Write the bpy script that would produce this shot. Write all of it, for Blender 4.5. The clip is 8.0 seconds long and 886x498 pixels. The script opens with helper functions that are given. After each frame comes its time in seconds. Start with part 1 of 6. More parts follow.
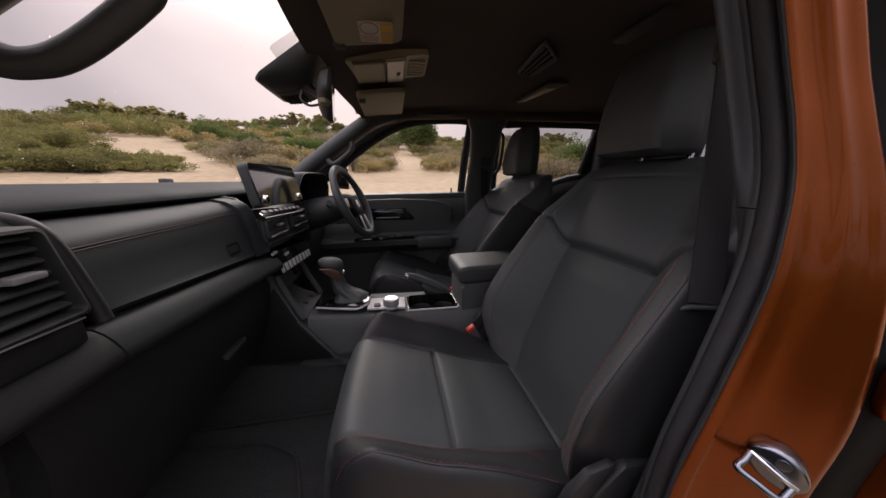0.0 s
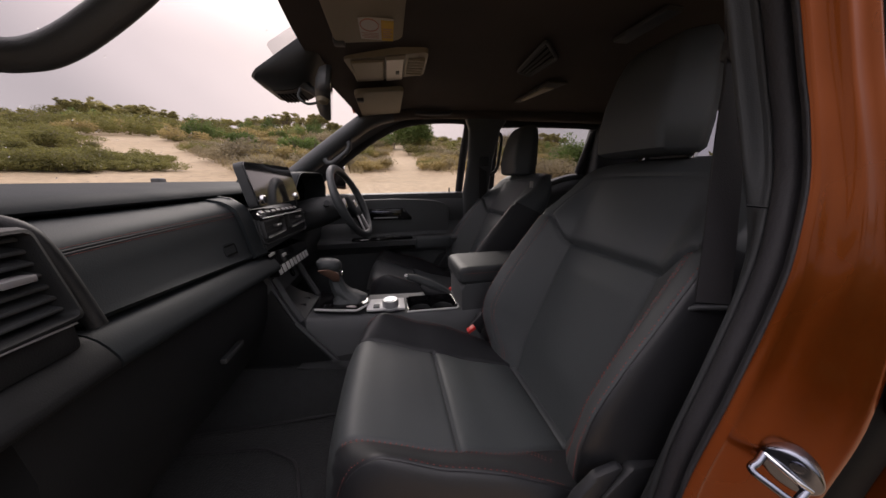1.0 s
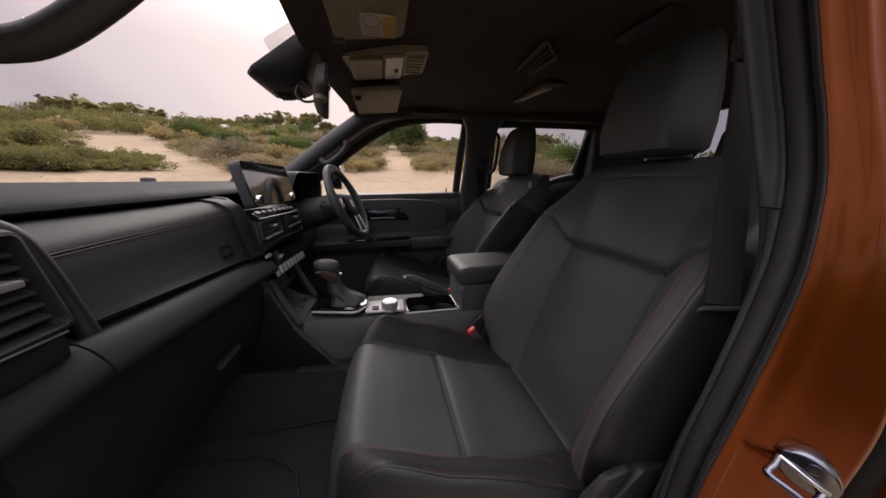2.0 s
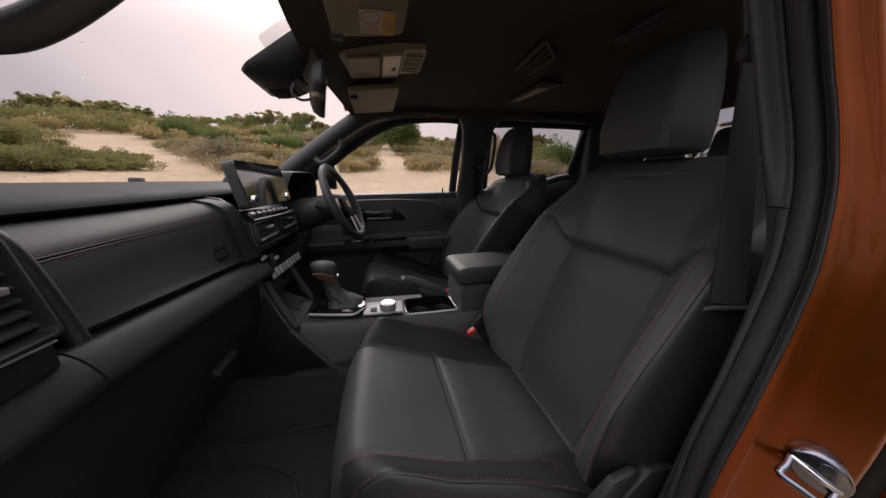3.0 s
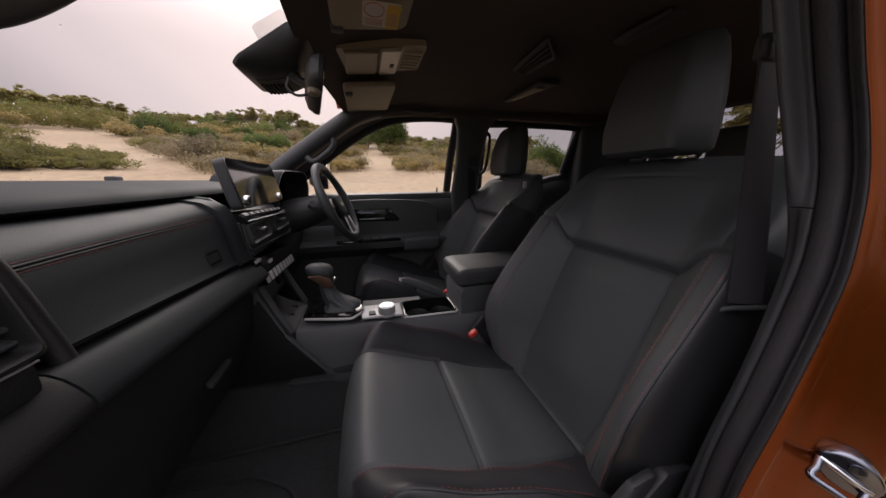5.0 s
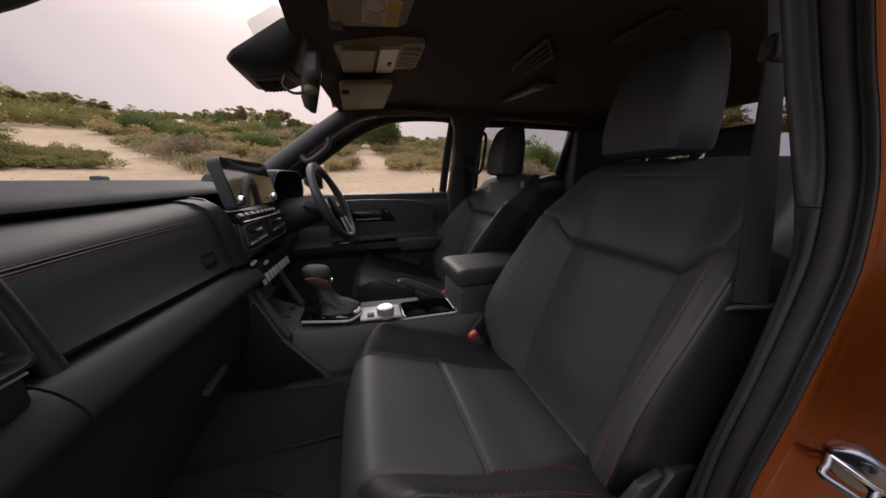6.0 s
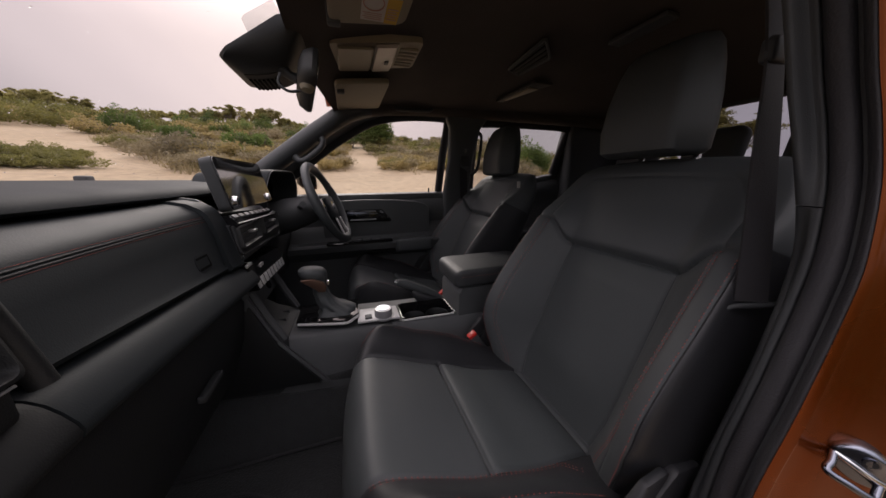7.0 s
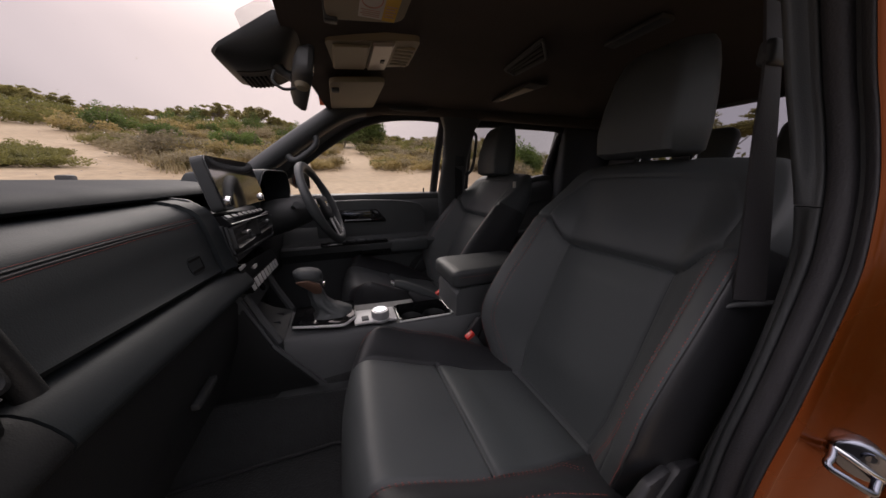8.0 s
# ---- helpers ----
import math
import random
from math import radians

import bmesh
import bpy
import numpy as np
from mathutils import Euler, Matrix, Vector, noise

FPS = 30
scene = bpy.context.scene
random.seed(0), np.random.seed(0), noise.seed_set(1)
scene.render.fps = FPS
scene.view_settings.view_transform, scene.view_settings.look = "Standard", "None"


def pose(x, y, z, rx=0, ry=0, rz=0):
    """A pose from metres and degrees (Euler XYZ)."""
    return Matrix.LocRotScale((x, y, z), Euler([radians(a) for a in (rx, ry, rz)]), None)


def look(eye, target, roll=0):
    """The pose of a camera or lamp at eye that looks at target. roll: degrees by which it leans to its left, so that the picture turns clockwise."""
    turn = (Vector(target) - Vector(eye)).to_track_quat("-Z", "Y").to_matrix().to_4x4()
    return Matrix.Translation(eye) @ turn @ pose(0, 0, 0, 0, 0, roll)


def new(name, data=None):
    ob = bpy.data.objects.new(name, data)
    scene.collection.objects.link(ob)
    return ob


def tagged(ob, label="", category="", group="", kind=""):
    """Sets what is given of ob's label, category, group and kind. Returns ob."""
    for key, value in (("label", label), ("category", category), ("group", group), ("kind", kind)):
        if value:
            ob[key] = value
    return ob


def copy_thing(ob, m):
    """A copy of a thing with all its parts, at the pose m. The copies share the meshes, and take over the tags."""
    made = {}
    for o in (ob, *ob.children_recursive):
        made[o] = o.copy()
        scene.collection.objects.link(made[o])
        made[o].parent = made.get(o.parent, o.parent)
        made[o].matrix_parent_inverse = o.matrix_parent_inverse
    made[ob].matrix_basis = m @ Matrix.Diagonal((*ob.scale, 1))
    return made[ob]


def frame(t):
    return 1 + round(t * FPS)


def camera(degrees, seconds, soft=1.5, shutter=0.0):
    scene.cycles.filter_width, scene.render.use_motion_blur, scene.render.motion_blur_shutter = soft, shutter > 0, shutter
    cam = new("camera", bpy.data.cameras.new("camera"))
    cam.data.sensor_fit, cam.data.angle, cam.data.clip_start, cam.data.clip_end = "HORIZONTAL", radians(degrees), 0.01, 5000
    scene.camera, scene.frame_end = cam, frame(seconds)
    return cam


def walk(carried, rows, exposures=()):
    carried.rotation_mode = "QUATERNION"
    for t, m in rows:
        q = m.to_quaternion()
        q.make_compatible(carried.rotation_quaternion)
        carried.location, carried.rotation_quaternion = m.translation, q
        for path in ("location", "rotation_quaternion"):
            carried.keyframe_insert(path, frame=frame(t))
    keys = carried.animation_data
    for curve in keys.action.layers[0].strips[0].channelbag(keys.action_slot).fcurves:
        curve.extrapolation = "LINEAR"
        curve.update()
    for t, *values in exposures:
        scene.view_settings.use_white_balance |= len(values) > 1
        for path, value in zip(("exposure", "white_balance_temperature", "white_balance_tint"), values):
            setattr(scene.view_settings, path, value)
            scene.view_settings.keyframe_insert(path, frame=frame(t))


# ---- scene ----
cam = camera(115.8, 8.0)
PATH = [
    (0, (-0.092, 0.161, 1.294), (0.238, 2.073, 0.806), -0.8),
    (0.5, (-0.098, 0.166, 1.293), (0.245, 2.076, 0.806), -0.8),
    (1, (-0.105, 0.172, 1.293), (0.255, 2.078, 0.805), -0.8),
    (1.5, (-0.114, 0.179, 1.293), (0.266, 2.082, 0.805), -0.7),
    (3, (-0.137, 0.198, 1.293), (0.306, 2.086, 0.804), -0.7),
    (3.5, (-0.144, 0.204, 1.293), (0.318, 2.088, 0.804), -0.7),
    (4, (-0.154, 0.212, 1.292), (0.33, 2.09, 0.803), -0.7),
    (4.5, (-0.163, 0.219, 1.292), (0.341, 2.092, 0.803), -0.6),
    (6, (-0.187, 0.239, 1.292), (0.382, 2.092, 0.802), -0.5),
    (6.5, (-0.194, 0.245, 1.292), (0.397, 2.091, 0.802), -0.5),
    (7, (-0.201, 0.25, 1.292), (0.415, 2.089, 0.802), -0.5),
    (7.5, (-0.207, 0.255, 1.292), (0.435, 2.085, 0.803), -0.4),
    (8, (-0.213, 0.26, 1.292), (0.451, 2.081, 0.802), -0.4),
]
walk(cam, [(t, look(eye, target, roll)) for t, eye, target, roll in PATH], [(0, 1.50), (3.5, 1.44), (8, 1.31)])

# ---- world and light: the sun behind thin pink overcast, off the driver's side ----
SUN_AZ, SUN_EL = radians(-6), radians(31)
SUN_DIR = Vector((math.sin(SUN_AZ) * math.cos(SUN_EL), math.cos(SUN_AZ) * math.cos(SUN_EL), math.sin(SUN_EL)))
world = bpy.data.worlds.new("overcast_evening")
scene.world = world
world.use_nodes = True
wn, wl = world.node_tree.nodes, world.node_tree.links
wn.clear()
w_out = wn.new("ShaderNodeOutputWorld")
w_bg = wn.new("ShaderNodeBackground")
w_sky = wn.new("ShaderNodeTexSky")
w_sky.sky_type, w_sky.sun_disc = "NISHITA", False
w_sky.sun_elevation, w_sky.sun_rotation = SUN_EL, SUN_AZ
w_sky.dust_density = 4.0
w_co = wn.new("ShaderNodeTexCoord")
w_noise = wn.new("ShaderNodeTexNoise")
w_noise.inputs["Scale"].default_value = 1.6
w_noise.inputs["Detail"].default_value = 6
w_dot = wn.new("ShaderNodeVectorMath")
w_dot.operation = "DOT_PRODUCT"
w_dot.inputs[1].default_value = SUN_DIR
# cloud: grey away from the sun, pink towards it; bright 0.70 band added to light the cabin
CLOUD = ((0.0, (1.25, 1.23, 1.33)), (0.40, (2.0, 1.84, 1.95)), (0.70, (3.3, 2.92, 3.08)), (0.86, (1.75, 1.53, 1.64)), (0.905, (1.60, 1.37, 1.47)), (0.955, (2.45, 2.04, 2.12)), (0.98, (2.75, 2.27, 2.33)), (1.0, (2.85, 2.35, 2.40)))
w_ramp = wn.new("ShaderNodeValToRGB")
w_ramp.color_ramp.interpolation = "EASE"
for i, (p, c) in enumerate(CLOUD):
    e = w_ramp.color_ramp.elements[i] if i < 2 else w_ramp.color_ramp.elements.new(p)
    e.position, e.color = p, (*c, 1)
w_mix = wn.new("ShaderNodeMix")
w_mix.data_type = "RGBA"
w_mix.inputs["Factor"].default_value = 0.985
w_half = wn.new("ShaderNodeMapRange")
w_half.inputs["From Min"].default_value, w_half.inputs["From Max"].default_value = -1.0, 1.0
wl.new(w_co.outputs["Generated"], w_dot.inputs[0])
wl.new(w_dot.outputs["Value"], w_half.inputs["Value"])
w_wob = wn.new("ShaderNodeMath")
w_wob.operation = "MULTIPLY_ADD"
w_wob.inputs[1].default_value = 0.03
wl.new(w_co.outputs["Generated"], w_noise.inputs["Vector"])
wl.new(w_noise.outputs["Fac"], w_wob.inputs[0])
wl.new(w_half.outputs["Result"], w_wob.inputs[2])
wl.new(w_wob.outputs["Value"], w_ramp.inputs["Fac"])
wl.new(w_sky.outputs["Color"], w_mix.inputs["A"])
wl.new(w_ramp.outputs["Color"], w_mix.inputs["B"])
w_sep = wn.new("ShaderNodeSeparateXYZ")
w_map = wn.new("ShaderNodeMapRange")
w_map.interpolation_type = "SMOOTHSTEP"
w_map.inputs["From Min"].default_value, w_map.inputs["From Max"].default_value = 0.30, 0.66
w_map.inputs["To Min"].default_value, w_map.inputs["To Max"].default_value = 1.0, 2.75
w_mul = wn.new("ShaderNodeVectorMath")
w_mul.operation = "SCALE"
wl.new(w_co.outputs["Generated"], w_sep.inputs["Vector"])
wl.new(w_sep.outputs["Z"], w_map.inputs["Value"])
wl.new(w_mix.outputs["Result"], w_mul.inputs[0])
wl.new(w_map.outputs["Result"], w_mul.inputs["Scale"])
wl.new(w_mul.outputs["Vector"], w_bg.inputs["Color"])
w_bg.inputs["Strength"].default_value = 0.12
wl.new(w_bg.outputs["Background"], w_out.inputs["Surface"])
sun = new("sun", bpy.data.lights.new("sun", "SUN"))
sun.data.energy, sun.data.angle, sun.data.color = 0.75, radians(30), (1.0, 0.92, 0.86)
sun.matrix_world = look(SUN_DIR * 12, (0, 0, 0))


# ---- materials ----
def material(name, colour, rough=0.5, metal=0.0, grain=0.0, grain_size=0.002, vary=0.15, vary_size=0.12, coat=0.0, spec=0.5, sheen=0.0, per_object=0.0):
    m = bpy.data.materials.new(name)
    m.use_nodes = True
    n, l = m.node_tree.nodes, m.node_tree.links
    b = n["Principled BSDF"]
    b.inputs["Roughness"].default_value = rough
    b.inputs["Metallic"].default_value = metal
    b.inputs["Coat Weight"].default_value = coat
    b.inputs["Coat Roughness"].default_value = 0.05
    b.inputs["Specular IOR Level"].default_value = spec
    b.inputs["Sheen Weight"].default_value = sheen
    co = n.new("ShaderNodeTexCoord")
    big = n.new("ShaderNodeTexNoise")
    big.inputs["Scale"].default_value = 1.0 / vary_size
    big.inputs["Detail"].default_value = 5
    l.new(co.outputs["Object"], big.inputs["Vector"])
    mix = n.new("ShaderNodeMix")
    mix.data_type = "RGBA"
    mix.inputs["A"].default_value = (*[c * (1 - vary) for c in colour], 1)
    mix.inputs["B"].default_value = (*[min(1, c * (1 + vary)) for c in colour], 1)
    l.new(big.outputs["Fac"], mix.inputs["Factor"])
    last = mix.outputs["Result"]
    if per_object:
        info = n.new("ShaderNodeObjectInfo")
        hsv = n.new("ShaderNodeHueSaturation")
        mr = n.new("ShaderNodeMapRange")
        mr.inputs["To Min"].default_value, mr.inputs["To Max"].default_value = 1 - per_object, 1 + per_object
        l.new(info.outputs["Random"], mr.inputs["Value"])
        l.new(mr.outputs["Result"], hsv.inputs["Value"])
        l.new(last, hsv.inputs["Color"])
        last = hsv.outputs["Color"]
    l.new(last, b.inputs["Base Color"])
    rr = n.new("ShaderNodeMapRange")
    rr.inputs["To Min"].default_value, rr.inputs["To Max"].default_value = max(0.02, rough - 0.08), min(1, rough + 0.08)
    l.new(big.outputs["Fac"], rr.inputs["Value"])
    l.new(rr.outputs["Result"], b.inputs["Roughness"])
    if grain:
        fine = n.new("ShaderNodeTexVoronoi")
        fine.inputs["Scale"].default_value = 1.0 / grain_size
        l.new(co.outputs["Object"], fine.inputs["Vector"])
        bump = n.new("ShaderNodeBump")
        bump.inputs["Strength"].default_value = grain
        bump.inputs["Distance"].default_value = grain_size * 0.4
        l.new(fine.outputs["Distance"], bump.inputs["Height"])
        l.new(bump.outputs["Normal"], b.inputs["Normal"])
    return m


LEATHER = material("black_leather", (0.063, 0.0695, 0.0735), 0.53, grain=0.22, grain_size=0.0016, vary=0.10)
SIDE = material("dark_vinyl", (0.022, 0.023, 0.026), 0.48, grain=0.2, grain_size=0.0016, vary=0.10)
PERF = material("perforated_leather", (0.054, 0.0615, 0.065), 0.58, grain=0.2, grain_size=0.0022, vary=0.08)
SOFT = material("soft_dash_pad", (0.0160, 0.0195, 0.0225), 0.70, spec=0.14, grain=0.22, grain_size=0.0018)
WRAP = material("wrapped_dash_panel", (0.0195, 0.0240, 0.0270), 0.62, spec=0.22, grain=0.22, grain_size=0.0018)
HARD = material("grained_plastic", (0.078, 0.082, 0.087), 0.58, grain=0.4, grain_size=0.0015)
DARK = material("dark_plastic", (0.042, 0.045, 0.048), 0.55, grain=0.3, grain_size=0.0015)
GLOSS = material("gloss_black", (0.008, 0.008, 0.009), 0.08, vary=0.05, coat=0.5)
CHROME = material("chrome", (0.72, 0.72, 0.74), 0.12, metal=1.0, vary=0.05)
SATIN = material("satin_silver", (0.42, 0.42, 0.44), 0.36, metal=0.55, vary=0.08)
STEEL = material("zinc_steel", (0.21, 0.225, 0.27), 0.22, metal=1.0, vary=0.15, vary_size=0.02)
BRONZE = material("bronze_trim", (0.20, 0.12, 0.09), 0.35, metal=0.6, vary=0.1)
PAINT = material("orange_paint", (0.196, 0.0435, 0.0055), 0.27, metal=0.85, vary=0.05, vary_size=0.3, coat=0.25)
RUBBER = material("seal_rubber", (0.033, 0.032, 0.036), 0.62, vary=0.2, vary_size=0.05, grain=0.3, grain_size=0.003)
HEADLINER = material("headliner_cloth", (0.080, 0.068, 0.060), 0.95, grain=0.5, grain_size=0.0025, spec=0.1)
VISOR = material("visor_vinyl", (0.27, 0.235, 0.172), 0.70, grain=0.4, grain_size=0.0025)
CONSOLE = material("overhead_plastic", (0.30, 0.255, 0.182), 0.55, grain=0.3, grain_size=0.002)
LENS = material("frosted_lens", (0.40, 0.36, 0.32), 0.35, vary=0.05)
CARPET = material("cabin_carpet", (0.026, 0.028, 0.030), 0.95, grain=1.0, grain_size=0.004, vary=0.4, vary_size=0.03, sheen=0.15)
BELT = material("belt_webbing", (0.026, 0.025, 0.028), 0.70, grain=0.5, grain_size=0.0016, vary=0.08)
# black parts; on footwell panels and the dash's passenger end it paints in shade
LOWER = material("matt_black_and_shaded_plastic", (0.0085, 0.0098, 0.011), 0.6, grain=0.3, grain_size=0.0015)
GRILLE_PANEL = material("grille_panel", (0.045, 0.040, 0.036), 0.6, vary=0.1, spec=0.3)
BLACK = material("shadow_gap", (0.004, 0.004, 0.004), 0.8, vary=0.05, spec=0.15)
SCREEN = material("screen_film", (0.022, 0.023, 0.025), 0.05, vary=0.05, coat=1.0)
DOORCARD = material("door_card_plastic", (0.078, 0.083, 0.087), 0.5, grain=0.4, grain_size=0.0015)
KEYCAP = material("silver_plastic", (0.62, 0.62, 0.63), 0.42, metal=0.05, vary=0.05)
RED = material("red_release", (0.55, 0.025, 0.02), 0.35, vary=0.05)
THREAD = material("red_thread", (0.34, 0.065, 0.05), 0.7, vary=0.2, vary_size=0.01)
PAPER = material("label_paper", (0.55, 0.53, 0.50), 0.7, vary=0.04)
YELLOW = material("label_yellow", (0.60, 0.38, 0.05), 0.7, vary=0.04)
INK = material("label_ink", (0.45, 0.30, 0.26), 0.7, vary=0.04)
REDINK = material("label_red", (0.46, 0.24, 0.19), 0.7, vary=0.04)
LIGHTINK = material("light_print", (0.55, 0.55, 0.55), 0.5, vary=0.04)
BARK = material("gum_bark", (0.16, 0.13, 0.11), 0.85, grain=0.8, grain_size=0.05, vary=0.4, vary_size=0.4)
def leaf_material(name, colour, vary, vary_size):
    """Matt leaf that lets some light through."""
    m = material(name, colour, 0.6, vary=vary, vary_size=vary_size, per_object=0.25, spec=0.3)
    n, l = m.node_tree.nodes, m.node_tree.links
    mix, tr = n.new("ShaderNodeMixShader"), n.new("ShaderNodeBsdfTranslucent")
    mix.inputs["Fac"].default_value = 0.5
    l.new(n["Principled BSDF"].inputs["Base Color"].links[0].from_socket, tr.inputs["Color"])
    l.new(n["Principled BSDF"].outputs["BSDF"], mix.inputs[1])
    l.new(tr.outputs["BSDF"], mix.inputs[2])
    l.new(mix.outputs["Shader"], n["Material Output"].inputs["Surface"])
    return m


LEAF_GUM = leaf_material("gum_leaf", (0.285, 0.255, 0.095), 0.5, 0.9)
LEAF_GREEN = leaf_material("bright_leaf", (0.110, 0.155, 0.042), 0.4, 0.6)
LEAF_DRY = leaf_material("dry_scrub", (0.31, 0.245, 0.105), 0.45, 0.7)
LEAF_GREY = leaf_material("grey_scrub", (0.225, 0.190, 0.118), 0.4, 0.7)
LEAF_SCRUB = leaf_material("olive_scrub", (0.150, 0.142, 0.045), 0.5, 0.8)
STRAW = material("straw_grass", (0.33, 0.265, 0.14), 0.75, vary=0.4, vary_size=2.0)


def glass_material(name, tint, gloss):
    m = bpy.data.materials.new(name)
    m.use_nodes = True
    n, l = m.node_tree.nodes, m.node_tree.links
    n.clear()
    out, mix = n.new("ShaderNodeOutputMaterial"), n.new("ShaderNodeMixShader")
    tr, gl = n.new("ShaderNodeBsdfTransparent"), n.new("ShaderNodeBsdfGlossy")
    tr.inputs["Color"].default_value = (*tint, 1)
    gl.inputs["Roughness"].default_value = 0.02
    mix.inputs["Fac"].default_value = gloss
    l.new(tr.outputs["BSDF"], mix.inputs[1])
    l.new(gl.outputs["BSDF"], mix.inputs[2])
    l.new(mix.outputs["Shader"], out.inputs["Surface"])
    return m


GLASS = glass_material("clear_glass", (0.96, 0.96, 0.95), 0.03)
PRIVACY = glass_material("privacy_glass", (0.84, 0.84, 0.84), 0.06)
REARGLASS = glass_material("dark_rear_glass", (0.55, 0.55, 0.58), 0.05)


def ground_material():
    m = material("sandy_ground", (0.50, 0.38, 0.25), 0.9, grain=0.0)
    n, l = m.node_tree.nodes, m.node_tree.links
    b = n["Principled BSDF"]
    co = n["Texture Coordinate"]
    big = n.new("ShaderNodeTexNoise")
    big.inputs["Scale"].default_value, big.inputs["Detail"].default_value = 0.16, 7
    small = n.new("ShaderNodeTexNoise")
    small.inputs["Scale"].default_value, small.inputs["Detail"].default_value = 3.0, 8
    l.new(co.outputs["Object"], big.inputs["Vector"])
    l.new(co.outputs["Object"], small.inputs["Vector"])
    r1 = n.new("ShaderNodeValToRGB")
    r1.color_ramp.elements[0].position, r1.color_ramp.elements[0].color = 0.42, (0.375, 0.290, 0.188, 1)
    r1.color_ramp.elements[1].position, r1.color_ramp.elements[1].color = 0.66, (0.305, 0.228, 0.138, 1)
    r2 = n.new("ShaderNodeValToRGB")
    r2.color_ramp.elements[0].position, r2.color_ramp.elements[0].color = 0.35, (0.80, 0.80, 0.80, 1)
    r2.color_ramp.elements[1].position, r2.color_ramp.elements[1].color = 0.65, (1.05, 1.05, 1.05, 1)
    l.new(big.outputs["Fac"], r1.inputs["Fac"])
    l.new(small.outputs["Fac"], r2.inputs["Fac"])
    mul = n.new("ShaderNodeMix")
    mul.data_type, mul.blend_type = "RGBA", "MULTIPLY"
    mul.inputs["Factor"].default_value = 1.0
    l.new(r1.outputs["Color"], mul.inputs["A"])
    l.new(r2.outputs["Color"], mul.inputs["B"])
    l.new(mul.outputs["Result"], b.inputs["Base Color"])
    bump = n.new("ShaderNodeBump")
    bump.inputs["Strength"].default_value, bump.inputs["Distance"].default_value = 0.6, 0.06
    l.new(small.outputs["Fac"], bump.inputs["Height"])
    l.new(bump.outputs["Normal"], b.inputs["Normal"])
    return m


SAND = ground_material()


# ---- building helpers ----
def link(name, bm, mat, angle=40):
    me = bpy.data.meshes.new(name)
    bmesh.ops.recalc_face_normals(bm, faces=bm.faces)
    bm.to_mesh(me)
    bm.free()
    me.polygons.foreach_set("use_smooth", [True] * len(me.polygons))
    me.set_sharp_from_angle(angle=radians(angle))
    me.materials.append(mat)
    return new(name, me)


def part(name, bm, mat, parent, label="", angle=40):
    ob = link(name, bm, mat, angle)
    ob.parent = parent
    if label:
        tagged(ob, label)
    return ob


def thing(name, label, category, group="", kind="", at=(0, 0, 0)):
    e = new(name)
    e.empty_display_size = 0.05
    e.location = at
    return tagged(e, label, category, group, kind)


def box(bm, x, y, z, bevel=0.0, seg=2, m=None):
    """A block over the ranges x, y, z, bevelled, and turned by m."""
    g = bmesh.ops.create_cube(bm, size=1.0)
    vs = g["verts"]
    for v in vs:
        v.co = Vector((x[0] + (v.co.x + 0.5) * (x[1] - x[0]), y[0] + (v.co.y + 0.5) * (y[1] - y[0]), z[0] + (v.co.z + 0.5) * (z[1] - z[0])))
    if bevel:
        es = list({e for v in vs for e in v.link_edges})
        r = bmesh.ops.bevel(bm, geom=es, offset=bevel, segments=seg, affect="EDGES", profile=0.5)
        vs = list({v for f in r["faces"] for v in f.verts} | {v for v in vs if v.is_valid})
    if m is not None:
        bmesh.ops.transform(bm, matrix=m, verts=vs)
    return bm


def rings(bm, rows, closed=True, caps=True):
    """Skin over rows of points, all of one length."""
    vr = [[bm.verts.new(p) for p in row] for row in rows]
    k = len(rows[0])
    for a, b in zip(vr, vr[1:]):
        for i in range(k if closed else k - 1):
            j = (i + 1) % k
            bm.faces.new((a[i], a[j], b[j], b[i]))
    if caps and closed:
        bm.faces.new(vr[0])
        bm.faces.new(list(reversed(vr[-1])))
    return vr


def tube(bm, pts, r, n=10, flat=1.0, up=(0, 0, 1), caps=True):
    """A round or flattened rod along pts; r is one radius or one per point; flat squeezes it across up."""
    pts = [Vector(p) for p in pts]
    rs = r if isinstance(r, (list, tuple)) else [r] * len(pts)
    rows = []
    for i, p in enumerate(pts):
        d = (pts[min(i + 1, len(pts) - 1)] - pts[max(i - 1, 0)]).normalized()
        u = Vector(up)
        s = d.cross(u)
        if s.length < 1e-4:
            s = d.cross(Vector((1, 0, 0)))
        s.normalize()
        u = s.cross(d).normalized()
        rows.append([p + s * (math.cos(2 * math.pi * k / n) * rs[i] * flat) + u * (math.sin(2 * math.pi * k / n) * rs[i]) for k in range(n)])
    rings(bm, rows, True, caps)
    return bm


def smooth_path(pts, k=6):
    """Catmull-Rom points through pts."""
    pts = [Vector(p) for p in pts]
    out = []
    for i in range(len(pts) - 1):
        p0, p1, p2, p3 = pts[max(i - 1, 0)], pts[i], pts[i + 1], pts[min(i + 2, len(pts) - 1)]
        for j in range(k):
            t = j / k
            out.append(0.5 * ((2 * p1) + (p2 - p0) * t + (2 * p0 - 5 * p1 + 4 * p2 - p3) * t * t + (3 * p1 - p0 - 3 * p2 + p3) * t ** 3))
    out.append(pts[-1])
    return out


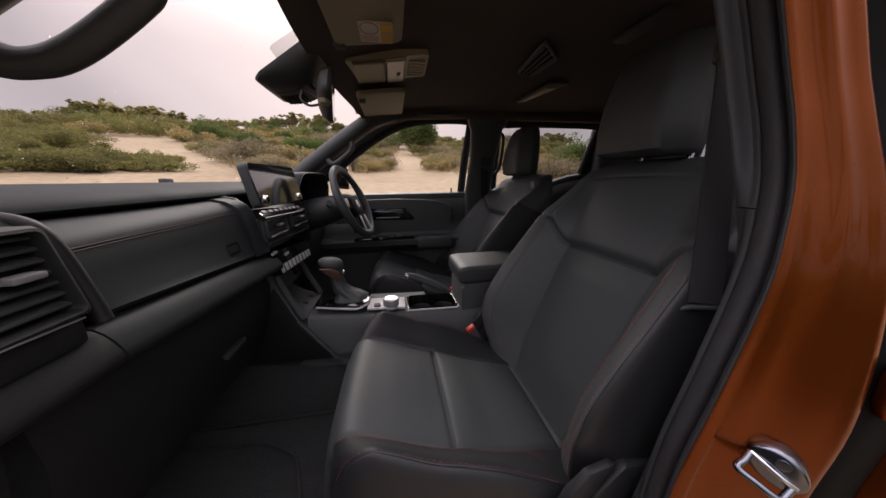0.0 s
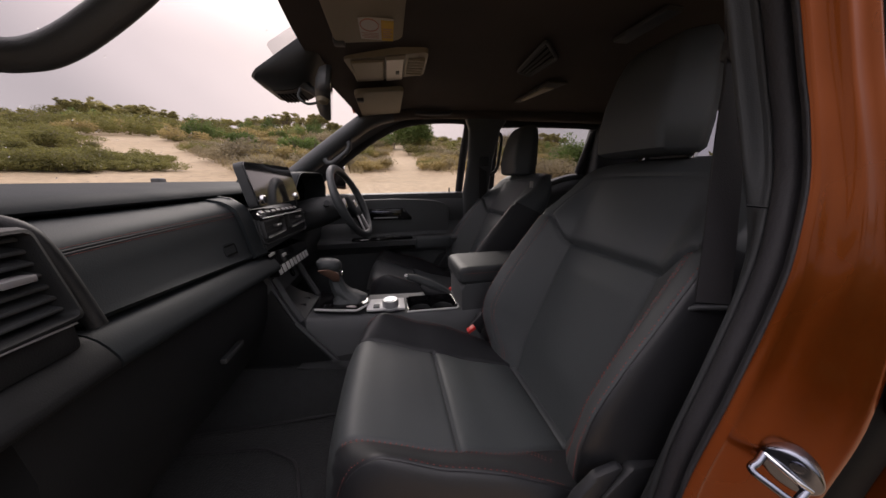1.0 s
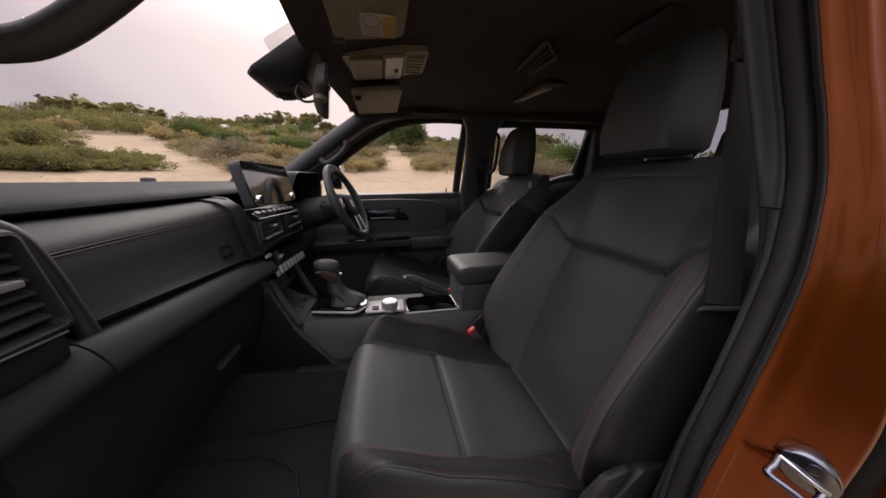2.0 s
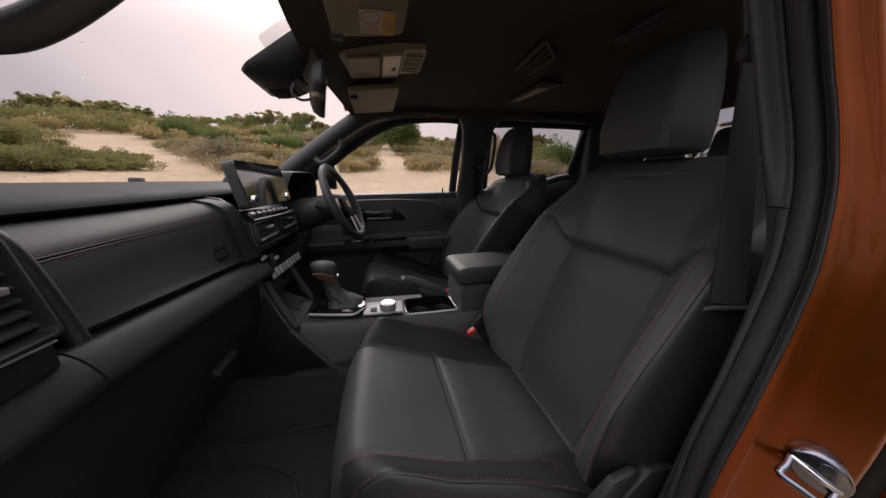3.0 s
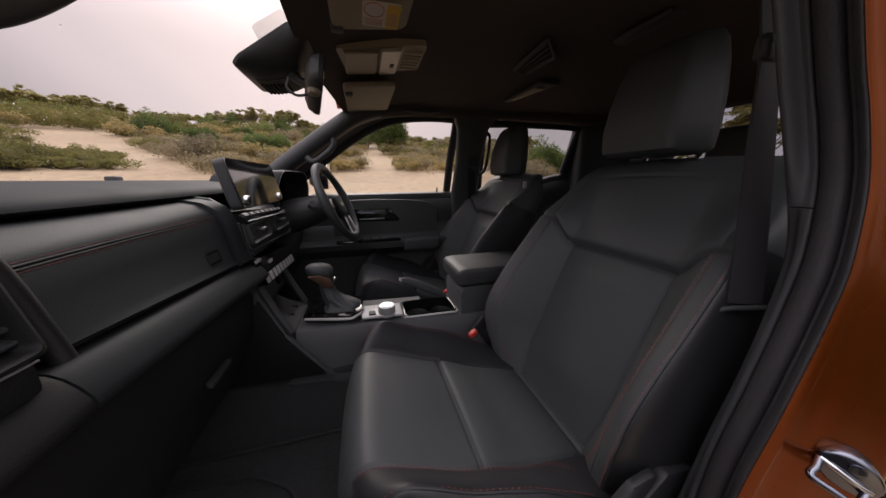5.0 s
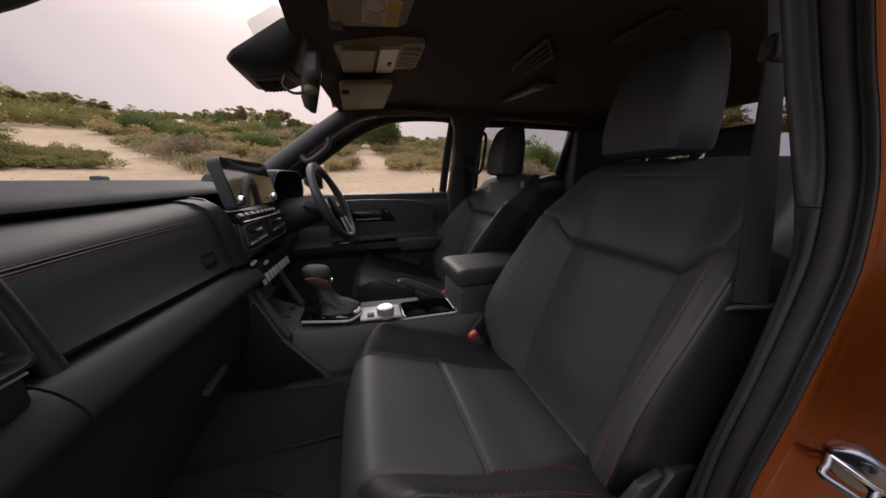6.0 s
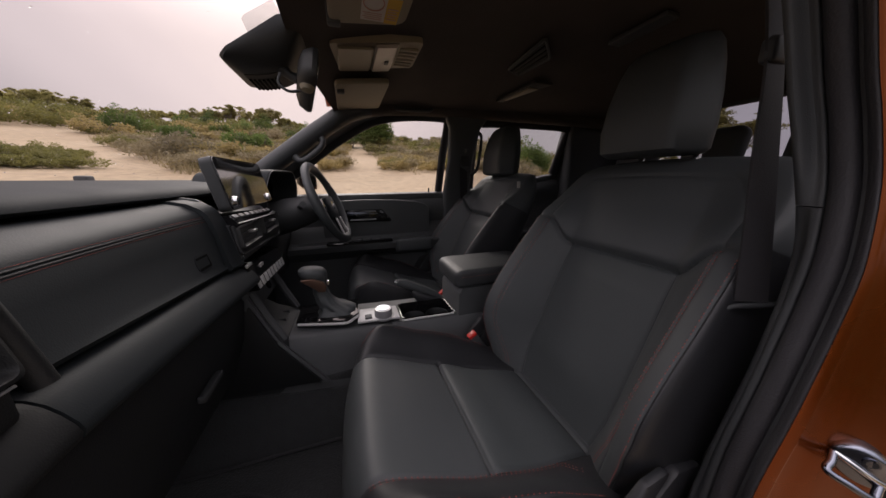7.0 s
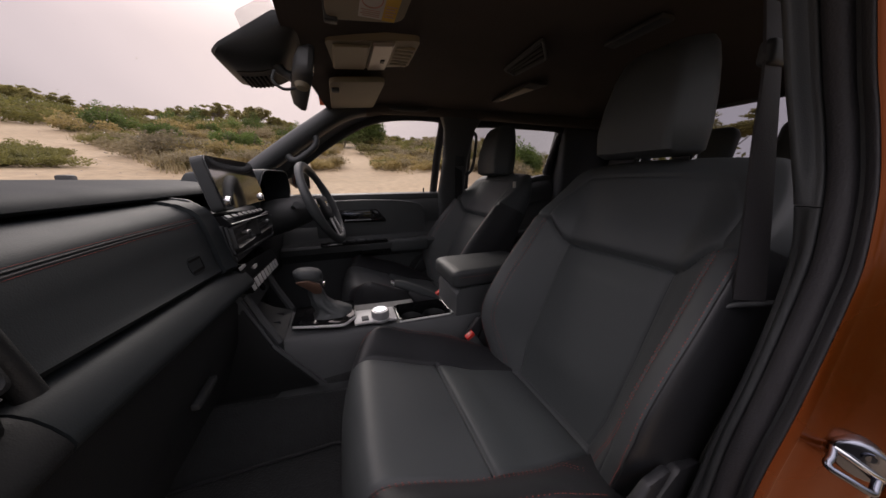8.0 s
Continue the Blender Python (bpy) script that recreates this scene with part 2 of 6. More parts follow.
def slab(bm, pts, thick, bevel=0.0):
    """A plate: the polygon pts, thickened along its normal by thick."""
    pts = [Vector(p) for p in pts]
    nrm = Vector((0, 0, 0))
    for i in range(len(pts)):
        nrm += (pts[i] - pts[0]).cross(pts[(i + 1) % len(pts)] - pts[0])
    nrm.normalize()
    vr = rings(bm, [pts, [p + nrm * thick for p in pts]])
    if bevel:
        es = list({e for row in vr for v in row for e in v.link_edges})
        bmesh.ops.bevel(bm, geom=es, offset=bevel, segments=2, affect="EDGES", profile=0.5)
    return bm


def extrude_y(bm, fn, ys):
    """A solid along y: fn(y) gives its closed outline as (x, z) pairs."""
    rings(bm, [[Vector((x, y, z)) for x, z in fn(y)] for y in ys])
    return bm


def round_poly(pts, r, k=4):
    """Rounds the corners of a closed 2D outline."""
    out = []
    n = len(pts)
    for i in range(n):
        p, a, b = Vector(pts[i]), Vector(pts[i - 1]), Vector(pts[(i + 1) % n])
        ra = min(r, (a - p).length * 0.45)
        rb = min(r, (b - p).length * 0.45)
        s, e = p + (a - p).normalized() * ra, p + (b - p).normalized() * rb
        for j in range(k + 1):
            t = j / k
            out.append((1 - t) ** 2 * s + 2 * t * (1 - t) * p + t * t * e)
    return out


def piecewise(pts, x):
    """A smooth line through the knots that never overshoots."""
    if x <= pts[0][0]:
        return pts[0][1]
    if x >= pts[-1][0]:
        return pts[-1][1]
    d = [(q[1] - p[1]) / (q[0] - p[0]) for p, q in zip(pts, pts[1:])]
    m = [d[0]] + [2 * p * q / (p + q) if p * q > 0 else 0.0 for p, q in zip(d, d[1:])] + [d[-1]]
    for i, (a, b) in enumerate(zip(pts, pts[1:])):
        if x <= b[0]:
            h = b[0] - a[0]
            t = (x - a[0]) / h
            return (a[1] * (1 + 2 * t) + h * m[i] * t) * (1 - t) ** 2 + (b[1] * (3 - 2 * t) - h * m[i + 1] * (1 - t)) * t * t


def sstep(a, b, x):
    t = max(0.0, min(1.0, (x - a) / (b - a)))
    return t * t * (3 - 2 * t)


MID = 1.17     # the car's middle line


def mirrored(p):
    return Vector((p[0], 2 * MID - p[1], p[2]))


# ---- ground: a sandy clearing that climbs to a scrubby ridge ----
def rise(x, y):
    """Height of the ground: level round the car, then a long slope."""
    r = math.hypot(x, y)
    phi = math.degrees(math.atan2(x, y))
    side = 0.35 + 0.65 * max(0.0, math.cos(radians(phi + 22))) ** 0.5 if abs(phi + 22) < 90 else 0.35
    side *= 1.0 - 0.5 * sstep(24, 42, phi)
    z = 0.175 * side * 0.5 * ((r - 8) + math.sqrt((r - 8) ** 2 + 12)) - 0.06 * side
    z0 = 0.175 * side * 0.5 * (-8 + math.sqrt(76)) - 0.06 * side
    z = z - z0
    if r > 66:
        z = z - 0.175 * side * (r - 66) * sstep(66, 90, r)
    z += 0.5 * sstep(10, 40, r) * noise.noise((x * 0.05, y * 0.05, 3.0)) + 0.10 * sstep(5, 12, r) * noise.noise((x * 0.4, y * 0.4, 7.0))
    return z


def build_ground():
    bm = bmesh.new()
    radii = [0.0] + [1.5 * 1.075 ** i for i in range(92)]
    radii = [r for r in radii if r < 900] + [2500]
    k = 160
    centre = bm.verts.new((0, 0, 0))
    prev = None
    for r in radii[1:]:
        row = []
        for i in range(k):
            a = 2 * math.pi * i / k
            x, y = r * math.sin(a), r * math.cos(a)
            row.append(bm.verts.new((x, y, rise(x, y) if r < 900 else -4)))
        for i in range(k):
            j = (i + 1) % k
            if prev is None:
                bm.faces.new((centre, row[i], row[j]))
            else:
                bm.faces.new((prev[i], row[i], row[j], prev[j]))
        prev = row
    return tagged(link("ground", bm, SAND, 60), "pale sandy clearing rising to a scrubby ridge", "ground", kind="structure")


build_ground()


# ---- car body ----
body = thing("pickup_cab", "orange dual-cab pickup body with a black cabin", "car")


def side_rail(pts, flip):
    return [mirrored(p) if flip else Vector(p) for p in pts]


RAIL = [(-1.02, 1.83, 1.02), (-0.75, 1.815, 1.20), (-0.50, 1.80, 1.382), (-0.30, 1.785, 1.522), (-0.16, 1.775, 1.605), (0.0, 1.775, 1.642), (0.3, 1.78, 1.655), (0.8, 1.77, 1.65), (1.3, 1.755, 1.64), (1.7, 1.74, 1.62)]
for flip in (False, True):
    bm = bmesh.new()
    pts = smooth_path(side_rail(RAIL, flip), 6)
    if flip:
        pts = [p + Vector((0, -0.09, 0.02)) for p in pts]
    pillar = [p for p in pts if p.x < -0.06]
    over_door = [p for p in pts if p.x > -0.09]
    tube(bm, pillar, 0.052, n=14, flat=0.85, up=(0, 1, 0))
    part("pillar_rail", bm, DARK, body, "black grained windscreen pillar trim")
    bm = bmesh.new()
    tube(bm, over_door, 0.0515, n=14, flat=0.85, up=(0, 1, 0))
    part("roof_rail", bm, HEADLINER, body, "black cloth roof rail over the doors")
    # outer painted rail
    bm = bmesh.new()
    tube(bm, [p + Vector((0, -0.055 if flip else 0.075, 0.018)) for p in pts], 0.05, n=12, flat=0.8, up=(0, 1, 0))
    part("outer_rail", bm, PAINT, body, "orange painted roof side")

# solid trim between the far windscreen pillar and the window frame
bm = bmesh.new()
rows = []
for p, q in zip(RAIL[1:6], ((-0.62, 1.94, 1.19), (-0.42, 1.90, 1.345), (-0.25, 1.882, 1.470), (-0.10, 1.868, 1.560), (0.02, 1.858, 1.606))):
    p, q = Vector(p), Vector(q)
    rows.append([p, q, q + Vector((-0.01, 0.02, 0.02)), p + Vector((-0.01, 0.03, 0.02))])
rings(bm, rows)
part("pillar_infill", bm, HARD, body, "black pillar trim beside the window")

# roof skin and header
bm = bmesh.new()
rows = []
for i in range(15):
    x = -0.26 + i * 2.01 / 14
    rows.append([Vector((x, 0.50 + 1.30 * j / 12, 1.70 + 0.035 * math.sin(math.pi * j / 12) - 0.05 * (1 - sstep(-0.2, 0.1, x)) - 0.03 * sstep(1.4, 1.75, x))) for j in range(13)])
low = [[p - Vector((0, 0, 0.02)) for p in row] for row in rows]
rings(bm, [a + list(reversed(b)) for a, b in zip(rows, low)])
part("roof_panel", bm, PAINT, body)

# headliner
bm = bmesh.new()
rows = []
for i in range(25):
    row = []
    for j in range(17):
        y = 0.48 + 1.30 * j / 16
        front = -0.306 + 0.19 * (y - 1.10) ** 2
        x = front + (1.70 - front) * i / 24
        row.append(Vector((x, y, 1.678 - 0.045 * abs(j / 8 - 1) ** 4 - 0.042 * (1 - sstep(front, front + 0.30, x)) - 0.03 * sstep(1.3, 1.7, x))))
    rows.append(row)
low = [[p + Vector((0, 0, 0.012)) for p in row] for row in rows]
rings(bm, [a + list(reversed(b)) for a, b in zip(rows, low)])
tagged(link("ceiling", bm, HEADLINER), "black cloth headliner of the cabin", "ceiling", kind="structure")

# windscreen glass between dash and header
bm = bmesh.new()
rows = []
for i in range(13):
    t = i / 12
    row = []
    for j in range(17):
        u = j / 8 - 1
        bow = 0.085 * (1 - u * u)
        row.append(Vector((-1.03 + 0.81 * t - bow, MID + u * (0.72 - 0.06 * t), 1.045 + 0.575 * t + 0.055 * (1 - u * u))))
    rows.append(row)
rings(bm, rows, closed=False)
screen = part("windscreen", bm, GLASS, body, "rain-spotted windscreen glass")
screen.visible_shadow = False

DROP = bpy.data.materials.new("rain_water")
DROP.use_nodes = True
DROP.node_tree.nodes["Principled BSDF"].inputs["Transmission Weight"].default_value = 1.0
DROP.node_tree.nodes["Principled BSDF"].inputs["IOR"].default_value = 1.33
DROP.node_tree.nodes["Principled BSDF"].inputs["Roughness"].default_value = 0.02


def glass_point(t, u):
    return Vector((-1.03 + 0.81 * t - 0.085 * (1 - u * u), MID + u * (0.72 - 0.06 * t), 1.045 + 0.575 * t + 0.055 * (1 - u * u)))


drops = random.Random(4)
bm = bmesh.new()
for i in range(420):
    t, u = 0.30 + 0.70 * drops.random(), drops.uniform(-0.97, 0.75)
    if drops.random() < (0.25 if t < 0.60 else 0.85):
        continue
    p = glass_point(t, u)
    n1 = (glass_point(t + 0.01, u) - p).normalized()
    n2 = (glass_point(t, u + 0.01) - p).normalized()
    nn = n1.cross(n2)
    if nn.z < 0:
        nn = -nn
    r = drops.uniform(0.0005, 0.0011) * (1.5 if drops.random() < 0.10 else 1.0)
    k = drops.uniform(0.8, 1.7)
    rows = [[p + nn * h + (n1 * math.cos(a) * k + n2 * math.sin(a)) * r * w for a in [0.785 * q for q in range(8)]] for h, w in ((-0.0004, 1.0), (0.0004, 0.9), (0.0009, 0.5))]
    rings(bm, rows)
water = part("raindrop", bm, DROP, body, "small raindrops on the windscreen")
tagged(water, kind="stuff")
water.visible_shadow = False
bm = bmesh.new()
slab(bm, [(-0.3806, 1.0323, 1.6211), (-0.3729, 1.025, 1.6263), (-0.3226, 1.0287, 1.6609), (-0.3164, 1.0337, 1.6651), (-0.3132, 1.0814, 1.6674), (-0.2991, 1.1296, 1.677), (-0.3818, 1.1159, 1.6202), (-0.385, 1.0924, 1.618)], 0.001)
patch = part("tint_patch", bm, PRIVACY, body, "grey tinted sensor patch on the glass")
patch.visible_shadow = False
bm = bmesh.new()
box(bm, (-1.16, -1.12), (1.688, 1.732), (1.23, 1.3150), 0.008, 2)
part("washer_jet", bm, DARK, body)

# firewall, cowl and bonnet
bm = bmesh.new()
box(bm, (-1.06, -1.00), (0.42, 1.92), (0.45, 1.10), 0.02)
part("firewall", bm, DARK, body)
bm = bmesh.new()
rows = []
for i in range(9):
    x = -1.08 - i * 0.12
    rows.append([Vector((x, 0.36 + 1.62 * j / 12, 1.20 + 0.05 * (1 - (j / 6 - 1) ** 4) - 0.12 * sstep(-1.5, -2.05, x))) for j in range(13)])
low = [[p - Vector((0, 0, 0.06)) for p in row] for row in rows]
rings(bm, [a + list(reversed(b)) for a, b in zip(rows, low)])
part("bonnet", bm, PAINT, body)

for y0, y1 in ((0.40, 0.44), (1.88, 1.95)):
    bm = bmesh.new()
    box(bm, (-1.02, -0.615), (y0, y1), (0.48, 1.22), 0.012)
    part("kick_panel", bm, DARK, body)

# wings, nose, cargo tub and wheels that carry the cab
def arch_panel(x0, x1, z0, z1a, z1b, axle, y, thick):
    """A side panel with a wheel arch cut out of its foot."""
    pts = [(x0, z0), (x0, z1a), (x1, z1b), (x1, z0)]
    arch = [(axle + 0.46 * math.cos(a), 0.40 + 0.46 * math.sin(a)) for a in [math.pi * k / 14 for k in range(15)]]
    arch = [p for p in arch if p[1] > z0 + 0.01]
    arch.sort(key=lambda p: -p[0] if x1 > x0 else p[0])
    bm = bmesh.new()
    slab(bm, [Vector((x, y, z)) for x, z in pts + arch], thick, 0.004)
    return bm


FRONT_AXLE, REAR_AXLE = -1.50, 1.72
for y, sgn in ((0.345, 1), (1.995, -1)):
    part("front_wing", arch_panel(-1.06, -2.18, 0.50, 1.19, 1.04, FRONT_AXLE, y, 0.05 * sgn), PAINT, body)
    part("tub_side", arch_panel(1.22, 3.05, 0.50, 1.21, 1.21, REAR_AXLE, y, 0.06 * sgn), PAINT, body)
bm = bmesh.new()
box(bm, (-2.26, -2.14), (0.37, 1.97), (0.46, 1.06), 0.05, 3)
part("nose", bm, LOWER, body, "black front bumper and grille")
bm = bmesh.new()
box(bm, (3.05, 3.10), (0.35, 1.99), (0.60, 1.21), 0.02, 2)
part("tailgate", bm, PAINT, body)
bm = bmesh.new()
box(bm, (1.76, 3.05), (0.40, 1.94), (0.62, 0.68), 0.01)
part("tub_floor", bm, LOWER, body)
bm = bmesh.new()
box(bm, (-2.10, 3.02), (0.62, 1.72), (0.38, 0.48), 0.02)
part("chassis", bm, LOWER, body)
for x in (FRONT_AXLE, REAR_AXLE):
    for y in (0.43, 1.91):
        bm = bmesh.new()
        rows = [[Vector((x + r * math.cos(a), y + d, 0.385 + r * math.sin(a))) for a in [2 * math.pi * k / 40 for k in range(40)]] for d, r in ((-0.11, 0.24), (-0.125, 0.30), (-0.12, 0.355), (-0.09, 0.383), (0.09, 0.383), (0.12, 0.355), (0.125, 0.30), (0.11, 0.24))]
        rings(bm, rows, True, False)
        w = part("wheel", bm, RUBBER, body, "black all-terrain tyre")
        bm = bmesh.new()
        rows = [[Vector((x + r * math.cos(a), y + d, 0.385 + r * math.sin(a))) for a in [2 * math.pi * k / 40 for k in range(40)]] for d, r in ((-0.10, 0.245), (-0.09, 0.20), (-0.06, 0.18), (-0.085, 0.06), (0.085, 0.06), (0.06, 0.18), (0.09, 0.20), (0.10, 0.245))]
        rings(bm, rows)
        part("rim", bm, LOWER, w)

# cabin floor and sills
bm = bmesh.new()
box(bm, (-1.0, 1.7), (0.40, 1.94), (0.44, 0.575), 0.01)
tagged(link("floor", bm, CARPET), "black carpeted cabin floor", "floor", kind="structure")
for y0, y1 in ((0.30, 0.43), (1.91, 2.04)):
    bm = bmesh.new()
    box(bm, (-0.95, 1.7), (y0, y1), (0.36, 0.54), 0.03, 3)
    part("sill", bm, PAINT, body)

# tunnel under the console
bm = bmesh.new()
box(bm, (-1.0, 1.2), (1.035, 1.305), (0.48, 0.735), 0.03, 3)
part("tunnel", bm, CARPET, body)

# cab back wall with the rear window
bm = bmesh.new()
box(bm, (1.66, 1.70), (0.42, 1.92), (0.45, 1.335), 0.01)
part("back_wall", bm, DARK, body)
bm = bmesh.new()
box(bm, (1.66, 1.70), (0.50, 1.84), (1.635, 1.70), 0.01)
part("back_header", bm, DARK, body)
for y0, y1 in ((0.45, 0.62), (1.62, 1.89)):
    bm = bmesh.new()
    box(bm, (1.66, 1.70), (y0, y1), (1.335, 1.635), 0.01)
    part("back_corner", bm, DARK, body)
bm = bmesh.new()
box(bm, (1.675, 1.68), (0.60, 1.74), (1.33, 1.64))
rg = part("rear_window", bm, REARGLASS, body, "tinted rear window glass")
rg.visible_shadow = False

# rear quarter of the far side and its near twin
for flip in (False, True):
    bm = bmesh.new()
    y0, y1 = (1.81, 1.93)
    if flip:
        y0, y1 = 2 * MID - y1, 2 * MID - y0
    box(bm, (1.205, 1.70), (y0, y1), (0.50, 1.64), 0.03, 3)
    part("rear_pillar", bm, HARD, body)

# far B-pillar trim
bm = bmesh.new()
rows = []
for z, y, w, x in ((0.52, 1.885, 0.12, 0.44), (0.80, 1.885, 0.11, 0.43), (1.05, 1.88, 0.085, 0.435), (1.22, 1.868, 0.080, 0.427), (1.40, 1.84, 0.076, 0.444), (1.56, 1.808, 0.092, 0.455), (1.60, 1.797, 0.115, 0.458), (1.64, 1.785, 0.135, 0.462)):
    rows.append([Vector((x + w * math.copysign(abs(math.cos(a)) ** 0.5, math.cos(a)), y + 0.028 * math.copysign(abs(math.sin(a)) ** 0.5, math.sin(a)), z)) for a in [2 * math.pi * k / 20 for k in range(20)]])
rings(bm, rows)
part("pillar_trim", bm, HARD, body, "black middle pillar trim")

# ---- near B-pillar: trim, seals and painted door jamb ----
def jamb_shift(z):
    """How far the pillar's face leans along and into the cab at a height."""
    dx = piecewise(list(zip([0.45, 0.90, 0.95, 1.05, 1.15, 1.25, 1.30, 1.35, 1.40, 1.50, 1.66], [-0.125, -0.083, -0.077, -0.055, -0.030, -0.012, -0.006, -0.008, -0.015, -0.038, -0.075])), z)
    dy = piecewise(list(zip([0.45, 0.90, 1.05, 1.18, 1.25, 1.345, 1.39, 1.50, 1.66], [-0.010, -0.010, -0.014, -0.013, -0.006, 0.012, 0.022, 0.040, 0.070])), z)
    return float(dx), float(dy)


def trim_edge(z):
    """Leading edge of the inner trim."""
    return piecewise(list(zip([0.45, 0.90, 1.05, 1.15, 1.20, 1.30, 1.40, 1.50, 1.66], [0.16, 0.272, 0.307, 0.327, 0.330, 0.315, 0.302, 0.280, 0.235])), z)


def pillar_strip(outline, zs, lead=False):
    """A strip down the pillar with the closed plan outline, bent along the door opening."""
    bm = bmesh.new()
    rows = []
    for z in zs:
        dx, dy = jamb_shift(z)
        ex = trim_edge(z) - 0.332 - dx if lead else 0.0
        rows.append([Vector((p[0] + dx + ex * sstep(0.428, 0.440, p[1]), p[1] + dy, z)) for p in outline])
    rings(bm, rows)
    return bm


ZS = [0.46 + 0.02 * i for i in range(61)]
jamb = thing("door_jamb", "orange door jamb with black rubber seals and grey trim", "car pillar")
TRIM = round_poly([(0.330, 0.4215), (0.333, 0.432), (0.332, 0.444), (0.344, 0.449), (0.41, 0.449), (0.41, 0.4215)], 0.005, 5)
part("upper_trim", pillar_strip(TRIM, [1.2565] + [z for z in ZS if z > 1.26], True), DARK, jamb, "grained black upper pillar trim")
part("lower_trim", pillar_strip(TRIM, [z for z in ZS if z < 1.25] + [1.255], True), DARK, jamb, "grained black lower pillar trim")
part("inner_seal", pillar_strip(round_poly([(0.331, 0.421), (0.323, 0.414), (0.321, 0.404), (0.326, 0.397), (0.345, 0.397), (0.345, 0.421)], 0.007), ZS), RUBBER, jamb, "black rubber door seal")
part("seal_groove", pillar_strip([(0.331, 0.3975), (0.331, 0.390), (0.345, 0.389), (0.345, 0.3975)], ZS), DARK, jamb)
part("outer_seal", pillar_strip(round_poly([(0.321, 0.392), (0.312, 0.387), (0.307, 0.381), (0.313, 0.378), (0.345, 0.378), (0.345, 0.392)], 0.004), ZS), RUBBER, jamb, "black rubber flange seal")


def paint_width(z):
    return 0.052 + 0.055 * sstep(1.38, 1.0, z)


def paint_rows():
    rows = []
    for z in ZS:
        dx, dy = jamb_shift(z)
        w = paint_width(z)
        rib = 0.0035 * sstep(1.12, 1.26, z)
        o = [(0.318, 0.384)]
        for f, lift in ((0.0, 0.0), (0.04, 0.0012), (0.10, 0.0014), (0.125, -0.0022), (0.16, -0.003), (0.30, -0.0015), (0.42, 0.0), (0.50, rib), (0.58, rib), (0.66, 0.0), (0.80, 0.0), (0.90, 0.0015), (0.96, 0.0), (1.0, -0.004)):
            o.append((0.308 + f * w - 0.45 * lift, 0.379 - 0.5 * f * w - 0.89 * lift))
        o += [(0.308 + w + 0.006, 0.379 - 0.5 * w + 0.012), (0.308 + w + 0.004, 0.384)]
        rows.append([Vector((x + dx, y + dy, z)) for x, y in o])
    return rows


bm = bmesh.new()
rings(bm, paint_rows())
part("painted_jamb", bm, PAINT, jamb, "glossy orange painted jamb")

# closed rear door behind the jamb
rear_near = thing("rear_door", "closed orange rear door with a black edge seal", "car door", "rear doors")


def rear_edge(z):
    dx, dy = jamb_shift(z)
    w = paint_width(z)
    return 0.308 + dx + w, 0.379 + dy - 0.5 * w


bm = bmesh.new()
rows = []
for z in ZS:
    x, y = rear_edge(z)
    q = 0.06 * sstep(1.40, 1.22, z)
    rows.append([Vector(p) for p in ((x + 0.040 + q, y + 0.045, z), (x + 0.036 + q, y + 0.0, z), (x + 0.042 + q, y - 0.012, z), (x + 0.055 + q, y - 0.017, z), (1.18, y - 0.005, z), (1.18, y + 0.045, z))])
rings(bm, [r for r in rows if r[0].z < 1.22])
part("door_skin", bm, PAINT, rear_near)
bm = bmesh.new()
rings(bm, [r[:4] for r in rows if r[0].z > 1.20])
part("window_frame", bm, PAINT, rear_near)
bm = bmesh.new()
rings(bm, [[Vector((x + 0.014, y + 0.010, z)), Vector((x + 0.024, y + 0.004, z)), Vector((x + 0.033 + 0.058 * sstep(1.40, 1.22, z), y + 0.006, z)), Vector((x + 0.034 + 0.058 * sstep(1.40, 1.22, z), y + 0.045, z)), Vector((x + 0.010, y + 0.045, z))] for z in ZS for x, y in [rear_edge(z)]])
part("edge_seal", bm, BLACK, rear_near)
bm = bmesh.new()
box(bm, (0.46, 1.18), (0.40, 0.46), (0.52, 1.22), 0.02)
part("inner_panel", bm, HARD, rear_near)
bm = bmesh.new()
slab(bm, [(0.46, 0.385, 1.21), (0.44, 0.455, 1.60), (1.16, 0.455, 1.60), (1.18, 0.385, 1.21)], 0.004)
pane = part("window_pane", bm, PRIVACY, rear_near, "privacy-tinted side window glass")
pane.visible_shadow = False
bm = bmesh.new()
x, y = rear_edge(1.08)
tube(bm, [(x + 0.024, y - 0.004, z) for z in (1.055, 1.068, 1.098, 1.112)], [0.009, 0.013, 0.013, 0.009], n=12)
part("hinge", bm, PAINT, rear_near)

# open passenger door, swung out ahead of the sill; unseen, its angle shades the jamb
open_door = thing("front_door", "open orange passenger door with black card", "car door", "front doors")
DM = Matrix.Translation((-0.66, 0.40, 0)) @ Euler((0, 0, radians(-47))).to_matrix().to_4x4()
bm = bmesh.new()
rows = []
for i in range(13):
    x = 0.96 * i / 12
    rows.append([DM @ Vector((x, y, z)) for y, z in ((-0.10, 0.50), (-0.12, 0.80), (-0.09, 1.19), (-0.06, 1.215), (-0.045, 0.80), (-0.05, 0.50))])
rings(bm, rows)
part("door_skin", bm, PAINT, open_door)
bm = bmesh.new()
rows = []
for i in range(13):
    x = 0.03 + 0.90 * i / 12
    rows.append([DM @ Vector((x, y, z)) for y, z in ((-0.044, 0.52), (-0.044, 1.205), (0.0, 1.215), (0.02, 1.19), (0.03, 1.05), (0.035, 0.98), (0.09, 0.955), (0.09, 0.92), (0.035, 0.88), (0.03, 0.52))])
rings(bm, rows)
part("door_card", bm, HARD, open_door, "black moulded door card")
bm = bmesh.new()
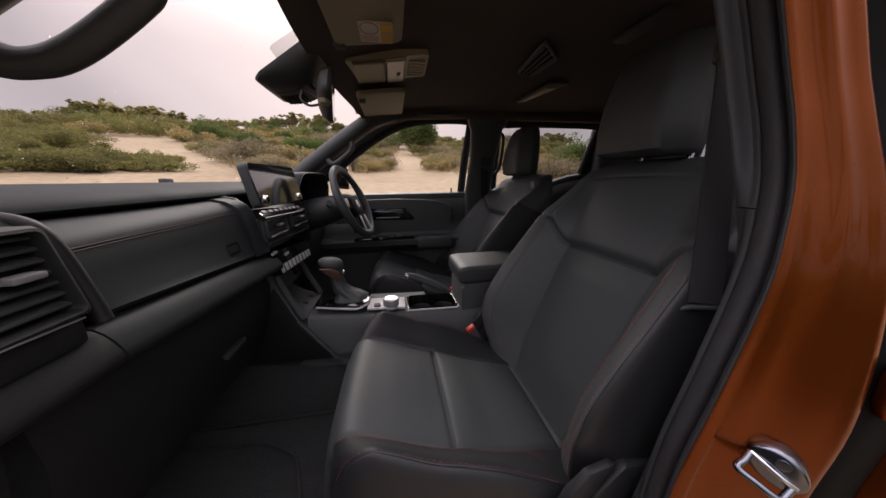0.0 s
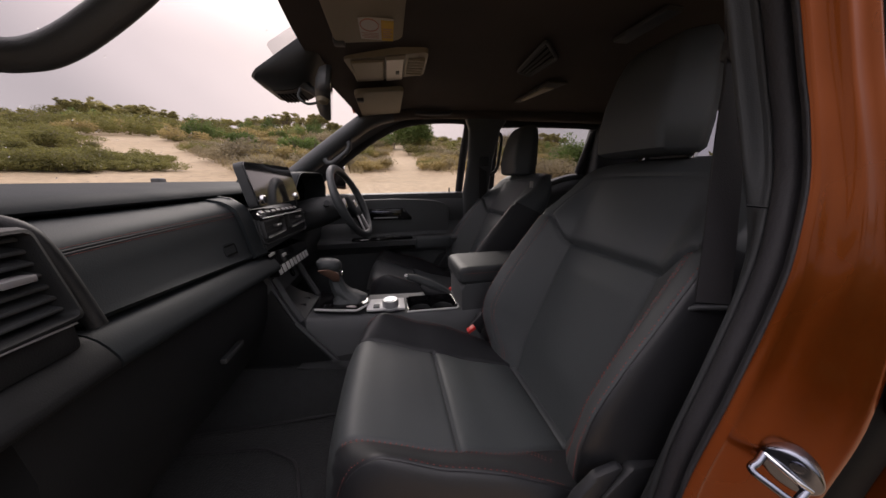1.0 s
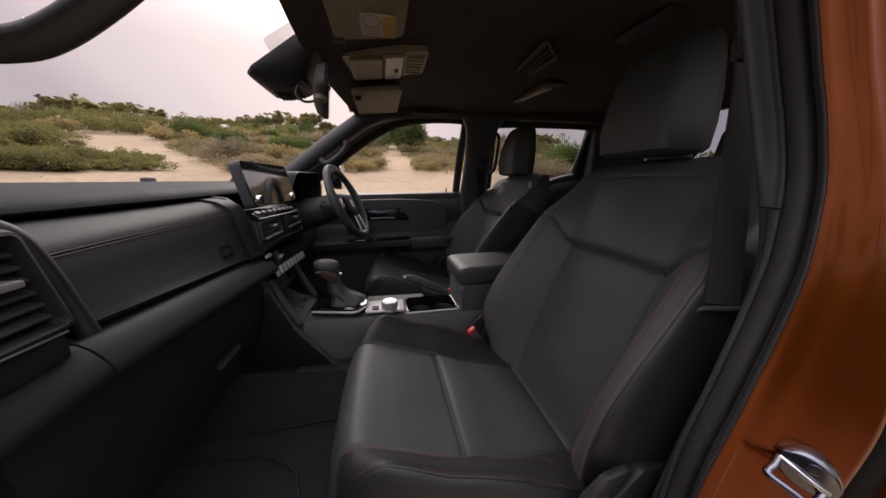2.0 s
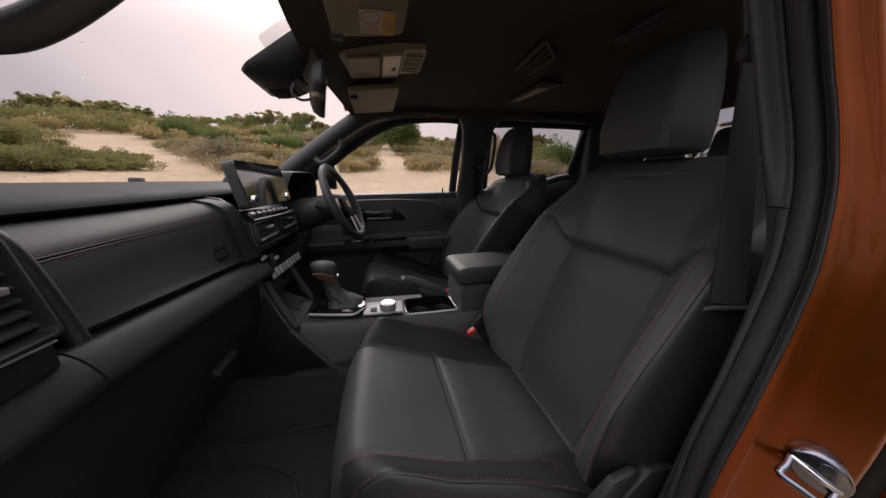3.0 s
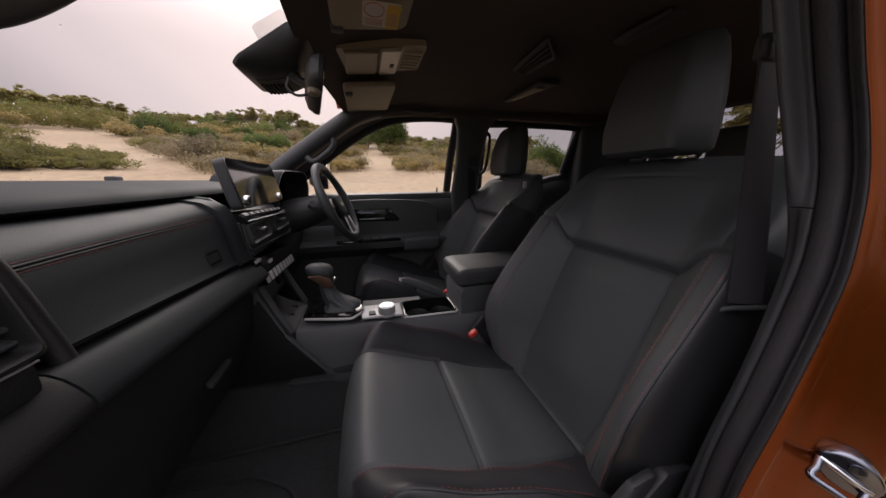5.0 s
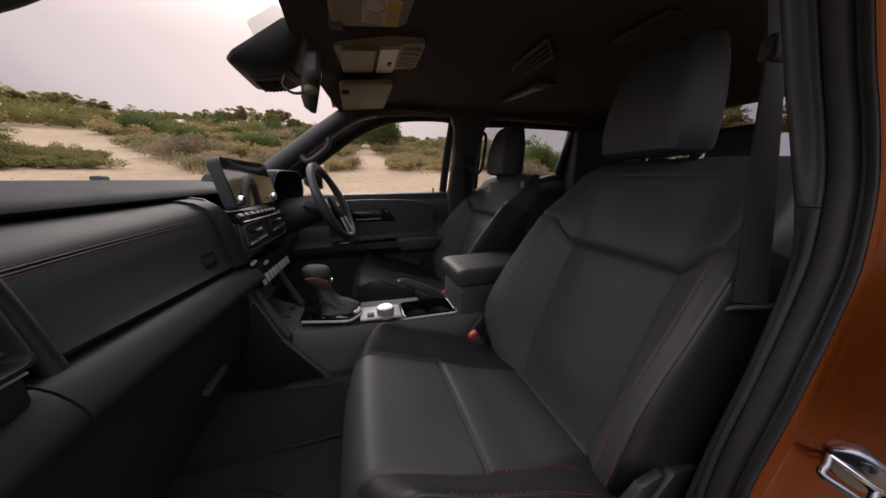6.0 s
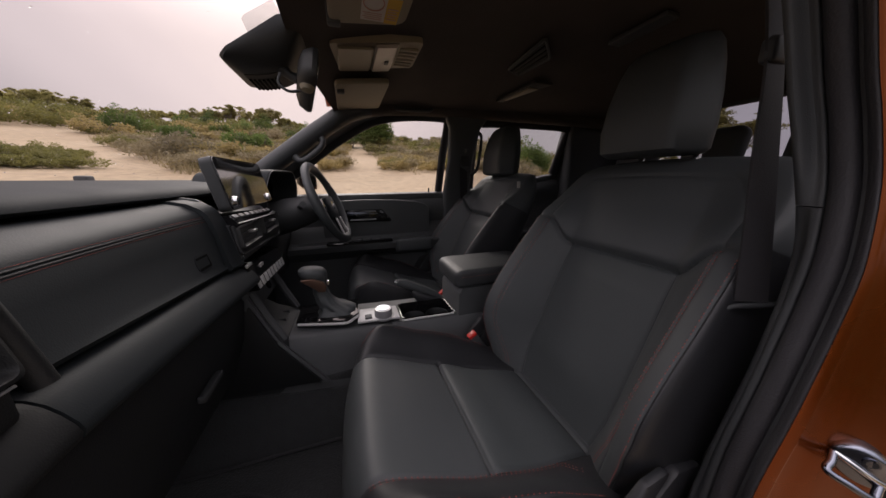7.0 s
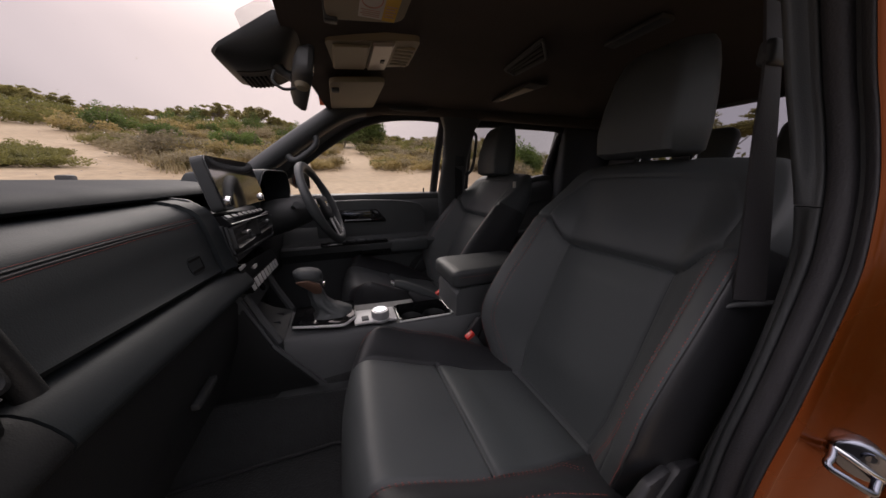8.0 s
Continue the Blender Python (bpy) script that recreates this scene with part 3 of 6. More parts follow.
tube(bm, smooth_path([DM @ Vector(p) for p in ((0.0, -0.03, 1.21), (0.22, 0.0, 1.38), (0.44, 0.02, 1.55), (0.60, 0.03, 1.61), (0.93, 0.035, 1.62), (0.97, 0.02, 1.55), (0.95, -0.03, 1.21))], 5), 0.022, n=8)
part("window_frame", bm, RUBBER, open_door, "black window frame")

# striker on the jamb
striker = thing("door_striker", "zinc-plated steel door striker loop on a round base plate", "door striker")
SM = Matrix.Translation((0.2945, 0.3285, 0.988)) @ Euler((0, 0, radians(-58))).to_matrix().to_4x4()
bm = bmesh.new()
rings(bm, [[SM @ Vector((0.001 + 0.0235 * k * math.cos(a), d, 0.003 + 0.0215 * k * math.sin(a) - 0.22 * 0.0235 * k * math.cos(a))) for a in [2 * math.pi * i / 32 for i in range(32)]] for d, k in ((0.014, 1.0), (0.003, 1.0), (-0.002, 0.99), (-0.0045, 0.93), (-0.0055, 0.84))])
part("base_plate", bm, STEEL, striker)
bm = bmesh.new()
tube(bm, [SM @ p for p in smooth_path([(-0.018, 0.0, 0.010), (-0.0225, -0.015, 0.004), (-0.0265, -0.0225, 0.000), (-0.024, -0.0255, -0.0035), (-0.012, -0.0260, -0.0080), (0.000, -0.0250, -0.0135), (0.0065, -0.0215, -0.0160), (0.0095, -0.015, -0.0140), (0.0155, 0.0, -0.008)], 6)], 0.0036, n=12)
part("loop", bm, STEEL, striker)
bm = bmesh.new()
tube(bm, [SM @ p for p in smooth_path([(-0.019, -0.004, 0.010), (-0.008, -0.0075, 0.0055), (0.006, -0.0075, -0.0025), (0.0165, -0.004, -0.008)], 5)], 0.0030, n=10)
part("root_bar", bm, CHROME, striker)
bm = bmesh.new()
tube(bm, [SM @ Vector((0.004, 0, 0.0125)), SM @ Vector((0.004, -0.0075, 0.0125)), SM @ Vector((0.004, -0.008, 0.0125)), SM @ Vector((0.004, -0.006, 0.0125))], [0.0062, 0.0058, 0.004, 0.0035], n=14)
part("bolt", bm, STEEL, striker)


# ---- front seats ----
NEAR_SEAT, FAR_SEAT = 0.735, 1.590


def groove(d, width, depth):
    return -depth * math.exp(-(d / width) ** 2)


def ramp(a, b, x, r=0.03):
    """A straight climb from 0 at a to 1 at b with softly rounded ends."""
    t = (x - a) / (b - a)
    k = r / (b - a)
    low = 0.5 * (t + math.sqrt(t * t + k * k))
    return low - 0.5 * (t - 1 + math.sqrt((t - 1) ** 2 + k * k))


def cushion_half(x):
    return piecewise([(-0.262, 0.228), (-0.19, 0.246), (0.0, 0.256), (0.30, 0.258)], x)


def panel_u(x):
    """Edge of the cushion's centre panel as a share of the half width."""
    return piecewise([(-0.28, 0.66), (-0.20, 0.635), (0.0, 0.615), (0.20, 0.555), (0.26, 0.53), (0.35, 0.50)], x)


CREST = 0.925      # where the bolsters of cushion and backrest turn over, as a share of the half width


def cushion_top(u, x):
    a = abs(u)
    e = panel_u(x)
    z = piecewise([(-0.262, 0.858), (-0.20, 0.860), (-0.135, 0.842), (-0.04, 0.804), (0.0, 0.792), (0.10, 0.757), (0.17, 0.741), (0.24, 0.724), (0.36, 0.700)], x)
    if x < -0.195:
        q = min(1.0, (-0.195 - x) / 0.0675)
        z -= 0.20 * (1 - math.sqrt(max(0.0, 1 - q ** 2.4)))
    high = piecewise([(-0.262, 0.010), (-0.21, 0.026), (-0.15, 0.054), (-0.06, 0.058), (0.05, 0.058), (0.12, 0.044), (0.19, 0.020), (0.26, 0.004), (0.35, 0.0)], x)
    z += high * (0.75 * ramp(e, CREST - 0.01, a) + 0.25 * sstep(e, CREST, a))
    if a > CREST:
        z -= 0.050 * (1 - math.sqrt(max(0.0, 1 - ((a - CREST) / (1 - CREST)) ** 2 * 0.98)))
    inside = 1 - min(1, a / e) ** 2
    z += 0.010 * inside * sstep(-0.02, 0.06, x) * (1 - sstep(0.20, 0.25, x)) + 0.006 * inside * sstep(-0.25, -0.18, x) * (1 - sstep(-0.06, -0.01, x))
    z += groove((a - e) * 0.25, 0.0035, 0.006) * sstep(-0.232, -0.205, x)
    if a < e + 0.01:
        z += groove(x + 0.004, 0.0045, 0.009) + 0.004 * sstep(-0.004, 0.012, x) * (1 - sstep(0.02, 0.10, x))
        z += groove(x - 0.236, 0.005, 0.007)
    z += groove((a - CREST - 0.008) * 0.25, 0.0018, 0.003)
    return z


BACK_O, BACK_A = (0.246, 0.705), radians(21.3)


def back_half(v):
    return piecewise([(-0.04, 0.215), (0.04, 0.240), (0.10, 0.260), (0.16, 0.268), (0.30, 0.268), (0.44, 0.264), (0.54, 0.260), (0.60, 0.251), (0.65, 0.232), (0.69, 0.196)], v)


def seam_line(a):
    """Height of the seam that runs over the backrest from shoulder to shoulder."""
    return 0.434 + 0.056 * sstep(0.55, 0.82, a)


def back_depth(u, v):
    """How far the face of the backrest stands out from its centre plane."""
    a = abs(u)
    high = piecewise([(-0.04, 0.02), (0.03, 0.062), (0.08, 0.098), (0.13, 0.124), (0.18, 0.132), (0.26, 0.122), (0.36, 0.098), (0.44, 0.076), (0.49, 0.062), (0.55, 0.036), (0.62, 0.012), (0.68, 0.0)], v)
    d = high * (0.86 * ramp(0.53, 0.80, a) + 0.14 * ramp(0.80, CREST, a))
    if a > CREST:
        d -= (0.020 + 0.028 * (1 - sstep(0.46, 0.60, v))) * (1 - math.sqrt(max(0.0, 1 - ((a - CREST) / (1 - CREST)) ** 2 * 0.98)))
    d -= 0.022 * a * a * sstep(0.46, 0.62, v)
    d += 0.014 * (1 - min(1, a / 0.6) ** 2) * sstep(0.03, 0.15, v) * (1 - sstep(0.36, 0.43, v))
    if v > 0.618:
        q = min(1.0, (v - 0.618) / 0.072)
        d -= 0.05 * (1 - math.sqrt(max(0.0, 1 - q * q * 0.98)))
    line = seam_line(a)
    over = v - line
    d += groove(over, 0.0055, 0.010) * (1 - 0.6 * sstep(0.80, 0.86, a)) + 0.007 * sstep(0.0, 0.022, over) * (1 - sstep(0.04, 0.14, over)) * (1 - sstep(0.7, 0.85, a))
    if over < 0:
        d += groove((a - 0.525 - 0.02 * sstep(0.3, 0.0, v)) * 0.25, 0.0035, 0.006)
        d += groove((a - 0.800) * 0.25, 0.0018, 0.0028)
        d += groove((a - CREST - 0.010) * 0.25, 0.0018, 0.0035)
    else:
        edge = 0.80 - 0.14 * sstep(0.54, 0.65, v)
        d += groove((a - edge) * 0.23, 0.0022, 0.0030) * sstep(0.0, 0.01, over) * (1 - sstep(0.624, 0.634, v))
        if a < 0.67:
            d += groove(v - 0.630 - 0.004 * (1 - a), 0.0025, 0.0035)
    return d


def back_point(u, v, d):
    s, c = math.sin(BACK_A), math.cos(BACK_A)
    return Vector((BACK_O[0] + v * s - d * c, u * back_half(v), BACK_O[1] + v * c + d * s))


def inset(ob, inside, mat=PERF):
    """Gives the faces of one panel their own leather."""
    ob.data.materials.append(mat)
    k = len(ob.data.materials) - 1
    for f in ob.data.polygons:
        if inside(f.center):
            f.material_index = k


def stitch_run(bm, pts, nrm, length=0.0046, gap=0.0019, r=0.0008):
    """Thread dashes along pts, proud of the surface."""
    seg, carry = [], 0.0
    for a, b in zip(pts, pts[1:]):
        d = (b - a).length
        if d < 1e-6:
            continue
        t = carry
        while t + length <= d:
            p, q = a + (b - a) * (t / d), a + (b - a) * ((t + length) / d)
            seg.append((p + nrm * r, q + nrm * r))
            t += length + gap
        carry = max(0.0, t - d)
    for p, q in seg:
        d = (q - p).normalized()
        s = d.cross(nrm).normalized() * r
        h = nrm * r
        m = (p + q) / 2 + h * 0.8
        w = [bm.verts.new(c) for c in (p - h, q - h, m + s, m - s, m + h)]
        bm.faces.new((w[0], w[2], w[4]))
        bm.faces.new((w[2], w[1], w[4]))
        bm.faces.new((w[1], w[3], w[4]))
        bm.faces.new((w[3], w[0], w[4]))


def build_seat(y):
    seat = thing("front_seat", "black leather bucket seat with red contrast stitching", "car seat", "front seats", at=(0, y, 0))
    # cushion
    bm = bmesh.new()
    us = sorted({round(-1 + 2 * i / 110, 4) for i in range(111)} | {round(k * q, 4) for k in (-1, 1) for q in (0.592, 0.6, 0.608, 0.92, 0.927, 0.933, 0.94, 0.948, 0.955, 0.972, 0.985, 0.995)})
    xs = sorted([-0.262, -0.2605, -0.258, -0.254] + [-0.249 + 0.0095 * i for i in range(63)] + [-0.011, -0.008, -0.004, 0.0, 0.003, 0.231, 0.236, 0.241])
    rows = []
    for x in xs:
        w = cushion_half(x)
        ahead = 0.048 * sstep(-0.04, -0.262, x)
        e = panel_u(x)
        along = [math.copysign(abs(u) / 0.6 * e if abs(u) < 0.6 else e + (abs(u) - 0.6) / 0.4 * (1 - e), u) for u in us]
        ring = [Vector((x + ahead * abs(u) ** 4, u * w, cushion_top(u, x))) for u in along]
        zb = 0.600
        ze = ring[0].z
        for k in range(1, 6):
            ring.append(Vector((x + ahead, w * (1.0 + 0.020 * math.sin(math.pi * k / 6)), ze + (zb - ze) * k / 6)))
        ring += [Vector((x + ahead, w * 0.9, zb - 0.005)), Vector((x + ahead, -w * 0.9, zb - 0.005))]
        for k in range(5, 0, -1):
            ring.append(Vector((x + ahead, -w * (1.0 + 0.020 * math.sin(math.pi * k / 6)), ze + (zb - ze) * k / 6)))
        rows.append(ring)
    rings(bm, rows)
    cush = part("cushion", bm, LEATHER, seat, "black leather cushion with seams", 50)
    inset(cush, lambda c: c.z > 0.66 and 0.0 < c.x < 0.236 and abs(c.y) < panel_u(c.x) * cushion_half(c.x) * 1.001)
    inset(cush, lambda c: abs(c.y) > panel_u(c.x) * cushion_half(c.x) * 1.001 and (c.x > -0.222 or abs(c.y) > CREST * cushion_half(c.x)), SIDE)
    # backrest
    bm = bmesh.new()
    us = sorted({round(-1 + 2 * i / 110, 4) for i in range(111)} | {round(k * q, 4) for k in (-1, 1) for q in (0.521, 0.527, 0.794, 0.80, 0.806, 0.92, 0.93, 0.935, 0.941, 0.948, 0.972, 0.985, 0.995)})
    rows = []
    for i in range(148):
        v = -0.035 + 0.723 * i / 147
        ring = [back_point(u, v, back_depth(u, v)) for u in us]
        thick = piecewise([(0.0, 0.10), (0.30, 0.125), (0.60, 0.10), (0.69, 0.06)], v)
        e = back_depth(1.0, v)
        for k in range(1, 9):
            t = k / 9
            ring.append(back_point(1.0 + 0.045 * math.sin(math.pi * t) - 0.12 * t ** 3, v, e + (-thick - e) * t))
        ring += [back_point(1 - 2 * k / 8, v, -thick - 0.012 * math.sin(math.pi * k / 8)) for k in range(1, 8)]
        for k in range(8, 0, -1):
            t = k / 9
            ring.append(back_point(-1.0 - 0.045 * math.sin(math.pi * t) + 0.12 * t ** 3, v, e + (-thick - e) * t))
        rows.append(ring)
    rings(bm, rows)
    rest = part("backrest", bm, LEATHER, seat, "black leather backrest with shoulder seam", 50)

    def in_panel(c):
        dx, dz = c.x - BACK_O[0], c.z - BACK_O[1]
        v, d = dx * math.sin(BACK_A) + dz * math.cos(BACK_A), dz * math.sin(BACK_A) - dx * math.cos(BACK_A)
        a = abs(c.y) / back_half(v)
        return d > -0.04 and 0.02 < v < seam_line(a) and a < 0.525
    inset(rest, in_panel)

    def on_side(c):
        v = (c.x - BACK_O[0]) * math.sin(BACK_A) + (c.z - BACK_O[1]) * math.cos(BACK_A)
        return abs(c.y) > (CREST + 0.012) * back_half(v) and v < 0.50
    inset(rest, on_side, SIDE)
    # headrest
    bm = bmesh.new()
    rows = []
    for z, x, hw, dep in ((1.338, 0.512, 0.090, 0.035), (1.340, 0.512, 0.114, 0.057), (1.350, 0.510, 0.124, 0.072), (1.40, 0.512, 0.126, 0.078), (1.46, 0.518, 0.121, 0.075), (1.52, 0.526, 0.110, 0.066), (1.556, 0.532, 0.099, 0.055), (1.574, 0.536, 0.086, 0.042), (1.581, 0.538, 0.066, 0.028)):
        o = round_poly([(x - dep, -hw * 0.70), (x - dep, hw * 0.70), (x - dep * 0.1, hw), (x + dep * 0.55, hw * 0.80), (x + dep * 0.55, -hw * 0.80), (x - dep * 0.1, -hw)], 0.014, 4)
        rows.append([Vector((p[0], p[1] + 0.030, z)) for p in o])
    rings(bm, rows)
    part("headrest", bm, LEATHER, seat, "", 50)
    for s in (-0.062, 0.062):
        bm = bmesh.new()
        tube(bm, [(0.515, s, 1.27), (0.528, s, 1.36)], 0.0065, n=12)
        part("headrest_post", bm, CHROME, seat, "chrome headrest post")
        bm = bmesh.new()
        tube(bm, [(0.516, s, 1.29), (0.520, s, 1.325)], 0.012, n=14)
        part("post_collar", bm, DARK, seat)
    # stitching
    up = Vector((0, 0, 1))
    fw = Vector((-math.cos(BACK_A), 0, math.sin(BACK_A)))
    for s, off, x0, x1 in ((-1, 0.022, -0.218, 0.185), (-1, 0.046, -0.218, 0.180)):
        bm = bmesh.new()
        line = []
        for k in range(81):
            x = x0 + (x1 - x0) * k / 80
            a = panel_u(x) + off + 0.10 * sstep(0.90, 1.0, k / 80)
            line.append(Vector((x + 0.048 * sstep(-0.04, -0.262, x) * a ** 4, s * a * cushion_half(x), cushion_top(a, x) + 0.0010)))
        stitch_run(bm, line, Vector((0, 0.35, 0.94)))
        tagged(part("seam_thread", bm, THREAD, seat, "red contrast stitching"), kind="stuff")
    for s, a in ((-1, CREST - 0.004), (1, CREST - 0.004), (1, CREST - 0.035)):
        bm = bmesh.new()
        stitch_run(bm, [Vector((x + 0.048 * sstep(-0.04, -0.262, x) * a ** 4, s * a * cushion_half(x), cushion_top(a, x) + 0.0010)) for x in [-0.246 + 0.414 * k / 80 for k in range(81)]], up)
        tagged(part("seam_thread", bm, THREAD, seat, "red contrast stitching"), kind="stuff")
    for s in (-1, 1):
        for a in (0.785, 0.813, CREST - 0.002):
            bm = bmesh.new()
            v0, v1 = (0.02, seam_line(a) - 0.006)
            stitch_run(bm, [back_point(s * (a - 0.10 * sstep(0.16, 0.02, v) * (a < 0.9)), v, back_depth(a - 0.10 * sstep(0.16, 0.02, v) * (a < 0.9), v) + 0.0006) for v in [v0 + (v1 - v0) * k / 80 for k in range(81)]], fw)
            tagged(part("seam_thread", bm, THREAD, seat, "red contrast stitching"), kind="stuff")
    # base frame, side covers and rails
    for s in (-1, 1):
        bm = bmesh.new()
        slab(bm, [(-0.20, s * 0.262, 0.60), (0.10, s * 0.262, 0.665), (0.22, s * 0.262, 0.745), (0.34, s * 0.262, 0.745), (0.36, s * 0.262, 0.57), (-0.20, s * 0.262, 0.555)], 0.022 * (1 if s < 0 else -1), 0.007)
        part("side_cover", bm, HARD, seat, "grained plastic side cover")
        bm = bmesh.new()
        slab(bm, [(x, s * 0.286, z) for x, z in ((0.095, 0.70), (0.155, 0.810), (0.182, 0.846), (0.222, 0.856), (0.233, 0.851), (0.188, 0.806), (0.130, 0.70))], 0.016 * (1 if s < 0 else -1), 0.006)
        part("recliner_cover", bm, SIDE, seat, "grained plastic recliner cover")
        bm = bmesh.new()
        slab(bm, [(x, s * 0.288, z) for x, z in ((0.140, 0.70), (0.200, 0.800), (0.247, 0.849), (0.298, 0.844), (0.311, 0.828), (0.255, 0.774), (0.205, 0.70))], 0.02 * (1 if s < 0 else -1), 0.006)
        part("hinge_cover", bm, SIDE, seat, "grained plastic hinge cover")
        bm = bmesh.new()
        box(bm, (-0.24, 0.36), (s * 0.2 - 0.02, s * 0.2 + 0.02), (0.50, 0.56), 0.006)
        part("seat_rail", bm, DARK, seat)
    bm = bmesh.new()
    box(bm, (-0.22, 0.32), (-0.21, 0.21), (0.545, 0.605), 0.01)
    part("seat_base", bm, DARK, seat)
    return seat


near_seat = build_seat(NEAR_SEAT)
far_seat = copy_thing(near_seat, pose(0.080, FAR_SEAT, -0.012))
tagged(far_seat, "black leather driver seat behind the steering wheel")
LEAN = Matrix.Translation((0.50, 0, 1.27)) @ Matrix.Rotation(radians(4.5), 4, "Y") @ Matrix.Translation((-0.50, 0, -1.27))
for o in far_seat.children:
    if o.name.startswith("headrest."):
        o.location.z -= 0.020
        o.location.y -= 0.010
    elif o.name.startswith("backrest") or (o.name.startswith("seam_thread") and max(c[2] for c in o.bound_box) > 0.95):
        o.matrix_basis = LEAN @ o.matrix_basis
    elif not o.name.startswith(("headrest_post", "post_collar")):
        o.location.x -= 0.070
# small white tag on the driver seat's edge
bm = bmesh.new()
box(bm, (0.506, 0.520), (1.326, 1.332), (1.250, 1.278), 0.001)
part("side_tag", bm, PAPER, far_seat, "small white fabric tag").matrix_parent_inverse = far_seat.matrix_basis.inverted()


# ---- dashboard ----
dash = thing("dashboard", "black stitched dashboard with a satin vent frame and storage lid", "dashboard")


def dash_top(y):
    u = (y - MID) / 0.77
    bow = 0.02 * (1 - u * u)
    return [(-1.02, 1.12), (-1.02, 1.262), (-0.93, 1.290), (-0.85 - bow, 1.296), (-0.70, 1.291), (-0.605, 1.2835), (-0.576, 1.2795), (-0.565, 1.2765), (-0.5565, 1.2715), (-0.5505, 1.2650), (-0.5485, 1.2595), (-0.5510, 1.2560), (-0.562, 1.2530), (-0.60, 1.249), (-0.66, 1.240), (-0.66, 1.12)]


bm = bmesh.new()
extrude_y(bm, dash_top, [0.42 + 1.50 * i / 40 for i in range(41)])
part("dash_top", bm, SOFT, dash, "soft black dash top pad")


def soft_panel(y):
    b = 0.010 * math.sin(math.pi * min(1, max(0, (y - 0.50) / 0.5)))
    d = -0.078 * max(0.0, y - 0.54)
    return [(-0.64, 1.246), (-0.585, 1.250), (-0.545 - b, 1.248), (-0.520 - b, 1.242), (-0.500 - b, 1.230), (-0.489 - b, 1.218), (-0.4885 - b, 1.2135), (-0.486 - b, 1.209), (-0.478 - b, 1.18), (-0.468 - b * 0.7, 1.147 + d), (-0.465, 1.136 + d), (-0.470, 1.129 + d), (-0.50, 1.125 + d), (-0.64, 1.125 + d)]


bm = bmesh.new()
extrude_y(bm, soft_panel, [0.548 + 0.41 * i / 30 for i in range(31)])
pad = part("stitched_panel", bm, WRAP, dash, "leather-wrapped panel with double red stitching")


def panel_face(y, z):
    o = soft_panel(y)
    return float(np.interp(z, [p[1] for p in reversed(o[2:11])], [p[0] for p in reversed(o[2:11])]))


for dz, mat, name, label, r in ((0.0050, THREAD, "seam_thread", "red stitching", 0.00015), (-0.0045, THREAD, "seam_thread", "red stitching", 0.00015), (0.0020, DARK, "seam_piping", "", 0.0011), (-0.0018, DARK, "seam_piping", "", 0.0011)):
    bm = bmesh.new()
    z = 1.2135 + dz
    tube(bm, [(panel_face(y, z) + 0.0002, y, z) for y in [0.5485 + 0.4095 * i / 40 for i in range(41)]], r, n=6)
    part(name, bm, mat, pad, label)
# storage release in the panel: a flush lever between two slots
def panel_patch(y0, y1, z0, z1, lift, mat, name, parent, label=""):
    bm = bmesh.new()
    pts = round_poly([(y0, z0), (y1, z0), (y1, z1), (y0, z1)], 0.45 * min(y1 - y0, z1 - z0), 3)
    rings(bm, [[Vector((panel_face(y, z) + h, y, z)) for y, z in pts] for h in (-0.004, lift)])
    return part(name, bm, mat, parent, label)


slot = panel_patch(0.860, 0.912, 1.122, 1.156, 0.0006, WRAP, "release_lever", dash, "flush storage lid release")
# slots are raised near-black patches, the shade inside them put into the colour
panel_patch(0.866, 0.907, 1.1475, 1.1515, 0.0011, BLACK, "release_slot", slot)
panel_patch(0.866, 0.907, 1.1265, 1.1310, 0.0011, BLACK, "release_slot", slot)
panel_patch(0.9045, 0.9075, 1.1285, 1.1495, 0.0010, BLACK, "release_slot", slot)

# cheek between panel and centre stack
bm = bmesh.new()
extrude_y(bm, lambda y: [(x + 0.005 + 0.007 * sstep(0.965, 1.012, y) * sstep(1.21, 1.16, z) + 0.003, z + (0.004 if z > 1.2 else 0)) for x, z in soft_panel(y)], [0.960, 0.964, 0.985, 1.008, 1.012])
part("dash_cheek", bm, WRAP, dash)
bm = bmesh.new()
extrude_y(bm, lambda y: [(-0.64, 1.248), (-0.56, 1.259), (-0.52, 1.252), (-0.492, 1.232), (-0.474, 1.20), (-0.457, 1.15), (-0.4505, 1.11), (-0.462, 1.10), (-0.64, 1.10)], [1.0135, 1.0150, 1.018, 1.0195])
part("stack_border", bm, HARD, dash, "dark grained border strip")


def beam(y):
    d = -0.078 * max(0.0, y - 0.54)
    return [(-0.60, 1.118 + d), (-0.490, 1.1245 + d), (-0.474, 1.1245 + d), (-0.462, 1.1205 + d), (-0.452, 1.113 + d), (-0.444, 1.103 + d), (-0.437, 1.091 + d), (-0.4345, 1.083 + d), (-0.437, 1.076 + d), (-0.446, 1.070 + d), (-0.48, 1.066 + d), (-0.60, 1.066 + d)]


# passenger-end piece gets the darker plastic: its shade is put into the colour
for a, b, mat in ((0.40, 0.5335, LOWER), (0.5365, 1.045, WRAP)):
    bm = bmesh.new()
    extrude_y(bm, beam, [a, a + 0.003] + [a + (b - a) * i / 12 for i in range(1, 12)] + [b - 0.003, b])
    part("lower_beam", bm, mat, dash, "grained ledge under the panel")

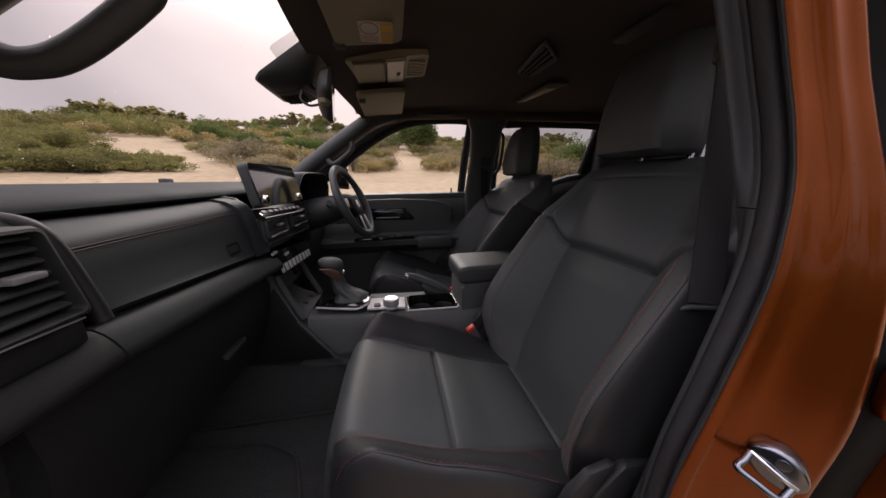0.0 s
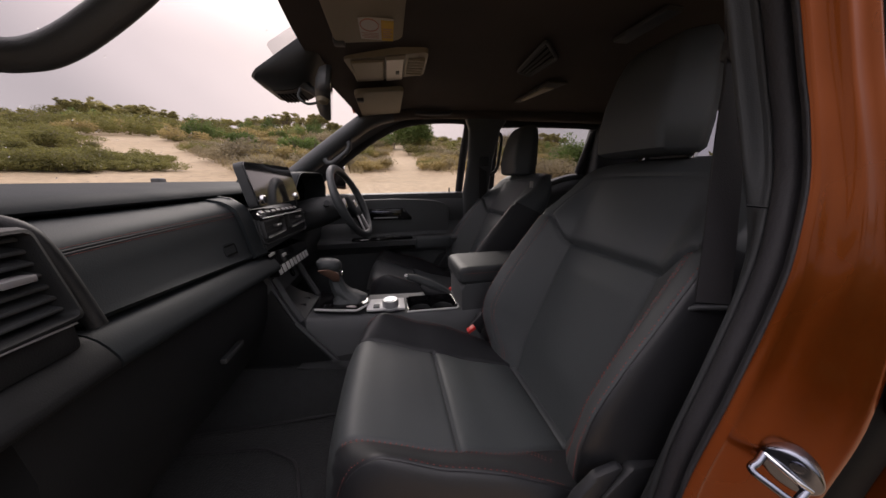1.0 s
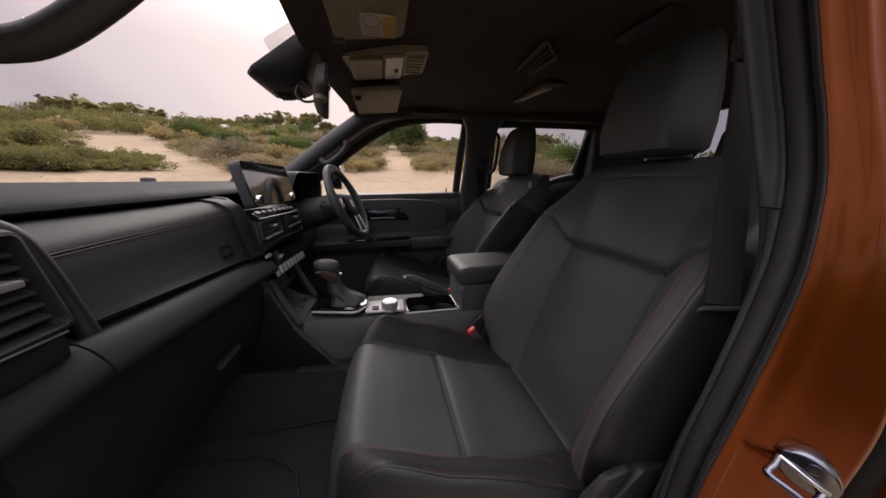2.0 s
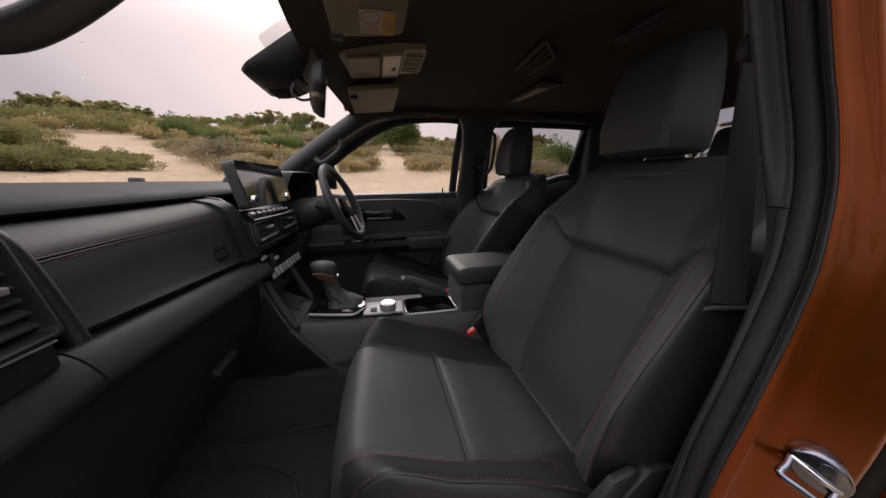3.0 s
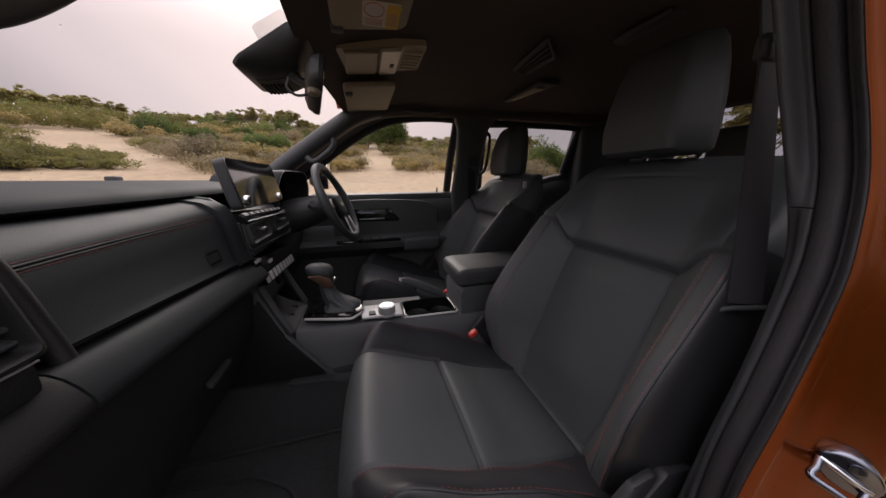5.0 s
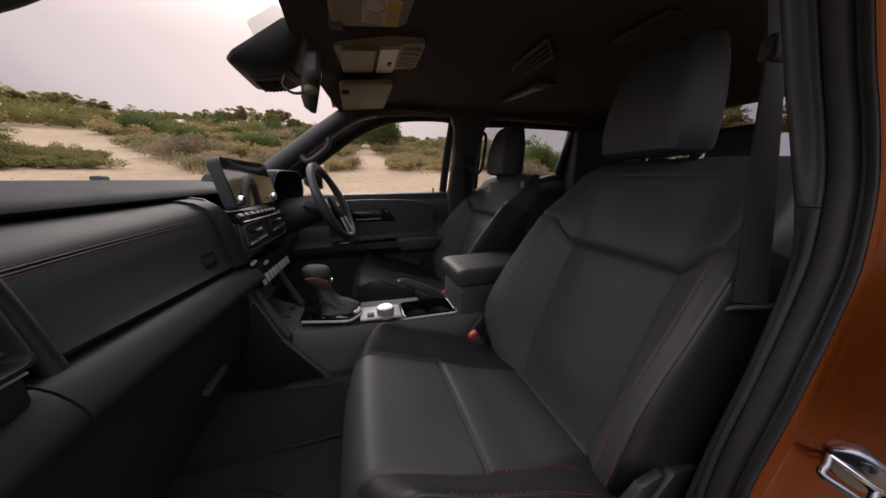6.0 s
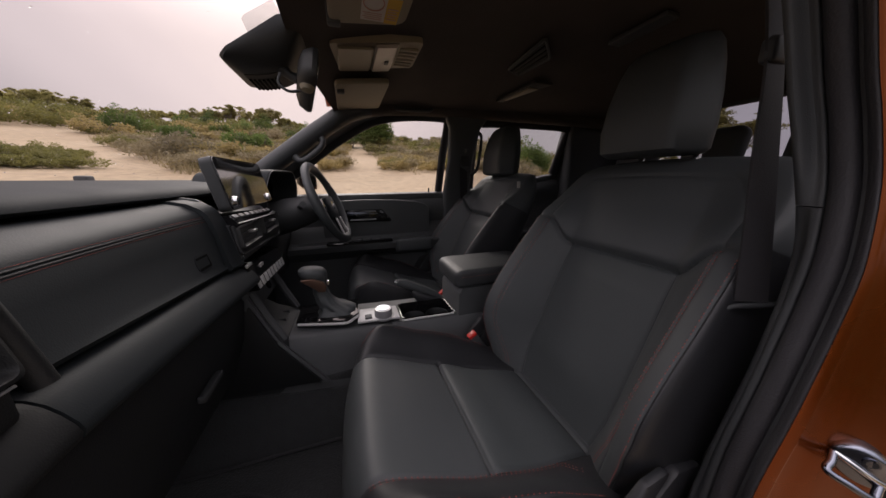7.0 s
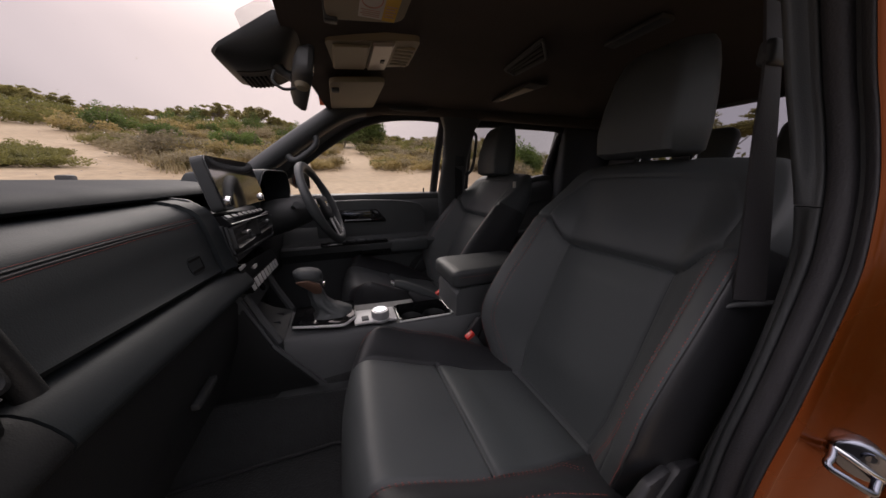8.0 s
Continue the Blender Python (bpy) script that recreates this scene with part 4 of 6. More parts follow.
# glove box
bm = bmesh.new()
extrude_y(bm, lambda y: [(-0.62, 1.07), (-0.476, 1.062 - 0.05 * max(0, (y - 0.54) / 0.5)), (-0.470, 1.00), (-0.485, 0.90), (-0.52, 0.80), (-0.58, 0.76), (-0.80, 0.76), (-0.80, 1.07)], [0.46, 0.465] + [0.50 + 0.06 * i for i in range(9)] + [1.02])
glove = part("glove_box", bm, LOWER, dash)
bm = bmesh.new()
box(bm, (-0.482, -0.468), (0.77, 0.85), (0.912, 0.926), 0.004)
part("latch", bm, DARK, glove)
bm = bmesh.new()
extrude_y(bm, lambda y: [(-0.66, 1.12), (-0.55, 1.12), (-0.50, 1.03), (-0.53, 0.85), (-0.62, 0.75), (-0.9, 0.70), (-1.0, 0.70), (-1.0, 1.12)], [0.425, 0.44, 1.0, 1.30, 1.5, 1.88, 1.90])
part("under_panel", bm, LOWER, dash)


def vent(parent, y0, y1, z0, z1, xt, xb, slats, frame_mat, turn=0.0, corner=0.02, tab=0.6):
    """A dash vent: frame, dark box, slats and a tab; leaning between xb at the foot and xt at the top."""
    v = part("air_vent", box(bmesh.new(), (min(xt, xb) - 0.07, min(xt, xb) - 0.06), (y0, y1), (z0, z1)), DARK, parent, "black slatted air vent")

    def at(y, z, d=0.0):
        t = (z - z0) / (z1 - z0)
        return Vector((xb + (xt - xb) * t + d + turn * (y - y0), y, z))
    r = 0.0035
    o = round_poly([(y0, z0), (y1, z0), (y1, z1), (y0, z1)], corner, 5)
    bm = bmesh.new()
    cy, cz = (y0 + y1) / 2, (z0 + z1) / 2
    rows = []
    for grow, d in ((0.0, -0.05), (0.0, 0.004), (r * 0.5, 0.008), (r * 1.4, 0.007), (r * 2, 0.0), (r * 2, -0.05)):
        row = []
        for p in o:
            y = p[0] + grow * (1 if p[0] > cy else -1)
            z = p[1] + grow * (1 if p[1] > cz else -1)
            row.append(at(y, z, d))
        rows.append(row)
    rings(bm, rows, True, False)
    part("vent_frame", bm, frame_mat, v)
    for i in range(slats):
        z = z0 + (z1 - z0) * (i + 0.6) / slats
        bm = bmesh.new()
        a, b = at(y0, z, -0.004), at(y1, z, -0.004)
        rings(bm, [[p + Vector((-0.022, 0, 0.008)), p + Vector((0.0, 0, 0.002)), p + Vector((0.001, 0, 0)), p + Vector((0, 0, -0.002)), p + Vector((-0.022, 0, 0.004))] for p in (a, b)])
        part("slat", bm, DARK, v)
    bm = bmesh.new()
    p = at(y0 + (y1 - y0) * tab, z0 + (z1 - z0) * 0.54, 0.006)
    box(bm, (p.x - 0.012, p.x + 0.005), (p.y - 0.014, p.y + 0.014), (p.z - 0.0035, p.z + 0.0035), 0.0015)
    part("vent_tab", bm, SATIN, v, "grey adjuster tab")
    return v


vent(dash, 0.400, 0.516, 1.157, 1.246, -0.466, -0.448, 7, LOWER, corner=0.008, tab=0.74)
bm = bmesh.new()
tube(bm, [(-0.440, 0.400, 1.153), (-0.441, 0.455, 1.151), (-0.443, 0.513, 1.148)], 0.0013, n=8)
part("vent_strip", bm, SATIN, dash, "thin satin strip under the vent")
bm = bmesh.new()
box(bm, (-0.50, -0.450), (0.398, 0.520), (1.115, 1.149), 0.006)
part("vent_base", bm, LOWER, dash)
bm = bmesh.new()
extrude_y(bm, lambda y: [(-0.64, 1.262), (-0.53, 1.266), (-0.495, 1.258), (-0.478, 1.246), (-0.478, 1.242), (-0.64, 1.242)], [0.40, 0.41, 0.52, 0.53, 0.536])
part("vent_hood", bm, SOFT, dash)
bm = bmesh.new()
tube(bm, smooth_path([(-0.53, 0.530, 1.262), (-0.492, 0.532, 1.254), (-0.474, 0.535, 1.235), (-0.462, 0.540, 1.18), (-0.452, 0.541, 1.130)], 6), 0.009, n=10)
part("vent_rim", bm, LOWER, dash)
bm = bmesh.new()
box(bm, (-0.60, -0.46), (0.395, 0.409), (1.125, 1.258), 0.006)
part("end_cap", bm, LOWER, dash)

# centre stack
stack = thing("centre_stack", "black centre stack with touchscreen, vents and silver climate keys", "console")
TILT_S = Matrix.Translation((-0.4775, 1.18, 1.2835)) @ Euler((0, radians(-11.0), 0)).to_matrix().to_4x4()
bm = bmesh.new()
o = round_poly([(-0.142, -0.0635), (0.232, -0.0635), (0.232, 0.0655), (-0.142, 0.0655)], 0.016, 5)
rings(bm, [[TILT_S @ Vector((d, p[0] * s, p[1] * s)) for p in o] for d, s in ((-0.030, 0.90), (-0.024, 0.985), (-0.005, 1.0), (0.0, 0.99))])
hous = part("screen_housing", bm, DARK, stack)
bm = bmesh.new()
GLASS_S = TILT_S @ Matrix.Translation((0.0034, 0, 0)) @ Euler((0, radians(-1.0), 0)).to_matrix().to_4x4()
rings(bm, [[GLASS_S @ Vector((d, 0.045 + (p[0] - 0.045) * 0.982, 0.001 + (p[1] - 0.001) * 0.972)) for p in o] for d in (-0.006, 0.0006)])
part("touchscreen", bm, SCREEN, hous, "dark glossy touchscreen, switched off")
for y, z in ((1.070, 1.243), (1.364, 1.237)):
    bm = bmesh.new()
    rings(bm, [[Vector((x, y + r * (1 + 0.03 * (k % 2) * (0 < i < 4)) * math.cos(math.pi * k / 20), z + r * (1 + 0.03 * (k % 2) * (0 < i < 4)) * math.sin(math.pi * k / 20))) for k in range(40)] for i, (x, r) in enumerate(((-0.478, 0.0118), (-0.474, 0.0120), (-0.464, 0.0118), (-0.458, 0.0114), (-0.4565, 0.0100)))])
    knob = part("volume_knob", bm, CHROME, hous, "knurled chrome rotary knob", 25)
    bm = bmesh.new()
    tube(bm, [(-0.4566, y, z), (-0.4555, y, z)], 0.0088, n=24)
    part("knob_cap", bm, GLOSS, knob)
bm = bmesh.new()
extrude_y(bm, lambda y: [(-0.52, 1.214 - 0.04 * (y - 1.02)), (-0.468, 1.2135 - 0.04 * (y - 1.02)), (-0.450, 1.196 - 0.04 * (y - 1.02)), (-0.452, 1.188 - 0.04 * (y - 1.02)), (-0.52, 1.186 - 0.04 * (y - 1.02))], [1.012, 1.016, 1.366, 1.370])
keys = part("key_bar", bm, GLOSS, stack)
for i in range(8):
    y = 1.030 + i * 0.0410
    dz = -0.04 * (y - 1.02)
    bm = bmesh.new()
    slab(bm, [(-0.4660, y, 1.2130 + dz), (-0.4590, y, 1.2065 + dz), (-0.4590, y + 0.026, 1.2055 + dz), (-0.4660, y + 0.026, 1.2120 + dz)], 0.0022, 0.0006)
    part("key", bm, KEYCAP, keys)
# reflection on the gloss bar's lower edge, built as a silver strip
bm = bmesh.new()
tube(bm, [(-0.4500, 1.018, 1.1945), (-0.4500, 1.10, 1.1910), (-0.4500, 1.36, 1.1805)], 0.0016, n=8)
part("key_bar_lip", bm, KEYCAP, keys, "thin bright strip for the reflection under the keys")
bm = bmesh.new()
extrude_y(bm, lambda y: [(-0.64, 1.210), (-0.50, 1.206), (-0.466, 1.190 - 0.04 * (y - 1.02)), (-0.458, 1.140), (-0.453, 1.112), (-0.460, 1.098), (-0.64, 1.09)], [1.002, 1.006, 1.10, 1.25, 1.398, 1.402])
part("stack_face", bm, DARK, stack)
for y0, y1 in ((1.020, 1.164), (1.222, 1.378)):
    vent(stack, y0, y1, 1.138, 1.182, -0.457, -0.452, 3, DARK, corner=0.010, tab=0.66)
bm = bmesh.new()
tube(bm, [(-0.4580, 1.004, 1.190), (-0.4545, 1.003, 1.150), (-0.4515, 1.003, 1.128), (-0.4505, 1.016, 1.120), (-0.4505, 1.385, 1.103), (-0.4515, 1.398, 1.112), (-0.4570, 1.400, 1.165)], 0.0034, n=8)
part("vent_surround", bm, DARK, stack, "grained rim round the two middle vents")
bm = bmesh.new()
extrude_y(bm, lambda y: [(-0.60, 1.096), (-0.456, 1.094 - 0.10 * (y - 1.0)), (-0.443, 1.052 - 0.06 * (y - 1.0)), (-0.455, 1.044 - 0.06 * (y - 1.0)), (-0.60, 1.04)], [1.020, 1.025, 1.36, 1.365])
clim = part("climate_panel", bm, GLOSS, stack, "gloss black climate display")
bm = bmesh.new()
box(bm, (-0.470, -0.4500), (1.022, 1.060), (1.081, 1.089), 0.002)
part("corner_key", bm, KEYCAP, clim)
bm = bmesh.new()
box(bm, (-0.452, -0.4452), (1.105, 1.132), (1.060, 1.068))
part("readout", bm, LIGHTINK, clim)
bm = bmesh.new()
extrude_y(bm, lambda y: [(-0.50, 1.048 - 0.06 * (y - 1.03)), (-0.4420, 1.048 - 0.06 * (y - 1.03)), (-0.4360, 1.020 - 0.06 * (y - 1.03)), (-0.50, 1.018 - 0.06 * (y - 1.03))], [1.026, 1.030, 1.336, 1.340])
part("key_rail", bm, BLACK, stack)
for i in range(9):
    bm = bmesh.new()
    y = 1.034 + i * 0.0335
    dz = -0.06 * (y - 1.03)
    slab(bm, [(-0.4415, y, 1.0465 + dz), (-0.4358, y, 1.0225 + dz), (-0.4358, y + 0.0222, 1.0212 + dz), (-0.4415, y + 0.0222, 1.0452 + dz)], 0.0025, 0.0006)
    part("climate_key", bm, KEYCAP, stack, "silver climate key")
bm = bmesh.new()
extrude_y(bm, lambda y: [(-0.62, 1.03), (-0.47, 1.03), (-0.456, 1.012), (-0.474, 0.996), (-0.62, 0.99)], [1.015, 1.02, 1.35, 1.355])
part("stack_ledge", bm, HARD, stack)
bm = bmesh.new()
extrude_y(bm, lambda y: [(-0.66, 1.005), (-0.480, 1.000), (-0.462, 0.945), (-0.50, 0.935), (-0.66, 0.935)], [1.07, 1.075, 1.27, 1.275])
port = part("port_panel", bm, DARK, stack)
for y in (1.225,):
    bm = bmesh.new()
    tube(bm, [(-0.478, y, 0.966), (-0.466, y, 0.970), (-0.464, y, 0.9705), (-0.472, y, 0.968)], [0.015, 0.015, 0.012, 0.011], n=20)
    part("power_socket", bm, GLOSS, port)

# driver's instrument hood
hood = thing("instrument_cluster", "black hooded instrument cluster behind the steering wheel", "instrument cluster")
bm = bmesh.new()
oo = round_poly([(-0.135, -0.092), (0.135, -0.092), (0.150, 0.01), (0.105, 0.078), (-0.105, 0.078), (-0.150, 0.01)], 0.03, 5)


def hood_point(x, p, k):
    return Vector((x - 0.06 * (0.5 - p[0] / 0.30) + 0.10 * p[1], 1.585 + p[0] * k, 1.250 + p[1] * k))


rows = []
for x, k in ((-0.66, 0.92), (-0.60, 1.0), (-0.436, 1.05), (-0.426, 1.03), (-0.424, 0.98), (-0.430, 0.94), (-0.52, 0.84)):
    rows.append([hood_point(x, p, k) for p in oo])
rings(bm, rows)
part("hood", bm, WRAP, hood)
bm = bmesh.new()
rings(bm, [[hood_point(x, p, 0.83) for p in oo] for x in (-0.525, -0.518)])
part("display", bm, GLOSS, hood, "dark glossy instrument display")
bm = bmesh.new()
rings(bm, [[hood_point(x, p, k) for p in oo] for x, k in ((-0.4245, 1.012), (-0.4215, 1.005), (-0.4225, 0.985))], True, False)
part("hood_rim", bm, HARD, hood, "thin grey rim")
bm = bmesh.new()
tube(bm, [(-0.62, 1.605, 1.10), (-0.45, 1.605, 1.145), (-0.36, 1.605, 1.168), (-0.335, 1.605, 1.174)], [0.075, 0.072, 0.058, 0.05], n=18, flat=1.1)
part("column_shroud", bm, DARK, hood)
for s, l in ((-1, 0.15), (1, 0.15)):
    bm = bmesh.new()
    tube(bm, [(-0.40, 1.605 + s * 0.05, 1.18), (-0.375, 1.605 + s * 0.11, 1.195), (-0.37, 1.605 + s * l, 1.20)], [0.009, 0.010, 0.013], n=10)
    part("stalk", bm, HARD, hood)

# steering wheel
wheel = thing("steering_wheel", "black leather steering wheel with silver spoke trim", "steering wheel")
WM = Matrix.Translation((-0.287, 1.606, 1.188)) @ Euler((0, radians(-22.5), radians(-9))).to_matrix().to_4x4()
bm = bmesh.new()
rows = []
for i in range(64):
    a = 2 * math.pi * i / 64
    rad = 0.172 * (1 - 0.035 * max(0, -math.sin(a)) ** 4)
    tk = 0.0170 + 0.002 * math.cos(4 * a)
    rows.append([WM @ Vector((tk * 1.05 * math.sin(b), (rad + tk * math.cos(b)) * math.cos(a), (rad + tk * math.cos(b)) * math.sin(a))) for b in [2 * math.pi * k / 14 for k in range(14)]])
rows.append(rows[0])
rings(bm, rows, True, False)
bmesh.ops.remove_doubles(bm, verts=bm.verts, dist=1e-5)
part("rim", bm, LEATHER, wheel)
bm = bmesh.new()
oo = round_poly([(-0.075, 0.035), (0.075, 0.035), (0.070, -0.04), (0.035, -0.075), (-0.035, -0.075), (-0.070, -0.04)], 0.03, 5)
rings(bm, [[WM @ Vector((d, p[0] * s, p[1] * s)) for p in oo] for d, s in ((-0.05, 0.8), (-0.01, 1.0), (0.004, 0.97), (0.012, 0.85), (0.015, 0.5))])
hubp = part("hub", bm, WRAP, wheel)
bm = bmesh.new()
tube(bm, [WM @ Vector((0.013, 0, -0.012)), WM @ Vector((0.0165, 0, -0.012))], 0.022, n=6)
part("badge", bm, CHROME, hubp, "chrome emblem as a plain shape")
for name, q in (("spoke", [(-0.07, 0.03), (-0.165, 0.022), (-0.165, -0.022), (-0.07, -0.03)]), ("spoke", [(0.07, 0.03), (0.165, 0.022), (0.165, -0.022), (0.07, -0.03)]), ("spoke", [(-0.03, -0.06), (-0.045, -0.168), (0.045, -0.168), (0.03, -0.06)])):
    bm = bmesh.new()
    slab(bm, [WM @ Vector((-0.006, y, z)) for y, z in q], 0.014, 0.004)
    part(name, bm, GLOSS, wheel)
for s in (-1, 1):
    bm = bmesh.new()
    slab(bm, [WM @ Vector((0.010, s * y, z)) for y, z in ((0.018, -0.072), (0.028, -0.166), (0.047, -0.163), (0.036, -0.072))], 0.004, 0.001)
    part("spoke_trim", bm, KEYCAP, wheel, "satin silver spoke trim")


# ---- centre console ----
console = thing("centre_console", "black centre console with silver-edged shifter plate and cup holders", "centre console")
bm = bmesh.new()
rows = []
for x, z, y0, yb in ((-0.44, 0.850, 1.078, 1.035), (-0.40, 0.846, 1.078, 1.03), (-0.20, 0.838, 1.082, 1.035), (-0.060, 0.8324, 1.082, 1.038), (-0.0585, 0.8324, 1.082, 1.038), (0.122, 0.8255, 1.081, 1.044), (0.1235, 0.8255, 1.081, 1.044), (0.15, 0.824, 1.080, 1.045), (0.40, 0.824, 1.080, 1.05)):
    dp = 0.075 if -0.059 < x < 0.1225 else 0.0
    rows.append([Vector((x, yb, 0.50)), Vector((x, yb, 0.70)), Vector((x, y0 - 0.012, z - 0.05)), Vector((x, y0 - 0.002, z - 0.008)), Vector((x, y0 + 0.008, z)), Vector((x, 1.097, z)), Vector((x, 1.099, z - dp)), Vector((x, 1.216, z - dp)), Vector((x, 1.218, z)), Vector((x, 1.265, z)), Vector((x, 1.275, z - 0.01)), Vector((x, 1.30, 0.70)), Vector((x, 1.30, 0.50))])
rings(bm, rows)
part("console_body", bm, HARD, console)
# side brace running up to the dash
bm = bmesh.new()
slab(bm, [(-0.462, 1.022, 1.008), (-0.418, 1.048, 0.856), (-0.292, 1.012, 0.722), (-0.318, 1.008, 0.722), (-0.448, 1.040, 0.862), (-0.485, 1.020, 1.000)], 0.018, 0.004)
part("side_brace", bm, HARD, console)
bm = bmesh.new()
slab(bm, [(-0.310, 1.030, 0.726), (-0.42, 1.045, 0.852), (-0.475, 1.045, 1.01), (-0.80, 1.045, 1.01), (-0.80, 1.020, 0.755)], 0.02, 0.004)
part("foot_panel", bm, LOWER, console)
bm = bmesh.new()
box(bm, (-0.80, -0.52), (1.04, 1.30), (0.78, 1.01), 0.005)
part("stack_core", bm, DARK, console)
# carpeted flank of the tunnel
bm = bmesh.new()
rings(bm, [[Vector((x, 1.024, z)), Vector((x, 1.010, z - 0.02)), Vector((x, 0.955, 0.585)), Vector((x, 0.945, 0.570)), Vector((x, 1.036, 0.570)), Vector((x, 1.036, z))] for x, z in ((-0.95, 0.766), (-0.70, 0.736), (-0.54, 0.714), (-0.32, 0.688), (0.0, 0.65), (0.36, 0.61))])
part("tunnel_carpet", bm, CARPET, body, "black carpet beside the tunnel")
# riser between the shifter and the stack
bm = bmesh.new()
extrude_y(bm, lambda y: [(-0.62, 0.95), (-0.52, 0.92), (-0.46, 0.875), (-0.40, 0.850), (-0.40, 0.80), (-0.62, 0.80)], [1.07, 1.075, 1.27, 1.275])
part("storage_tray", bm, DARK, console)
for y in (1.062, 1.283):
    bm = bmesh.new()
    tube(bm, [(-0.470, y, 1.01), (-0.44, y, 0.93), (-0.405, y, 0.855)], 0.011, n=8)
    part("riser_edge", bm, HARD, console)
for y in (1.11, 1.17, 1.23):
    bm = bmesh.new()
    box(bm, (-0.52, -0.42), (y - 0.003, y + 0.003), (0.855, 0.868), 0.001, 1, Matrix.Translation((0, 0, 0.0)))
    part("tray_rib", bm, DARK, console)
# shifter plate with bright rim
bm = bmesh.new()
slab(bm, [(-0.385, 1.124, 0.858), (-0.385, 1.245, 0.858), (-0.200, 1.245, 0.858), (-0.200, 1.130, 0.858), (-0.228, 1.092, 0.858), (-0.246, 1.090, 0.858)], -0.012, 0.003)
plate = part("shifter_plate", bm, GLOSS, console)
bm = bmesh.new()
tube(bm, [Vector((x, y, 0.8605)) for x, y in ((-0.380, 1.123), (-0.315, 1.103), (-0.248, 1.086), (-0.236, 1.086), (-0.224, 1.096), (-0.206, 1.122), (-0.202, 1.135), (-0.202, 1.175))], 0.0044, n=8)
part("shifter_rim", bm, KEYCAP, plate, "bright satin rim")
bm = bmesh.new()
slab(bm, [(-0.205, 1.090, 0.848), (-0.072, 1.090, 0.843), (-0.072, 1.180, 0.843), (-0.205, 1.180, 0.848)], 0.008, 0.002)
dial_plate = part("dial_plate", bm, KEYCAP, console, "silver drive-mode plate")
bm = bmesh.new()
box(bm, (-0.182, -0.160), (1.100, 1.125), (0.853, 0.860), 0.002)
part("mode_switch", bm, HARD, dial_plate)
bm = bmesh.new()
rows = []
for z, r in ((0.846, 0.035), (0.852, 0.035), (0.853, 0.0285), (0.874, 0.0280), (0.878, 0.0265), (0.879, 0.020)):
    rows.append([Vector((-0.122 + r * (1 + (0.018 if k % 2 else 0.0) * (0.852 < z < 0.875)) * math.cos(math.pi * k / 32), 1.116 + r * (1 + (0.018 if k % 2 else 0.0) * (0.852 < z < 0.875)) * math.sin(math.pi * k / 32), z)) for k in range(64)])
rings(bm, rows)
part("drive_dial", bm, SATIN, dial_plate, "knurled metal rotary dial", 25)
bm = bmesh.new()
tube(bm, [(-0.122, 1.116, 0.8782), (-0.122, 1.116, 0.8803)], 0.0205, n=28)
part("dial_cap", bm, STEEL, dial_plate)
# cup holders
bm = bmesh.new()
tube(bm, [Vector((x, y, 0.834 - 0.02 * (x + 0.06))) for x, y in ((-0.064, 1.092), (0.118, 1.092), (0.126, 1.100), (0.126, 1.13))], 0.0034, n=8)
cup = part("cup_rim", bm, KEYCAP, console, "bright cup holder rim")
bm = bmesh.new()
lin = [(-0.0575, 1.1005), (0.1215, 1.1005), (0.1215, 1.2145), (-0.0575, 1.2145)]
lo = round_poly(lin, 0.018, 4)
rings(bm, [[Vector((p[0] + (0.032 - p[0]) * k, p[1] + (1.1575 - p[1]) * k, z - 0.02 * (p[0] + 0.06))) for p in lo] for z, k in ((0.8375, -0.06), (0.8385, -0.03), (0.8375, 0.0), (0.800, 0.02), (0.768, 0.04))], True, False)
bm.faces.new([bm.verts.new((p[0] + (0.032 - p[0]) * 0.04, p[1] + (1.1575 - p[1]) * 0.04, 0.768 - 0.02 * (p[0] + 0.06))) for p in lo])
part("cup_liner", bm, GLOSS, cup, "gloss black cup holder liner")
for x in (-0.010, 0.076):
    bm = bmesh.new()
    rings(bm, [[Vector((x + r * math.cos(a), 1.158 + r * math.sin(a), z)) for a in [2 * math.pi * k / 28 for k in range(28)]] for z, r in ((0.770, 0.0425), (0.806, 0.0428), (0.8085, 0.0415), (0.806, 0.0395), (0.772, 0.0375), (0.7705, 0.030))])
    part("cup_ring", bm, LOWER, cup)
# armrest box
bm = bmesh.new()
rows = []
for x, zt in ((0.135, 0.905), (0.15, 0.926), (0.45, 0.926)):
    rows.append([Vector((x, 1.085, 0.78)), Vector((x, 1.082, zt - 0.005)), Vector((x, 1.09, zt)), Vector((x, 1.26, zt)), Vector((x, 1.265, zt - 0.005)), Vector((x, 1.265, 0.78))])
rings(bm, rows)
part("bin", bm, HARD, console)
bm = bmesh.new()
rows = []
for x, z0, z1, g in ((0.122, 0.938, 0.966, 0.016), (0.1255, 0.931, 0.978, 0.006), (0.135, 0.927, 0.985, 0.001), (0.16, 0.926, 0.988, 0.0), (0.42, 0.926, 0.988, 0.0), (0.448, 0.93, 0.982, 0.004), (0.455, 0.94, 0.97, 0.012)):
    o = round_poly([(1.074 + g, z0), (1.282 - g, z0), (1.282 - g, z1), (1.074 + g, z1)], 0.015, 5)
    rows.append([Vector((x, p[0], p[1] + 0.004 * math.sin(math.pi * min(1.0, max(0.0, (p[0] - 1.074) / 0.208))) * (p[1] > 0.96))) for p in o])
rings(bm, rows)
lid = part("armrest", bm, DARK, console, "padded leather armrest lid with red stitching")
bm = bmesh.new()
